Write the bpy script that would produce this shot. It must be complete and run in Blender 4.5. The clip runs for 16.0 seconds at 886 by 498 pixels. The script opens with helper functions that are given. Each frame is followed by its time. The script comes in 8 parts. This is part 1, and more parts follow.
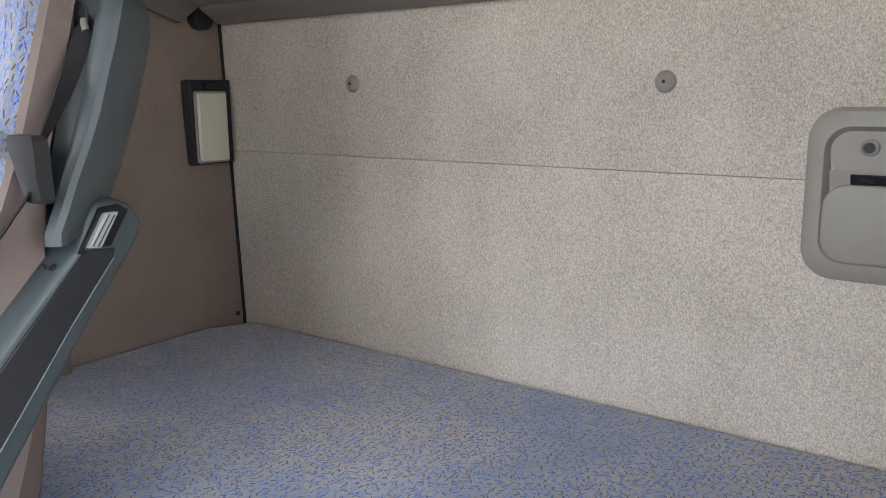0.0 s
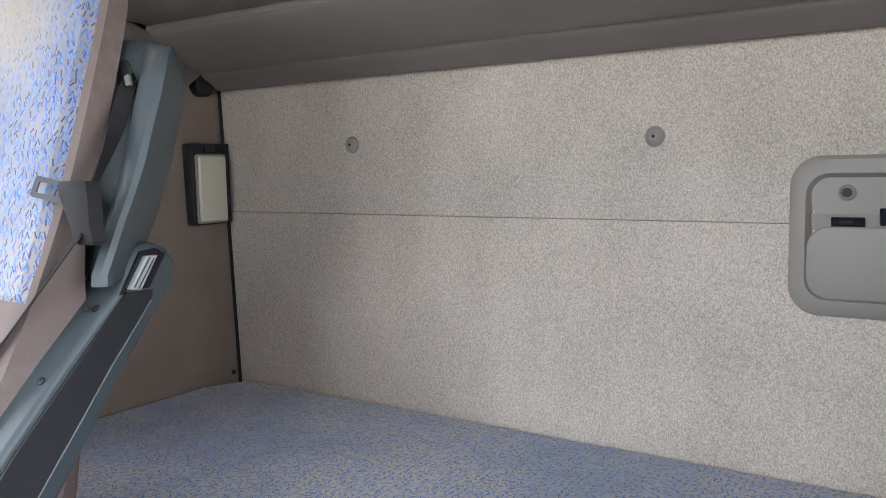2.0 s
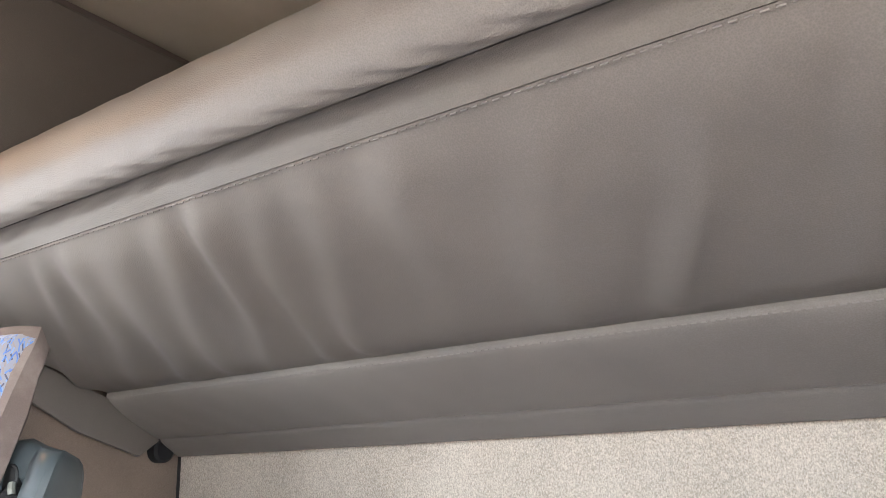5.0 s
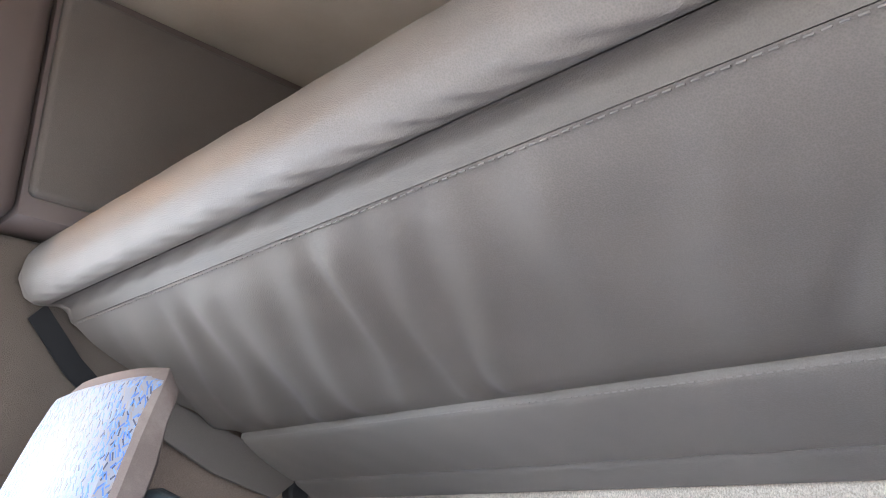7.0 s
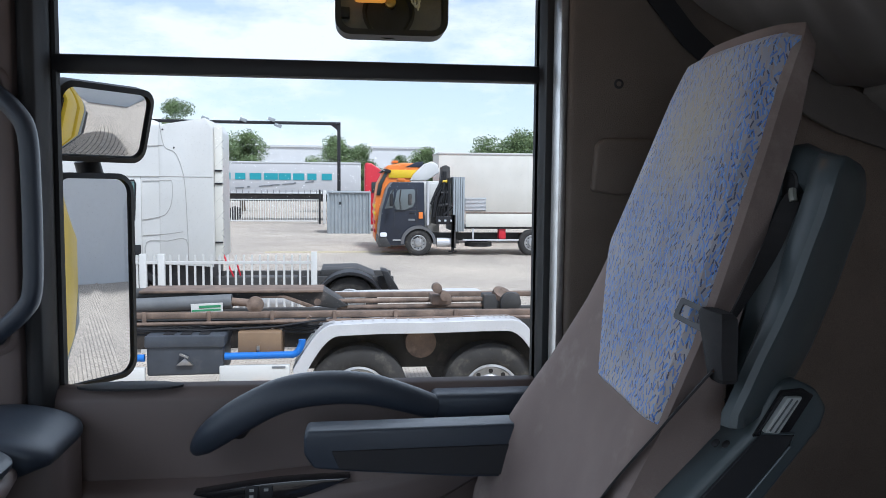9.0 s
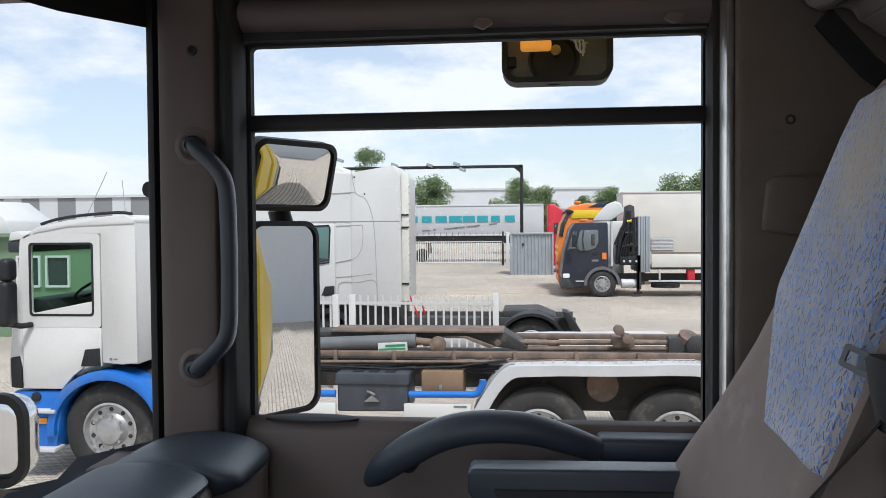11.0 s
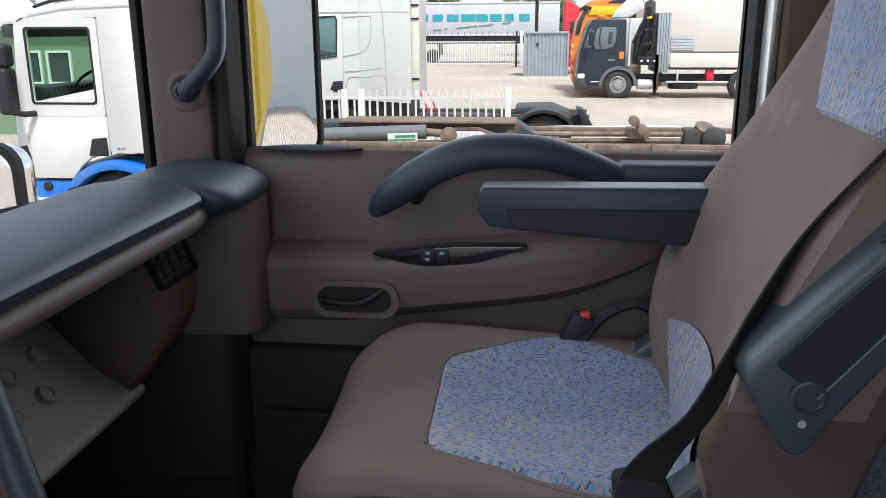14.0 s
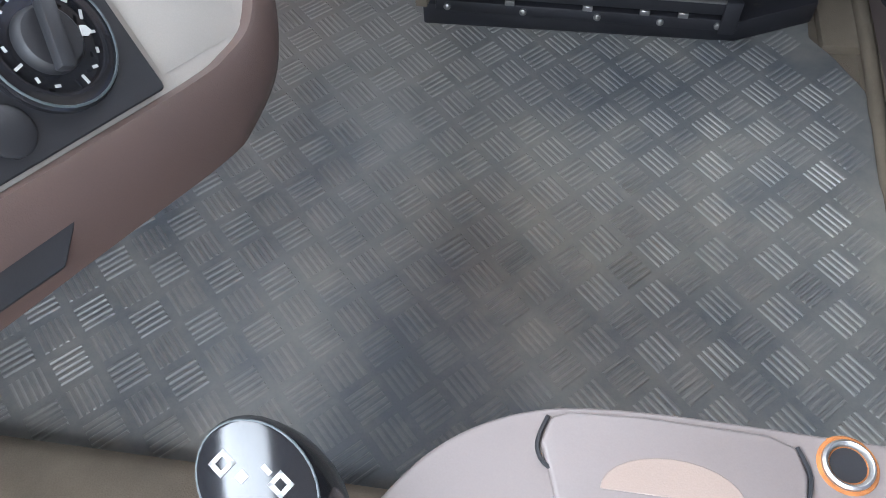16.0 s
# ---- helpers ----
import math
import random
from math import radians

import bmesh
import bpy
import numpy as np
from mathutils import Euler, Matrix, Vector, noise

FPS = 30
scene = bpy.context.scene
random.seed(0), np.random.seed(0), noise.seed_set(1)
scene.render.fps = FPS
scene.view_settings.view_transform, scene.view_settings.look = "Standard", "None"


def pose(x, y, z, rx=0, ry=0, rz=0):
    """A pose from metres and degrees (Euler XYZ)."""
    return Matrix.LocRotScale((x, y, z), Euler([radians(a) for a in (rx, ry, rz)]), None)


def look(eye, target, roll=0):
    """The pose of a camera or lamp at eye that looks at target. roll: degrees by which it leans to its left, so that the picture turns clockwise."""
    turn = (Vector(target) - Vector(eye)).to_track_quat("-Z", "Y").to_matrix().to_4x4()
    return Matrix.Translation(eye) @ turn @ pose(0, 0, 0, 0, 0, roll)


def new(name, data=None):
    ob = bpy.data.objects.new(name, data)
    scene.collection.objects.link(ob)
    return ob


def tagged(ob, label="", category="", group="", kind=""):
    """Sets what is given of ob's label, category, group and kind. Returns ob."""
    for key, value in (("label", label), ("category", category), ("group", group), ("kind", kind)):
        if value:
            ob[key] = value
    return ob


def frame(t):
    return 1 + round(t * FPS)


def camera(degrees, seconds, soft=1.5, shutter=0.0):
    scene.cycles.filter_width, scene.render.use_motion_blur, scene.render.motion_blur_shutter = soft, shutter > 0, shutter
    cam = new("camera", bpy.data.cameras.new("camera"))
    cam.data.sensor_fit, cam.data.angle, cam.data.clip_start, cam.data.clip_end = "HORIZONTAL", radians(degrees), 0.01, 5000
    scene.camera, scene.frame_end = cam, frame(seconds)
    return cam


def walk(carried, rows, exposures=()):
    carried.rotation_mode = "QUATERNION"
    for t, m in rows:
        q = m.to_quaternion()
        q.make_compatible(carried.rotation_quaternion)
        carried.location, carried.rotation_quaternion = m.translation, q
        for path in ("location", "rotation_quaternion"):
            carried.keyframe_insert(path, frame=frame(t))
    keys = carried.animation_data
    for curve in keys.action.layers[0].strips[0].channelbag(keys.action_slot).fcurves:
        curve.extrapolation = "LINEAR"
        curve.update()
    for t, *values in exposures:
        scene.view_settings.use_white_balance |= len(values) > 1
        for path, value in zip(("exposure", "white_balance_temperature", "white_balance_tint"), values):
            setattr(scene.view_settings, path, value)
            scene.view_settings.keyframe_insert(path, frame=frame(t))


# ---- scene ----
cam = camera(57.4, 16.0, soft=0.9)
PATH = [
    (0, (0.053, 0.034, 1.22), (1.63, 1.202, 0.838), -0.6),
    (0.5, (0.023, 0.041, 1.21), (1.653, 1.171, 0.956), -0.8),
    (1, (-0.022, 0.044, 1.207), (1.622, 1.161, 0.979), -0.9),
    (1.5, (-0.049, 0.039, 1.197), (1.605, 1.141, 0.976), -1.1),
    (2, (-0.045, 0.056, 1.188), (1.608, 1.163, 0.984), -1.1),
    (2.5, (-0.037, 0.073, 1.18), (1.613, 1.188, 0.998), -1.1),
    (3, (0.047, 0.069, 1.199), (1.689, 1.2, 1.041), -1.2),
    (3.5, (0.057, 0.018, 1.258), (1.694, 1.167, 1.235), -1.5),
    (4, (0.047, -0.038, 1.279), (1.664, 1.092, 1.61), -1.3),
    (4.2, (0.05, -0.052, 1.276), (1.636, 1.074, 1.742), -1.3),
    (6.5, (0.172, 0.108, 1.325), (1.698, 1.226, 1.974), 0.0),
    (7, (0.162, 0.082, 1.317), (1.512, 1.405, 1.971), 0.3),
    (7.5, (0.183, 0.09, 1.314), (1.24, 1.663, 1.953), 0.3),
    (7.7, (0.18, 0.078, 1.322), (1.111, 1.755, 1.888), 0.8),
    (8, (0.154, 0.101, 1.339), (0.928, 1.912, 1.69), 1.1),
    (8.5, (0.129, 0.107, 1.321), (0.707, 2.022, 1.319), 1.2),
    (9, (0.1, 0.103, 1.307), (0.337, 2.083, 1.152), 0.5),
    (9.5, (0.097, 0.088, 1.31), (0.006, 2.078, 1.141), -0.3),
    (10, (0.124, 0.068, 1.317), (-0.036, 2.058, 1.182), -0.5),
    (10.2, (0.123, 0.066, 1.316), (-0.052, 2.056, 1.234), -0.5),
    (12.3, (0.169, 0.09, 1.298), (-0.057, 2.076, 1.253), -0.4),
    (12.5, (0.168, 0.101, 1.292), (-0.043, 2.089, 1.236), -0.3),
    (13, (0.182, 0.154, 1.246), (-0.042, 2.141, 1.188), -0.2),
    (13.5, (0.129, 0.186, 1.209), (-0.105, 2.166, 1.04), -0.2),
    (14, (0.128, 0.17, 1.143), (-0.107, 2.086, 0.618), -0.3),
    (14.5, (0.127, 0.147, 1.058), (-0.112, 1.947, 0.22), -0.9),
    (15, (0.088, 0.12, 1.032), (-0.121, 1.748, -0.11), -0.5),
    (15.5, (0.057, 0.118, 0.987), (-0.137, 1.501, -0.444), -1.3),
    (15.8, (0.04, 0.113, 0.968), (-0.167, 1.318, -0.614), -2.4),
    (16, (0.034, 0.107, 0.954), (-0.181, 1.183, -0.718), -3.4),
]
# stops by which the picture brightens and darkens on the way
EXPOSURES = [(0, 2.32, 6250, 10), (3, 2.35, 5950, 10), (3.5, 2.33, 6150, 10), (4, 2.8, 6250, 10), (6.5, 3.2, 5750, 8), (7, 3.1, 5600, 8), (7.5, 2.7, 5700, 8), (8, 1.4, 5700, 6), (8.5, 0.5, 5600, 6), (9, 0.3, 5550, 8), (10, 0.26, 5800, 8), (12.5, 0.1, 6100, 9), (13.5, 0.18, 6200, 9), (14, 0.68, 6050, 8), (14.5, 2.3, 5900, 8), (15, 2.88, 5850, 9), (15.5, 3.2, 5750, 9), (16, 3.1, 5850, 9)]
walk(cam, [(t, look(e, g, r)) for t, e, g, r in PATH], EXPOSURES)

# ---- world and sun ----
world = bpy.data.worlds.new("sky")
scene.world = world
world.use_nodes = True
wn, wl = world.node_tree.nodes, world.node_tree.links
wn.clear()
w_out = wn.new("ShaderNodeOutputWorld")
w_bg = wn.new("ShaderNodeBackground")
sky = wn.new("ShaderNodeTexSky")
sky.sky_type, sky.sun_disc = "NISHITA", False
sky.sun_elevation, sky.sun_rotation = radians(58), radians(150)
w_co = wn.new("ShaderNodeTexCoord")
w_map = wn.new("ShaderNodeMapping")
w_map.inputs["Scale"].default_value = (1.0, 1.0, 2.6)
w_map.inputs["Location"].default_value = (0.35, 0.1, 0.2)
w_no = wn.new("ShaderNodeTexNoise")
w_no.inputs["Scale"].default_value, w_no.inputs["Detail"].default_value, w_no.inputs["Roughness"].default_value = 3.9, 8, 0.6
w_ra = wn.new("ShaderNodeValToRGB")
w_ra.color_ramp.elements[0].position, w_ra.color_ramp.elements[1].position = 0.47, 0.62
w_ra.color_ramp.elements[0].color, w_ra.color_ramp.elements[1].color = (0.40, 0.40, 0.40, 1), (0.97, 0.97, 0.97, 1)
w_mix = wn.new("ShaderNodeMix")
w_mix.data_type = "RGBA"
w_mix.inputs[7].default_value = (7.0, 6.95, 6.9, 1)
w_bg.inputs["Strength"].default_value = 0.125
wl.new(w_co.outputs["Generated"], w_map.inputs["Vector"])
wl.new(w_map.outputs["Vector"], w_no.inputs["Vector"])
wl.new(w_no.outputs["Fac"], w_ra.inputs["Fac"])
wl.new(w_ra.outputs["Color"], w_mix.inputs[0])
wl.new(sky.outputs["Color"], w_mix.inputs[6])
wl.new(w_mix.outputs[2], w_bg.inputs["Color"])
wl.new(w_bg.outputs["Background"], w_out.inputs["Surface"])

sun = new("sun", bpy.data.lights.new("sun", "SUN"))
sun.data.energy, sun.data.angle, sun.data.color = 3.4, radians(9), (1.0, 0.96, 0.9)
sun.matrix_world = look((8, -14, 26), (0, 0, 0))

# added fill lamp in the driver's doorway, which is never in view
dl_in = new("doorway_fill", bpy.data.lights.new("doorway_fill", "AREA"))
dl_in.data.shape, dl_in.data.size, dl_in.data.size_y, dl_in.data.energy, dl_in.data.color = "RECTANGLE", 0.95, 0.50, 1.3, (0.92, 0.97, 1.0)
dl_in.data.spread = radians(100)
dl_in.matrix_world = look((-0.04, -0.61, 1.40), (-0.20, 1.50, 0.50))

# daylight through the windscreen
sc_in = new("windscreen_daylight", bpy.data.lights.new("windscreen_daylight", "AREA"))
sc_in.data.shape, sc_in.data.size, sc_in.data.size_y, sc_in.data.energy, sc_in.data.color = "RECTANGLE", 1.7, 0.62, 3.3, (0.93, 0.97, 1.0)
sc_in.data.spread = radians(112)
sc_in.matrix_world = look((-0.80, 0.45, 1.44), (0.0, 0.52, 0.58))

# daylight through the passenger window
pw_in = new("passenger_window_daylight", bpy.data.lights.new("passenger_window_daylight", "AREA"))
pw_in.data.shape, pw_in.data.size, pw_in.data.size_y, pw_in.data.energy, pw_in.data.color = "RECTANGLE", 0.86, 0.70, 2.1, (0.93, 0.97, 1.0)
pw_in.data.spread = radians(170)
pw_in.matrix_world = look((0.02, 1.655, 1.30), (0.02, 0.0, 1.30))

# the lit courtesy lamp above the passenger door
lamp_in = new("courtesy_lamp_light", bpy.data.lights.new("courtesy_lamp_light", "POINT"))
lamp_in.data.energy, lamp_in.data.shadow_soft_size, lamp_in.data.color = 0.7, 0.03, (1.0, 0.52, 0.20)
lamp_in.location = (0.216, 1.515, 2.035)

# ---- materials ----
def tree_of(name):
    m = bpy.data.materials.new(name)
    m.use_nodes = True
    n, l = m.node_tree.nodes, m.node_tree.links
    return m, n, l, n["Principled BSDF"]


def rgba(c):
    return (c[0], c[1], c[2], 1.0)


def surf(name, col, col2=None, rough=0.6, metal=0.0, scale=12.0, grain=260.0, bump=0.15, dist=0.002, stretch=(1, 1, 1), dirt=None, spec=0.5, dirt_at=(0.52, 0.72), rough2=None, leather=False, island=0.0, coat=0.0, fine_w=0.45, big_w=1.0):
    """A surface with two scales of colour and a fine relief."""
    m, n, l, b = tree_of(name)
    co = n.new("ShaderNodeTexCoord")
    mp = n.new("ShaderNodeMapping")
    mp.inputs["Scale"].default_value = stretch
    l.new(co.outputs["Object"], mp.inputs["Vector"])
    big = n.new("ShaderNodeTexNoise")
    big.inputs["Scale"].default_value, big.inputs["Detail"].default_value = scale, 6
    fine = n.new("ShaderNodeTexVoronoi" if leather else "ShaderNodeTexNoise")
    fine.inputs["Scale"].default_value = grain
    fine_out = fine.outputs["Distance"] if leather else fine.outputs["Fac"]
    if not leather:
        fine.inputs["Detail"].default_value = 3
    for x in (big, fine):
        l.new(mp.outputs["Vector"], x.inputs["Vector"])
    add = n.new("ShaderNodeMath")
    add.operation = "MULTIPLY_ADD"
    l.new(fine_out, add.inputs[0])
    add.inputs[1].default_value = fine_w
    bw = n.new("ShaderNodeMath")
    bw.operation = "MULTIPLY_ADD"
    bw.inputs[1].default_value, bw.inputs[2].default_value = big_w, 0.725 - 0.5 * big_w - 0.5 * fine_w
    l.new(big.outputs["Fac"], bw.inputs[0])
    l.new(bw.outputs[0], add.inputs[2])
    ramp = n.new("ShaderNodeValToRGB")
    c2 = col2 or tuple(c * 0.78 for c in col)
    ramp.color_ramp.elements[0].position, ramp.color_ramp.elements[1].position = 0.5, 0.95
    ramp.color_ramp.elements[0].color, ramp.color_ramp.elements[1].color = rgba(c2), rgba(col)
    l.new(add.outputs[0], ramp.inputs["Fac"])
    out = ramp.outputs["Color"]
    if island:
        geo = n.new("ShaderNodeNewGeometry")
        hs = n.new("ShaderNodeHueSaturation")
        mr = n.new("ShaderNodeMapRange")
        mr.inputs["To Min"].default_value, mr.inputs["To Max"].default_value = 1 - island, 1 + island
        l.new(geo.outputs["Random Per Island"], mr.inputs["Value"])
        l.new(mr.outputs["Result"], hs.inputs["Value"])
        l.new(out, hs.inputs["Color"])
        out = hs.outputs["Color"]
    if dirt:
        dn = n.new("ShaderNodeTexNoise")
        dn.inputs["Scale"].default_value, dn.inputs["Detail"].default_value, dn.inputs["Roughness"].default_value = scale * 0.6, 9, 0.7
        l.new(co.outputs["Object"], dn.inputs["Vector"])
        dr = n.new("ShaderNodeValToRGB")
        dr.color_ramp.elements[0].position, dr.color_ramp.elements[1].position = dirt_at
        l.new(dn.outputs["Fac"], dr.inputs["Fac"])
        mx = n.new("ShaderNodeMix")
        mx.data_type = "RGBA"
        mx.inputs[7].default_value = rgba(dirt)
        l.new(dr.outputs["Color"], mx.inputs[0])
        l.new(out, mx.inputs[6])
        out = mx.outputs[2]
    l.new(out, b.inputs["Base Color"])
    b.inputs["Roughness"].default_value, b.inputs["Metallic"].default_value = rough, metal
    b.inputs["Specular IOR Level"].default_value = spec
    b.inputs["Coat Weight"].default_value = coat
    if rough2 is not None:
        rr = n.new("ShaderNodeMapRange")
        rr.inputs["From Min"].default_value, rr.inputs["From Max"].default_value = 0.35, 0.65
        rr.inputs["To Min"].default_value, rr.inputs["To Max"].default_value = rough, rough2
        l.new(big.outputs["Fac"], rr.inputs["Value"])
        l.new(rr.outputs["Result"], b.inputs["Roughness"])
    if bump:
        bp = n.new("ShaderNodeBump")
        bp.inputs["Strength"].default_value, bp.inputs["Distance"].default_value = bump, dist
        l.new(fine_out, bp.inputs["Height"])
        l.new(bp.outputs["Normal"], b.inputs["Normal"])
    return m


SPOT = (0.41, -0.165, 1.38)


def dashes(name, plane, base=(0.45, 0.44, 0.50)):
    """Upholstery with short dashes of several blues strewn over it."""
    m, n, l, b = tree_of(name)
    co = n.new("ShaderNodeTexCoord")
    sp = n.new("ShaderNodeSeparateXYZ")
    cb = n.new("ShaderNodeCombineXYZ")
    l.new(co.outputs["Object"], sp.inputs["Vector"])
    if plane == "YZ":
        wrap = n.new("ShaderNodeMath")
        wrap.operation = "SUBTRACT"
        l.new(sp.outputs[1], wrap.inputs[0])
        l.new(sp.outputs[0], wrap.inputs[1])
        l.new(wrap.outputs[0], cb.inputs[0])
    else:
        l.new(sp.outputs["XYZ".index(plane[0])], cb.inputs[0])
    l.new(sp.outputs["XYZ".index(plane[1])], cb.inputs[1])

    def math_node(op, a, c=None):
        q = n.new("ShaderNodeMath")
        q.operation = op
        for i, v in enumerate((a, c)):
            if v is None:
                continue
            if isinstance(v, (int, float)):
                q.inputs[i].default_value = v
            else:
                l.new(v, q.inputs[i])
        return q.outputs[0]

    soft = n.new("ShaderNodeTexNoise")
    soft.inputs["Scale"].default_value = 14
    l.new(cb.outputs[0], soft.inputs["Vector"])
    r0 = n.new("ShaderNodeValToRGB")
    r0.color_ramp.elements[0].position, r0.color_ramp.elements[1].position = 0.35, 0.65
    r0.color_ramp.elements[0].color, r0.color_ramp.elements[1].color = rgba([c * 0.8 for c in base]), rgba(base)
    l.new(soft.outputs["Fac"], r0.inputs["Fac"])
    colour = r0.outputs["Color"]
    tan = n.new("ShaderNodeTexNoise")
    tan.inputs["Scale"].default_value = 3.2
    l.new(co.outputs["Object"], tan.inputs["Vector"])
    r1 = n.new("ShaderNodeValToRGB")
    r1.color_ramp.elements[0].position, r1.color_ramp.elements[1].position = 0.45, 0.68
    l.new(tan.outputs["Fac"], r1.inputs["Fac"])
    m1 = n.new("ShaderNodeMix")
    m1.data_type = "RGBA"
    m1.inputs[7].default_value = (0.40, 0.36, 0.32, 1)
    l.new(r1.outputs["Color"], m1.inputs[0])
    l.new(colour, m1.inputs[6])
    colour = m1.outputs[2]
    layers = [(92, 11.7, (0.26, 0.21, 0.18)), (96, 7.3, (0.16, 0.27, 0.52)), (88, 0.0, (0.05, 0.12, 0.40)), (84, 3.1, (0.03, 0.035, 0.07)), (86, 17.9, (0.07, 0.17, 0.46)), (90, 23.3, (0.09, 0.20, 0.50))]
    for scale, shift, tint in layers:
        mp = n.new("ShaderNodeMapping")
        mp.inputs["Location"].default_value = (shift, shift * 0.37, 0)
        l.new(cb.outputs[0], mp.inputs["Vector"])
        vo = n.new("ShaderNodeTexVoronoi")
        vo.voronoi_dimensions = "2D"
        vo.inputs["Scale"].default_value = scale
        vo.inputs["Randomness"].default_value = 0.9
        l.new(mp.outputs[0], vo.inputs["Vector"])
        df = n.new("ShaderNodeVectorMath")
        df.operation = "SUBTRACT"
        l.new(mp.outputs[0], df.inputs[0])
        l.new(vo.outputs["Position"], df.inputs[1])
        cs = n.new("ShaderNodeSeparateColor")
        l.new(vo.outputs["Color"], cs.inputs[0])
        ang = math_node("MULTIPLY", math_node("SUBTRACT", cs.outputs[0], 0.5), 2.7) if plane == "XY" else math_node("ADD", math_node("MULTIPLY", math_node("SUBTRACT", cs.outputs[0], 0.5), 1.8), 1.4)
        ro = n.new("ShaderNodeVectorRotate")
        ro.rotation_type = "Z_AXIS"
        l.new(df.outputs[0], ro.inputs["Vector"])
        l.new(ang, ro.inputs["Angle"])
        s2 = n.new("ShaderNodeSeparateXYZ")
        l.new(ro.outputs[0], s2.inputs[0])
        along = math_node("LESS_THAN", math_node("ABSOLUTE", s2.outputs[0]), 0.0046)
        across = math_node("LESS_THAN", math_node("ABSOLUTE", s2.outputs[1]), 0.00110)
        some = math_node("MULTIPLY", math_node("LESS_THAN", cs.outputs[1], 0.60), 0.78)
        mask = math_node("MULTIPLY", math_node("MULTIPLY", along, across), some)
        mx = n.new("ShaderNodeMix")
        mx.data_type = "RGBA"
        mx.inputs[7].default_value = rgba(tint)
        l.new(mask, mx.inputs[0])
        l.new(colour, mx.inputs[6])
        colour = mx.outputs[2]
    if plane == "YZ":
        # worn, yellowed spot where the head rests
        off = n.new("ShaderNodeVectorMath")
        off.operation = "SUBTRACT"
        off.inputs[1].default_value = SPOT
        l.new(co.outputs["Object"], off.inputs[0])
        ln = n.new("ShaderNodeVectorMath")
        ln.operation = "LENGTH"
        l.new(off.outputs[0], ln.inputs[0])
        edge = math_node("ADD", ln.outputs["Value"], math_node("MULTIPLY", tan.outputs["Fac"], 0.06))
        fade = n.new("ShaderNodeMapRange")
        fade.inputs["From Min"].default_value, fade.inputs["From Max"].default_value = 0.055, 0.155
        fade.inputs["To Min"].default_value, fade.inputs["To Max"].default_value = 0.62, 0.0
        l.new(edge, fade.inputs["Value"])
        yl = n.new("ShaderNodeMix")
        yl.data_type = "RGBA"
        yl.inputs[7].default_value = (0.33, 0.275, 0.185, 1)
        l.new(fade.outputs[0], yl.inputs[0])
        l.new(colour, yl.inputs[6])
        colour = yl.outputs[2]
    weave = n.new("ShaderNodeTexNoise")
    weave.inputs["Scale"].default_value = 900
    l.new(co.outputs["Object"], weave.inputs["Vector"])
    bp = n.new("ShaderNodeBump")
    bp.inputs["Strength"].default_value, bp.inputs["Distance"].default_value = 0.35, 0.001
    l.new(weave.outputs["Fac"], bp.inputs["Height"])
    l.new(bp.outputs["Normal"], b.inputs["Normal"])
    l.new(colour, b.inputs["Base Color"])
    b.inputs["Roughness"].default_value = 0.9
    b.inputs["Specular IOR Level"].default_value = 0.2
    b.inputs["Sheen Weight"].default_value = 0.25
    return m


def plain(name, col, rough=0.5, metal=0.0, emit=0.0):
    m, n, l, b = tree_of(name)
    b.inputs["Base Color"].default_value = rgba(col)
    b.inputs["Roughness"].default_value, b.inputs["Metallic"].default_value = rough, metal
    if emit:
        b.inputs["Emission Color"].default_value, b.inputs["Emission Strength"].default_value = rgba(col), emit
    return m


def glass(name, tint=(1, 1, 1), mix=0.06):
    """A thin pane: mostly clear, with a faint gloss."""
    m, n, l, b = tree_of(name)
    n.remove(b)
    tr, gl, mx = n.new("ShaderNodeBsdfTransparent"), n.new("ShaderNodeBsdfGlossy"), n.new("ShaderNodeMixShader")
    tr.inputs["Color"].default_value = rgba(tint)
    gl.inputs["Roughness"].default_value = 0.02
    lw = n.new("ShaderNodeFresnel")
    lw.inputs["IOR"].default_value = 1.0 + mix
    l.new(lw.outputs[0], mx.inputs[0])
    l.new(tr.outputs[0], mx.inputs[1])
    l.new(gl.outputs[0], mx.inputs[2])
    l.new(mx.outputs[0], n["Material Output"].inputs["Surface"])
    return m


M = {}
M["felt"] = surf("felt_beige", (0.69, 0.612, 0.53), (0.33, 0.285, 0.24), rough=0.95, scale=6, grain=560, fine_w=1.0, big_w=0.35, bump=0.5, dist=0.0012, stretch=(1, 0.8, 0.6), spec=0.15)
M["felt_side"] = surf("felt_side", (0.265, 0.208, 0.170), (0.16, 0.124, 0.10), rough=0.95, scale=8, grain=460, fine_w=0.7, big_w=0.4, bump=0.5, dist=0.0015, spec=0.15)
M["pillar"] = surf("moulded_pillar", (0.145, 0.118, 0.098), (0.115, 0.094, 0.078), rough=0.6, scale=8, grain=700, bump=0.5, dist=0.0012, leather=True, spec=0.3)
M["leather"] = surf("grey_vinyl", (0.188, 0.168, 0.153), (0.148, 0.132, 0.121), rough=0.5, rough2=0.62, scale=6, grain=520, bump=0.28, dist=0.0012, leather=True, spec=0.4)
M["brown"] = surf("taupe_plastic", (0.142, 0.112, 0.103), (0.114, 0.090, 0.083), rough=0.52, rough2=0.6, scale=5, grain=900, bump=0.25, dist=0.0006, spec=0.35)
M["brown_light"] = surf("taupe_plastic_light", (0.23, 0.175, 0.145), (0.19, 0.145, 0.12), rough=0.5, scale=5, grain=900, bump=0.2, dist=0.0006, spec=0.35)
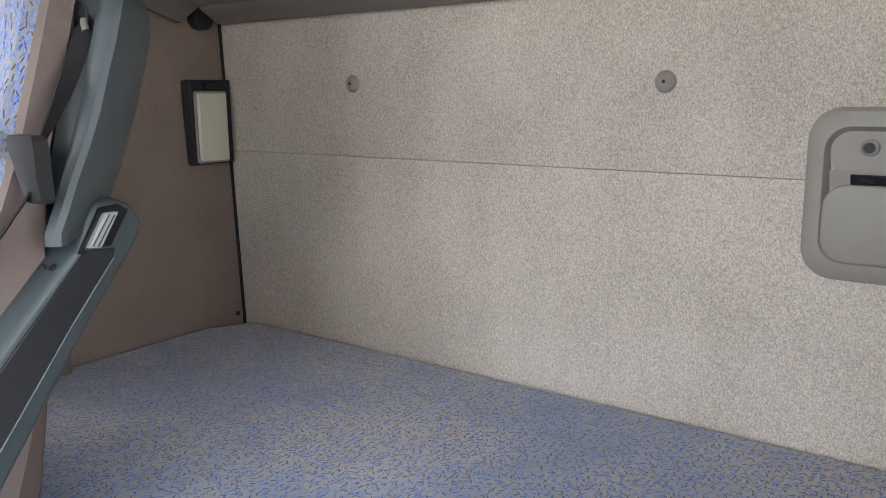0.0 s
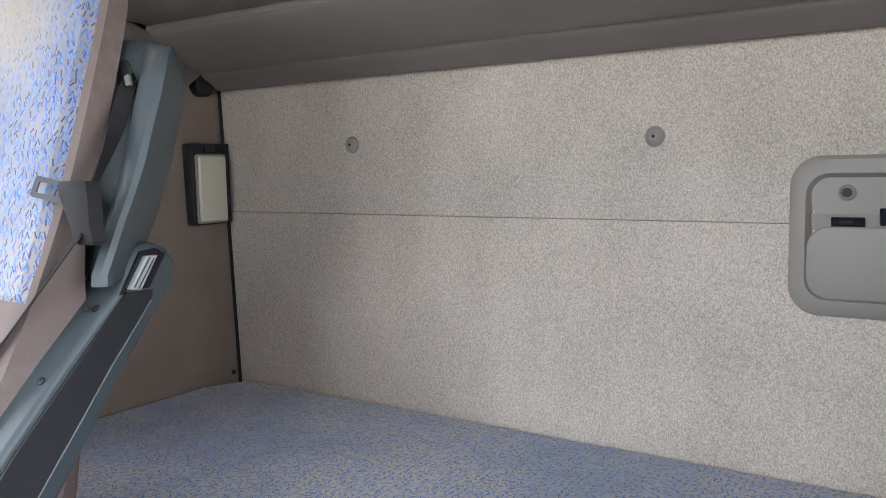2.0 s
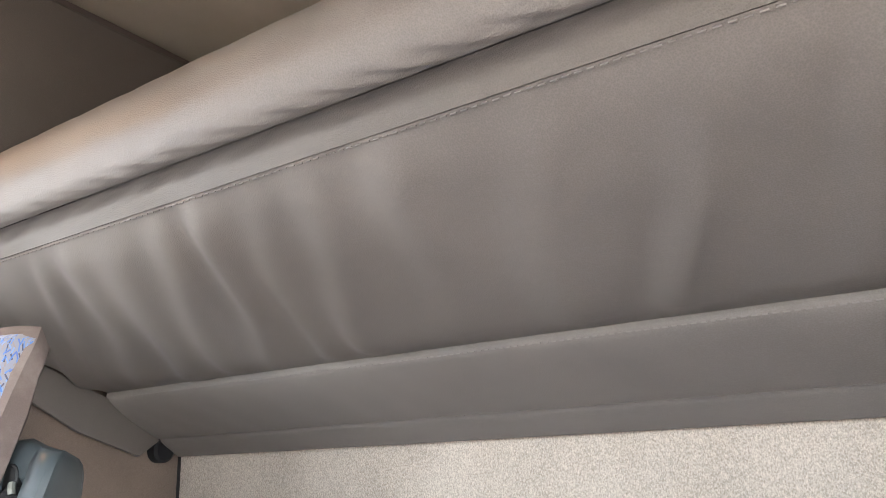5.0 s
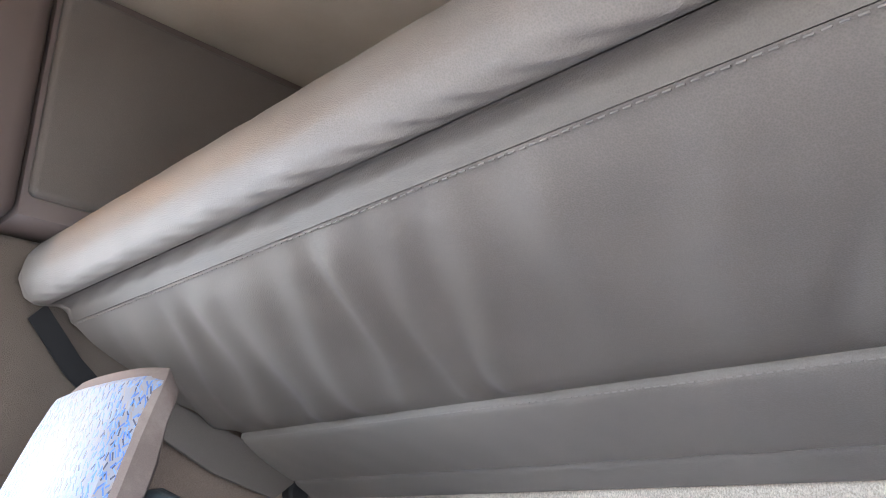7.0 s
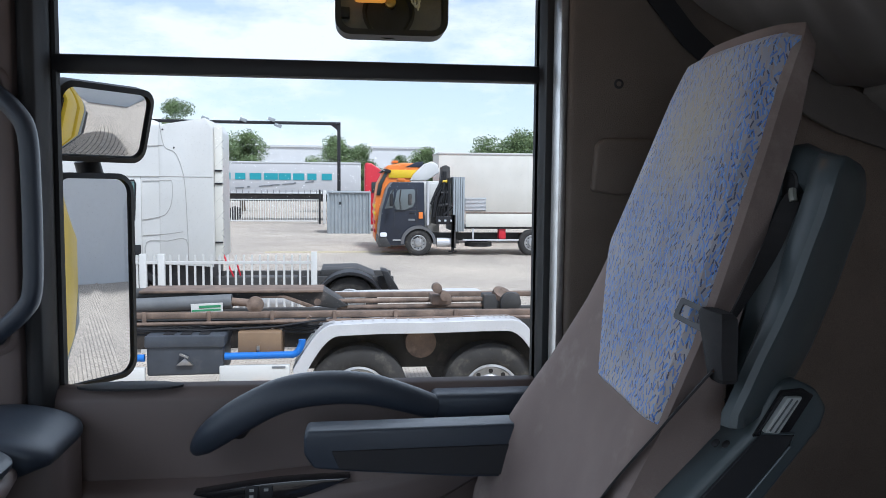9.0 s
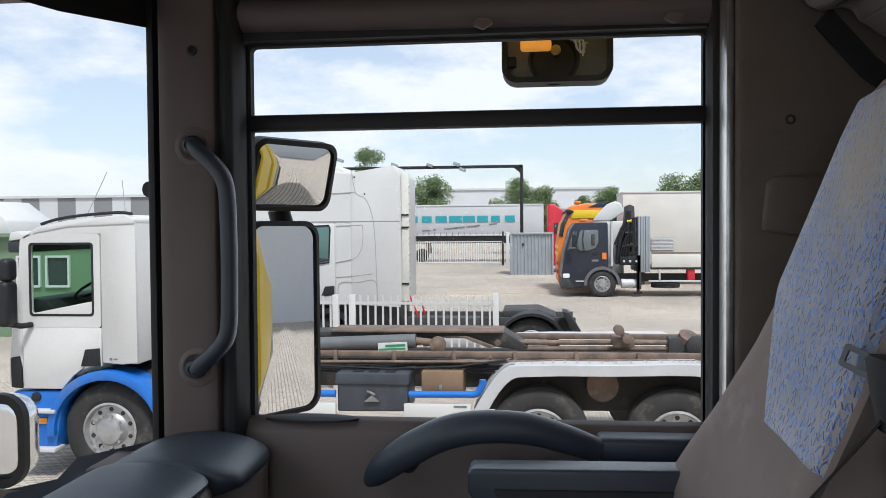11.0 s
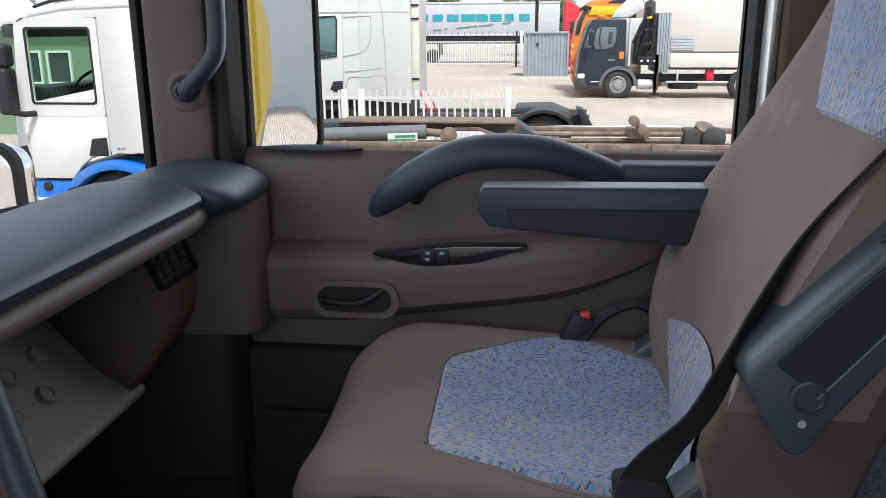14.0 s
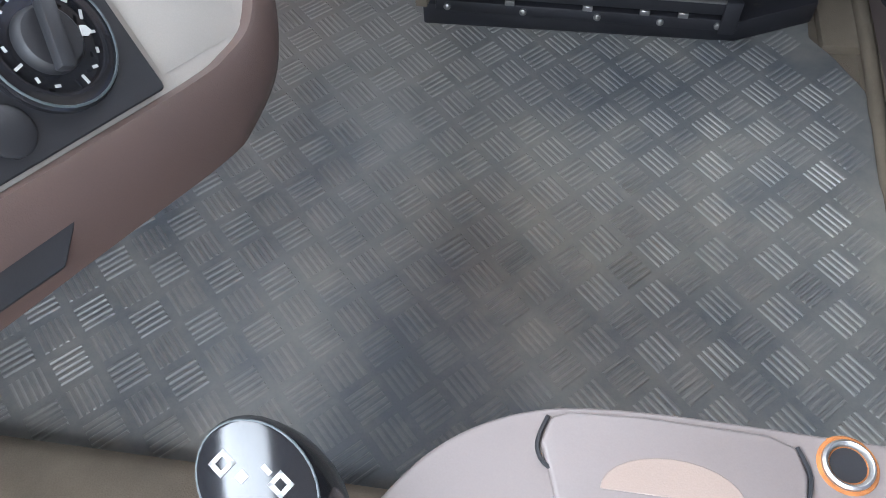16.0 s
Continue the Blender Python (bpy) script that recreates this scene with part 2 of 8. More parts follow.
M["shell"] = surf("taupe_shell", (0.083, 0.055, 0.047), (0.069, 0.047, 0.040), rough=0.5, scale=5, grain=900, bump=0.2, dist=0.0006, spec=0.35, dirt=(0.22, 0.18, 0.155), dirt_at=(0.62, 0.8))
M["shelfgrey"] = surf("grey_shelf", (0.52, 0.48, 0.43), (0.46, 0.42, 0.375), rough=0.55, scale=5, grain=900, bump=0.2, dist=0.0006, spec=0.3)
M["leather_dark_shade"] = surf("dark_shaded_vinyl", (0.135, 0.118, 0.106), (0.11, 0.096, 0.086), rough=0.5, rough2=0.62, scale=6, grain=520, bump=0.28, dist=0.0012, leather=True, spec=0.35)
M["dashpad"] = surf("dash_pad_black", (0.027, 0.035, 0.049), (0.02, 0.026, 0.037), rough=0.42, rough2=0.5, scale=6, grain=1100, bump=0.25, dist=0.0006, leather=True, spec=0.5)
# dark tone that also holds the shade low in the footwell
M["footwell"] = surf("dark_shaded_plastic", (0.040, 0.036, 0.040), (0.030, 0.027, 0.030), rough=0.65, scale=8, grain=700, bump=0.2, dist=0.0006, spec=0.25)
M["black"] = surf("black_plastic", (0.019, 0.019, 0.021), (0.013, 0.013, 0.015), rough=0.52, scale=10, grain=900, bump=0.12, dist=0.0005, spec=0.35)
M["gloss_black"] = plain("gloss_black", (0.012, 0.012, 0.014), 0.12)
M["rubber"] = surf("rubber_seal", (0.012, 0.012, 0.013), rough=0.7, scale=10, grain=500, bump=0.1)
M["greygreen"] = surf("greygreen_plastic", (0.048, 0.060, 0.065), (0.040, 0.050, 0.055), rough=0.36, rough2=0.46, scale=7, grain=900, bump=0.15, dist=0.0005, spec=0.45)
M["greygreen_dark"] = surf("dark_grey_plastic", (0.03, 0.036, 0.04), rough=0.5, scale=7, grain=900, bump=0.15, dist=0.0005)
M["lightgrey"] = surf("olive_grey_plastic", (0.18, 0.185, 0.163), (0.15, 0.154, 0.135), rough=0.5, scale=10, grain=900, bump=0.12, dist=0.0005, dirt=(0.12, 0.1, 0.08), dirt_at=(0.6, 0.8))
M["beige"] = surf("beige_plastic", (0.29, 0.265, 0.238), (0.25, 0.228, 0.204), rough=0.5, scale=5, grain=900, bump=0.12, dist=0.0005, dirt=(0.33, 0.28, 0.22), dirt_at=(0.55, 0.8))
M["pink"] = surf("pinkish_beige_plastic", (0.150, 0.125, 0.117), (0.128, 0.107, 0.100), rough=0.5, scale=5, grain=900, bump=0.12, dist=0.0005)
M["panel"] = surf("grey_beige_plastic", (0.285, 0.255, 0.225), (0.25, 0.224, 0.198), rough=0.5, scale=5, grain=900, bump=0.12, dist=0.0005)
M["velour"] = surf("taupe_velour", (0.195, 0.155, 0.141), (0.155, 0.122, 0.111), rough=0.95, scale=7, grain=700, bump=0.4, dist=0.0012, spec=0.15, dirt=(0.32, 0.275, 0.25), dirt_at=(0.55, 0.85))
M["velour_dark"] = surf("brown_cloth", (0.105, 0.08, 0.07), (0.08, 0.06, 0.052), rough=0.9, scale=8, grain=700, bump=0.4, dist=0.001, spec=0.15)
M["fab_yz"] = dashes("dash_fabric_upright", "YZ", (0.235, 0.24, 0.28))
M["fab_xy"] = dashes("dash_fabric_flat", "XY", (0.275, 0.29, 0.345))
M["belt"] = surf("belt_webbing", (0.026, 0.025, 0.026), rough=0.85, spec=0.2, scale=20, grain=600, bump=0.3, stretch=(1, 1, 6))
M["steel"] = surf("worn_steel", (0.42, 0.41, 0.40), (0.3, 0.29, 0.28), rough=0.35, metal=0.9, scale=30, grain=400, bump=0.05)
M["dark_steel"] = surf("dark_steel", (0.06, 0.06, 0.065), rough=0.45, metal=0.4, scale=30, grain=400, bump=0.05)
M["clip_grey"] = surf("grey_clip", (0.34, 0.36, 0.355), rough=0.45, scale=20, bump=0.05)
M["chrome"] = plain("chrome", (0.75, 0.76, 0.78), 0.12, 1.0)
M["blacksteel"] = surf("black_steel", (0.016, 0.016, 0.02), (0.01, 0.01, 0.012), rough=0.38, rough2=0.5, scale=12, grain=300, bump=0.08, dirt=(0.09, 0.07, 0.055), dirt_at=(0.66, 0.8))
M["dustysteel"] = surf("dusty_steel", (0.26, 0.205, 0.155), (0.05, 0.042, 0.034), rough=0.7, scale=25, grain=300, bump=0.15)
M["mat"] = surf("rubber_mat", (0.106, 0.115, 0.124), (0.072, 0.08, 0.088), rough=0.34, rough2=0.56, scale=4, grain=500, bump=0.15, dist=0.0008, dirt=(0.27, 0.25, 0.215), dirt_at=(0.40, 0.72))
M["tread"] = surf("rubber_tread", (0.115, 0.125, 0.134), (0.080, 0.089, 0.096), rough=0.36, rough2=0.52, scale=4, grain=500, bump=0.1, dist=0.0008, dirt=(0.31, 0.285, 0.245), dirt_at=(0.36, 0.74))


def dusty(m, centre, inner, outer, colour, most):
    """Lays a ragged patch of dry dust over a material."""
    n, l = m.node_tree.nodes, m.node_tree.links
    b = next(q for q in n if q.type == "BSDF_PRINCIPLED")
    was = b.inputs["Base Color"].links[0].from_socket
    co = n.new("ShaderNodeTexCoord")
    off = n.new("ShaderNodeVectorMath")
    off.operation = "SUBTRACT"
    off.inputs[1].default_value = centre
    ln = n.new("ShaderNodeVectorMath")
    ln.operation = "LENGTH"
    no = n.new("ShaderNodeTexNoise")
    no.inputs["Scale"].default_value, no.inputs["Detail"].default_value, no.inputs["Roughness"].default_value = 7, 8, 0.68
    wob = n.new("ShaderNodeMath")
    wob.operation = "MULTIPLY_ADD"
    wob.inputs[1].default_value = 0.85
    fade = n.new("ShaderNodeMapRange")
    fade.inputs["From Min"].default_value, fade.inputs["From Max"].default_value = inner + 0.42, outer + 0.42
    fade.inputs["To Min"].default_value, fade.inputs["To Max"].default_value = most, 0.0
    mx = n.new("ShaderNodeMix")
    mx.data_type = "RGBA"
    mx.inputs[7].default_value = rgba(colour)
    l.new(co.outputs["Object"], off.inputs[0])
    l.new(off.outputs[0], ln.inputs[0])
    l.new(co.outputs["Object"], no.inputs["Vector"])
    l.new(no.outputs["Fac"], wob.inputs[0])
    l.new(ln.outputs["Value"], wob.inputs[2])
    l.new(wob.outputs[0], fade.inputs["Value"])
    l.new(fade.outputs[0], mx.inputs[0])
    l.new(was, mx.inputs[6])
    l.new(mx.outputs[2], b.inputs["Base Color"])


# dry dust in the footwell
for m in (M["mat"], M["tread"]):
    dusty(m, (-0.48, 0.33, 0.0), 0.10, 0.62, (0.33, 0.308, 0.282), 0.78)
M["carpet"] = surf("tan_carpet", (0.135, 0.108, 0.078), (0.09, 0.072, 0.052), rough=0.95, scale=14, grain=500, bump=0.4)
M["dome"] = plain("lit_dome", (1.0, 0.55, 0.20), 0.4, emit=0.5)
M["lampglass"] = surf("milky_lens", (0.60, 0.57, 0.47), (0.52, 0.49, 0.40), rough=0.25, scale=20, grain=260, bump=0.3, stretch=(1, 1, 0.1))
M["glass"] = glass("window_glass")
M["mirror"] = plain("mirror_glass", (0.86, 0.87, 0.88), 0.015, 1.0)
M["orange"] = plain("amber_lens", (0.9, 0.33, 0.03), 0.25)
M["red"] = surf("red_plastic", (0.55, 0.06, 0.035), rough=0.4, scale=20, bump=0.05)
M["white_mark"] = plain("white_print", (0.32, 0.32, 0.31), 0.5)
M["sticker"] = surf("worn_sticker", (0.62, 0.52, 0.42), (0.5, 0.36, 0.26), rough=0.7, scale=60, bump=0.1)
M["thread"] = plain("pale_thread", (0.20, 0.18, 0.168), 0.8)
M["ceiling"] = surf("headliner", (0.33, 0.285, 0.235), (0.27, 0.235, 0.195), rough=0.95, scale=6, grain=500, bump=0.3)
M["brass"] = surf("brass_latch", (0.5, 0.33, 0.1), rough=0.4, metal=0.8, scale=40, bump=0.1)

# ---- mesh tools ----
ORIGIN = {}


def thing(name, at=(0, 0, 0), label="", category="", group="", kind=""):
    ob = new(name)
    ob.empty_display_size = 0.05
    ob.location = at
    ORIGIN[ob.name] = Vector(at)
    return tagged(ob, label, category, group, kind)


def part(name, bm, material, parent=None, label="", smooth=True):
    """Links a bmesh, built in world places, as one mesh under a thing or a part."""
    o = ORIGIN[parent.name] if parent else Vector((0, 0, 0))
    if o.length:
        bmesh.ops.translate(bm, verts=bm.verts, vec=-o)
    me = bpy.data.meshes.new(name)
    bm.normal_update()
    bm.to_mesh(me)
    bm.free()
    if smooth:
        me.shade_smooth()
        me.set_sharp_from_angle(angle=radians(38))
    me.materials.append(M[material] if isinstance(material, str) else material)
    ob = new(name, me)
    ob.parent = parent
    ORIGIN[ob.name] = o.copy()
    if label:
        ob["label"] = label
    return ob


def setting(name, bm, material, label, category, smooth=True):
    ob = part(name, bm, material, None, "", smooth)
    return tagged(ob, label, category, kind="structure")


def join(*bms):
    out = bmesh.new()
    for b in bms:
        me = bpy.data.meshes.new("tmp")
        b.to_mesh(me)
        b.free()
        out.from_mesh(me)
        bpy.data.meshes.remove(me)
    return out


def box(lo, hi, bevel=0.0, seg=2, rot=None, pivot=None):
    bm = bmesh.new()
    bmesh.ops.create_cube(bm, size=1.0)
    lo, hi = Vector(lo), Vector(hi)
    c, s = (lo + hi) / 2, hi - lo
    for v in bm.verts:
        v.co = Vector((v.co.x * s.x, v.co.y * s.y, v.co.z * s.z)) + c
    if bevel:
        bmesh.ops.bevel(bm, geom=bm.edges[:], offset=min(bevel, 0.49 * min(abs(s.x), abs(s.y), abs(s.z))), segments=seg, affect="EDGES", profile=0.5)
    if rot:
        p = Vector(pivot) if pivot else c
        bmesh.ops.transform(bm, verts=bm.verts, matrix=Matrix.Translation(p) @ rot @ Matrix.Translation(-p))
    return bm


def loft(rings, cap=True, closed=True):
    """Skins rings that have equally many points."""
    bm = bmesh.new()
    vs = [[bm.verts.new(p) for p in r] for r in rings]
    k = len(rings[0])
    for a, b in zip(vs, vs[1:]):
        for i in range(k if closed else k - 1):
            j = (i + 1) % k
            bm.faces.new((a[i], a[j], b[j], b[i]))
    if cap and closed:
        bm.faces.new(list(reversed(vs[0])))
        bm.faces.new(vs[-1])
    bmesh.ops.recalc_face_normals(bm, faces=bm.faces[:])
    return bm


def sheet(fn, nu, nv, thick=0.0):
    """A surface fn(u, v), u and v from 0 to 1, with a thickness if given."""
    bm = bmesh.new()
    g = [[bm.verts.new(fn(i / nu, j / nv)) for j in range(nv + 1)] for i in range(nu + 1)]
    for i in range(nu):
        for j in range(nv):
            bm.faces.new((g[i][j], g[i + 1][j], g[i + 1][j + 1], g[i][j + 1]))
    if thick:
        bmesh.ops.solidify(bm, geom=bm.faces[:], thickness=thick)
        bmesh.ops.recalc_face_normals(bm, faces=bm.faces[:])
    return bm


def tube(pts, r, n=10, cap=True, flat=1.0, up=None):
    """A round bar along points; r is one radius or one for each point. flat squeezes it along 'up'."""
    pts = [Vector(p) for p in pts]
    rs = [r] * len(pts) if isinstance(r, (int, float)) else list(r)
    rings, ref = [], Vector(up) if up else None
    for i, p in enumerate(pts):
        d = (pts[min(i + 1, len(pts) - 1)] - pts[max(i - 1, 0)]).normalized()
        if ref is None:
            ref = Vector((0, 0, 1)) if abs(d.z) < 0.9 else Vector((1, 0, 0))
        s = d.cross(ref).normalized()
        u = s.cross(d).normalized()
        if up is None:
            ref = u
        rings.append([p + s * (rs[i] * math.cos(a)) + u * (rs[i] * flat * math.sin(a)) for a in (2 * math.pi * k / n for k in range(n))])
    return loft(rings, cap)


def curve_pts(ctrl, k=6):
    """Points of a smooth curve through the control points."""
    c = [Vector(p) for p in ctrl]
    out = []
    for i in range(len(c) - 1):
        p0, p1, p2, p3 = c[max(i - 1, 0)], c[i], c[i + 1], c[min(i + 2, len(c) - 1)]
        for s in range(k):
            t = s / k
            out.append(0.5 * ((2 * p1) + (p2 - p0) * t + (2 * p0 - 5 * p1 + 4 * p2 - p3) * t * t + (3 * p1 - p0 - 3 * p2 + p3) * t ** 3))
    return out + [c[-1]]


AX = {"x": (1, 2, 0), "y": (0, 2, 1), "z": (0, 1, 2)}


def prism(poly, axis, lo, hi, bevel=0.0, seg=2):
    """A polygon (in the two other axes, in their order) pulled along an axis."""
    a, b, c = AX[axis]
    def pt(p, h):
        v = [0, 0, 0]
        v[a], v[b], v[c] = p[0], p[1], h
        return Vector(v)
    bm = loft([[pt(p, lo) for p in poly], [pt(p, hi) for p in poly]])
    if bevel:
        bmesh.ops.bevel(bm, geom=[e for e in bm.edges if len(e.link_faces) == 2 and e.calc_face_angle(0) > 0.5], offset=bevel, segments=seg, affect="EDGES", profile=0.5, clamp_overlap=True)
    return bm


def rrect(x0, y0, x1, y1, r, n=5):
    """Outline of a rectangle with round corners."""
    out = []
    for cx, cy, a0 in ((x1 - r, y1 - r, 0), (x0 + r, y1 - r, 90), (x0 + r, y0 + r, 180), (x1 - r, y0 + r, 270)):
        for i in range(n + 1):
            a = radians(a0 + 90 * i / n)
            out.append((cx + r * math.cos(a), cy + r * math.sin(a)))
    return out


def ring_of(outer, inner, axis, lo, hi):
    """A flat frame between two outlines of equally many points, pulled along an axis."""
    a, b, c = AX[axis]
    def pt(p, h):
        v = [0, 0, 0]
        v[a], v[b], v[c] = p[0], p[1], h
        return Vector(v)
    rs = [[pt(p, lo) for p in outer], [pt(p, hi) for p in outer], [pt(p, hi) for p in inner], [pt(p, lo) for p in inner], [pt(p, lo) for p in outer]]
    bm = loft(rs, cap=False)
    bmesh.ops.remove_doubles(bm, verts=bm.verts, dist=1e-6)
    bmesh.ops.recalc_face_normals(bm, faces=bm.faces[:])
    return bm


def disc(c, axis, r, h, n=24, bevel=0.0, r2=None):
    """A round block, its base centre at c, along a direction."""
    d = Vector(axis).normalized()
    q = d.to_track_quat("Z", "Y")
    r2 = r if r2 is None else r2
    prof = [(r, 0), (r, h - bevel), (r2 - bevel, h)] if bevel else [(r, 0), (r2, h)]
    rings = [[Vector(c) + q @ Vector((rr * math.cos(a), rr * math.sin(a), z)) for a in (2 * math.pi * k / n for k in range(n))] for rr, z in prof]
    return loft(rings)


def lathe(c, axis, prof, n=32):
    d = Vector(axis).normalized()
    q = d.to_track_quat("Z", "Y")
    return loft([[Vector(c) + q @ Vector((max(rr, 1e-4) * math.cos(a), max(rr, 1e-4) * math.sin(a), z)) for a in (2 * math.pi * k / n for k in range(n))] for rr, z in prof])


def strip(pts, w, side, thick=0.002):
    """A flat band of width w along points, spread along 'side'."""
    s = Vector(side).normalized()
    pts = [Vector(p) for p in pts]
    rings = []
    for i, p in enumerate(pts):
        d = (pts[min(i + 1, len(pts) - 1)] - pts[max(i - 1, 0)]).normalized()
        nn = d.cross(s).normalized()
        rings.append([p - s * w / 2 - nn * thick / 2, p + s * w / 2 - nn * thick / 2, p + s * w / 2 + nn * thick / 2, p - s * w / 2 + nn * thick / 2])
    return loft(rings)


def band(pts, w, side_a, side_b, thick=0.002, ease=1.0):
    """A flat band that twists from one side direction to another."""
    a, b = Vector(side_a).normalized(), Vector(side_b).normalized()
    pts = [Vector(p) for p in pts]
    rings = []
    for i, p in enumerate(pts):
        d = (pts[min(i + 1, len(pts) - 1)] - pts[max(i - 1, 0)]).normalized()
        s = a.lerp(b, (i / (len(pts) - 1)) ** ease)
        s = (s - d * s.dot(d)).normalized()
        nn = d.cross(s).normalized()
        rings.append([p - s * w / 2 - nn * thick / 2, p + s * w / 2 - nn * thick / 2, p + s * w / 2 + nn * thick / 2, p - s * w / 2 + nn * thick / 2])
    return loft(rings)


def letters(text, size, m, material, name, parent, thick=0.0006):
    """Words in the built-in font as a mesh; m places the text's plane."""
    cu = bpy.data.curves.new("words", "FONT")
    cu.body, cu.size, cu.extrude, cu.align_x, cu.align_y = text, size, thick, "CENTER", "CENTER"
    tmp = bpy.data.objects.new("words", cu)
    me = bpy.data.meshes.new_from_object(tmp)
    bm = bmesh.new()
    bm.from_mesh(me)
    bpy.data.objects.remove(tmp)
    bpy.data.meshes.remove(me)
    bpy.data.curves.remove(cu)
    bmesh.ops.transform(bm, verts=bm.verts, matrix=m)
    return part(name, bm, material, parent, smooth=False)

# ---- the cab: shell ----
setting("floor", box((-1.15, -0.62, -0.07), (1.40, 1.76, -0.012)), "carpet", "tan carpeted cab floor under the rubber mat", "floor")

mat = thing("floor_mat", (0, 1.0, 0), "black rubber floor mat with worn raised treads, dusty", "floor mat")
mat_line = [(-0.95, 0.36), (0.535, 0.36), (0.542, 0.98), (0.530, 1.10), (0.49, 1.17), (0.455, 1.215), (0.47, 1.58), (0.45, 1.70), (-0.95, 1.70)]
part("mat_base", prism(mat_line, "z", -0.010, 0.0, 0.002), "mat", mat)


TURN = 45


def treads():
    """Blocks of five ribs on a lattice, turned by a right angle from block to block."""
    v, f = [], []
    cell, half, w = 0.0398, 0.0225, 0.0029
    rnd = random.Random(12)
    for i in range(-22, 18):
        for j in range(-17, 20):
            if (i + j) % 2:
                continue
            x, y = -0.148 + i * cell, 0.958 + j * cell
            if not (-0.86 < x < 0.515 and 0.37 < y < 1.66) or (x > 0.42 and y > 1.14):
                continue
            r = Matrix.Rotation(radians(TURN if i % 2 == 0 else -TURN), 2)
            worn = 0.0013 + 0.0016 * rnd.random() * (0.45 + 0.55 * min(1.0, max(0.0, 0.5 + 1.6 * noise.noise(Vector((x * 3.1, y * 3.1, 7.0))))))
            worn *= 1.0 - 0.55 * min(1.0, max(0.0, (y - 0.95 - x * 0.3) / 0.45))
            # odd blocks made lower to imitate ribs that the light barely catches
            worn *= 0.62 if i % 2 else 1.0
            for k in range(5):
                s = (k - 2) * 0.0094
                pts = [r @ Vector((a, s + b)) for a, b in ((-half, -w), (half, -w), (half, w), (-half, w))]
                top = [r @ Vector((a, s + b)) for a, b in ((-half * 0.93, -w * 0.4), (half * 0.93, -w * 0.4), (half * 0.93, w * 0.4), (-half * 0.93, w * 0.4))]
                o = len(v)
                v += [(x + p.x, y + p.y, 0.0) for p in pts] + [(x + p.x, y + p.y, worn) for p in top]
                f += [(o + 4, o + 5, o + 6, o + 7)] + [(o + a, o + (a + 1) % 4, o + 4 + (a + 1) % 4, o + 4 + a) for a in range(4)]
    me = bpy.data.meshes.new("treads")
    me.from_pydata(v, [], f)
    bm = bmesh.new()
    bm.from_mesh(me)
    bpy.data.meshes.remove(me)
    return bm


tagged(part("treads", treads(), "tread", mat, smooth=False), kind="stuff")

setting("tunnel", prism([(-0.62, -0.01), (0.368, -0.01), (0.368, 0.035), (0.352, 0.050), (-0.62, 0.058)], "x", -0.95, 0.545, 0.008), "carpet", "low tan carpeted hump beside the rubber mat", "tunnel")
setting("kick_strip", join(prism([(0.530, -0.012), (0.60, -0.012), (0.60, 0.03), (0.568, 0.03), (0.560, 0.012), (0.546, 0.005)], "y", 0.375, 1.62, 0.002), box((0.472, 1.19, -0.011), (0.60, 1.62, 0.008), 0.003)), "carpet", "tan carpet strip along the foot of the bunk box", "carpet strip")

part("carpet_ridge", tube(curve_pts([(0.545, 1.60, 0.012), (0.541, 1.314, 0.012), (0.541, 1.161, 0.010), (0.536, 0.987, 0.006), (0.534, 0.891, 0.003), (0.532, 0.729, 0.002), (0.532, 0.40, 0.002)], 5), [0.012] * 14 + [0.010] * 6 + [0.007] * 11, 12), "carpet", bpy.data.objects["kick_strip"])

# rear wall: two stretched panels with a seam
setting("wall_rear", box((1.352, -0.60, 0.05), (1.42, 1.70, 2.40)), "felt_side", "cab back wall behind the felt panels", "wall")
rear = thing("rear_wall_panel", (1.34, 0.5, 0.5), "beige felt-covered back wall panels with a level seam", "wall panel")
LEAN = lambda z: 0.042 * (z - 0.68)
part("upper_panel", prism([(-0.58, 1.0863), (1.598 + LEAN(1.0863), 1.0863), (1.598 + LEAN(2.3), 2.30), (-0.58, 2.30)], "x", 1.332, 1.356, 0.0016, 2), "felt", rear)
part("lower_panel", prism([(-0.58, 0.45), (1.598 + LEAN(0.45), 0.45), (1.598 + LEAN(1.0857), 1.0857), (-0.58, 1.0857)], "x", 1.332, 1.356, 0.0016, 2), "felt", rear)
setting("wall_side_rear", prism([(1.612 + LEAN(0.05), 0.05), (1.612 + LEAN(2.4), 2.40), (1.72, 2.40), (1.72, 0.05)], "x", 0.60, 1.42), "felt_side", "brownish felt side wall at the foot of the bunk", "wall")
setting("corner_gap", prism([(1.600 + LEAN(0.6), 0.60), (1.612 + LEAN(0.6), 0.60), (1.612 + LEAN(1.42), 1.42), (1.600 + LEAN(1.42), 1.42)], "x", 1.334, 1.352), "rubber", "dark gap in the corner of the felt walls", "trim")
for y, z in ((1.212, 1.238), (0.533, 1.232), (-0.15, 1.232)):
    rv = thing("wall_button", (1.332, y, z), "beige plastic fixing button on the felt wall", "button", "wall buttons")
    part("cap", lathe((1.3325, y, z), (-1, 0, 0), [(0.018, 0), (0.0175, 0.003), (0.013, 0.008), (0.006, 0.0105), (0.0045, 0.0095), (0.001, 0.0095)]), "panel", rv)
    part("pin_hole", disc((1.3228, y, z), (-1, 0, 0), 0.003, 0.0012, 10), "black", rv)
cs = thing("corner_screw", (1.325, 1.60, 0.68), "small black screw head low in the corner", "screw")
part("head", lathe((1.318, 1.611, 0.682), (0, -1, 0), [(0.006, 0), (0.006, 0.003), (0.003, 0.005)], 12), "black", cs)
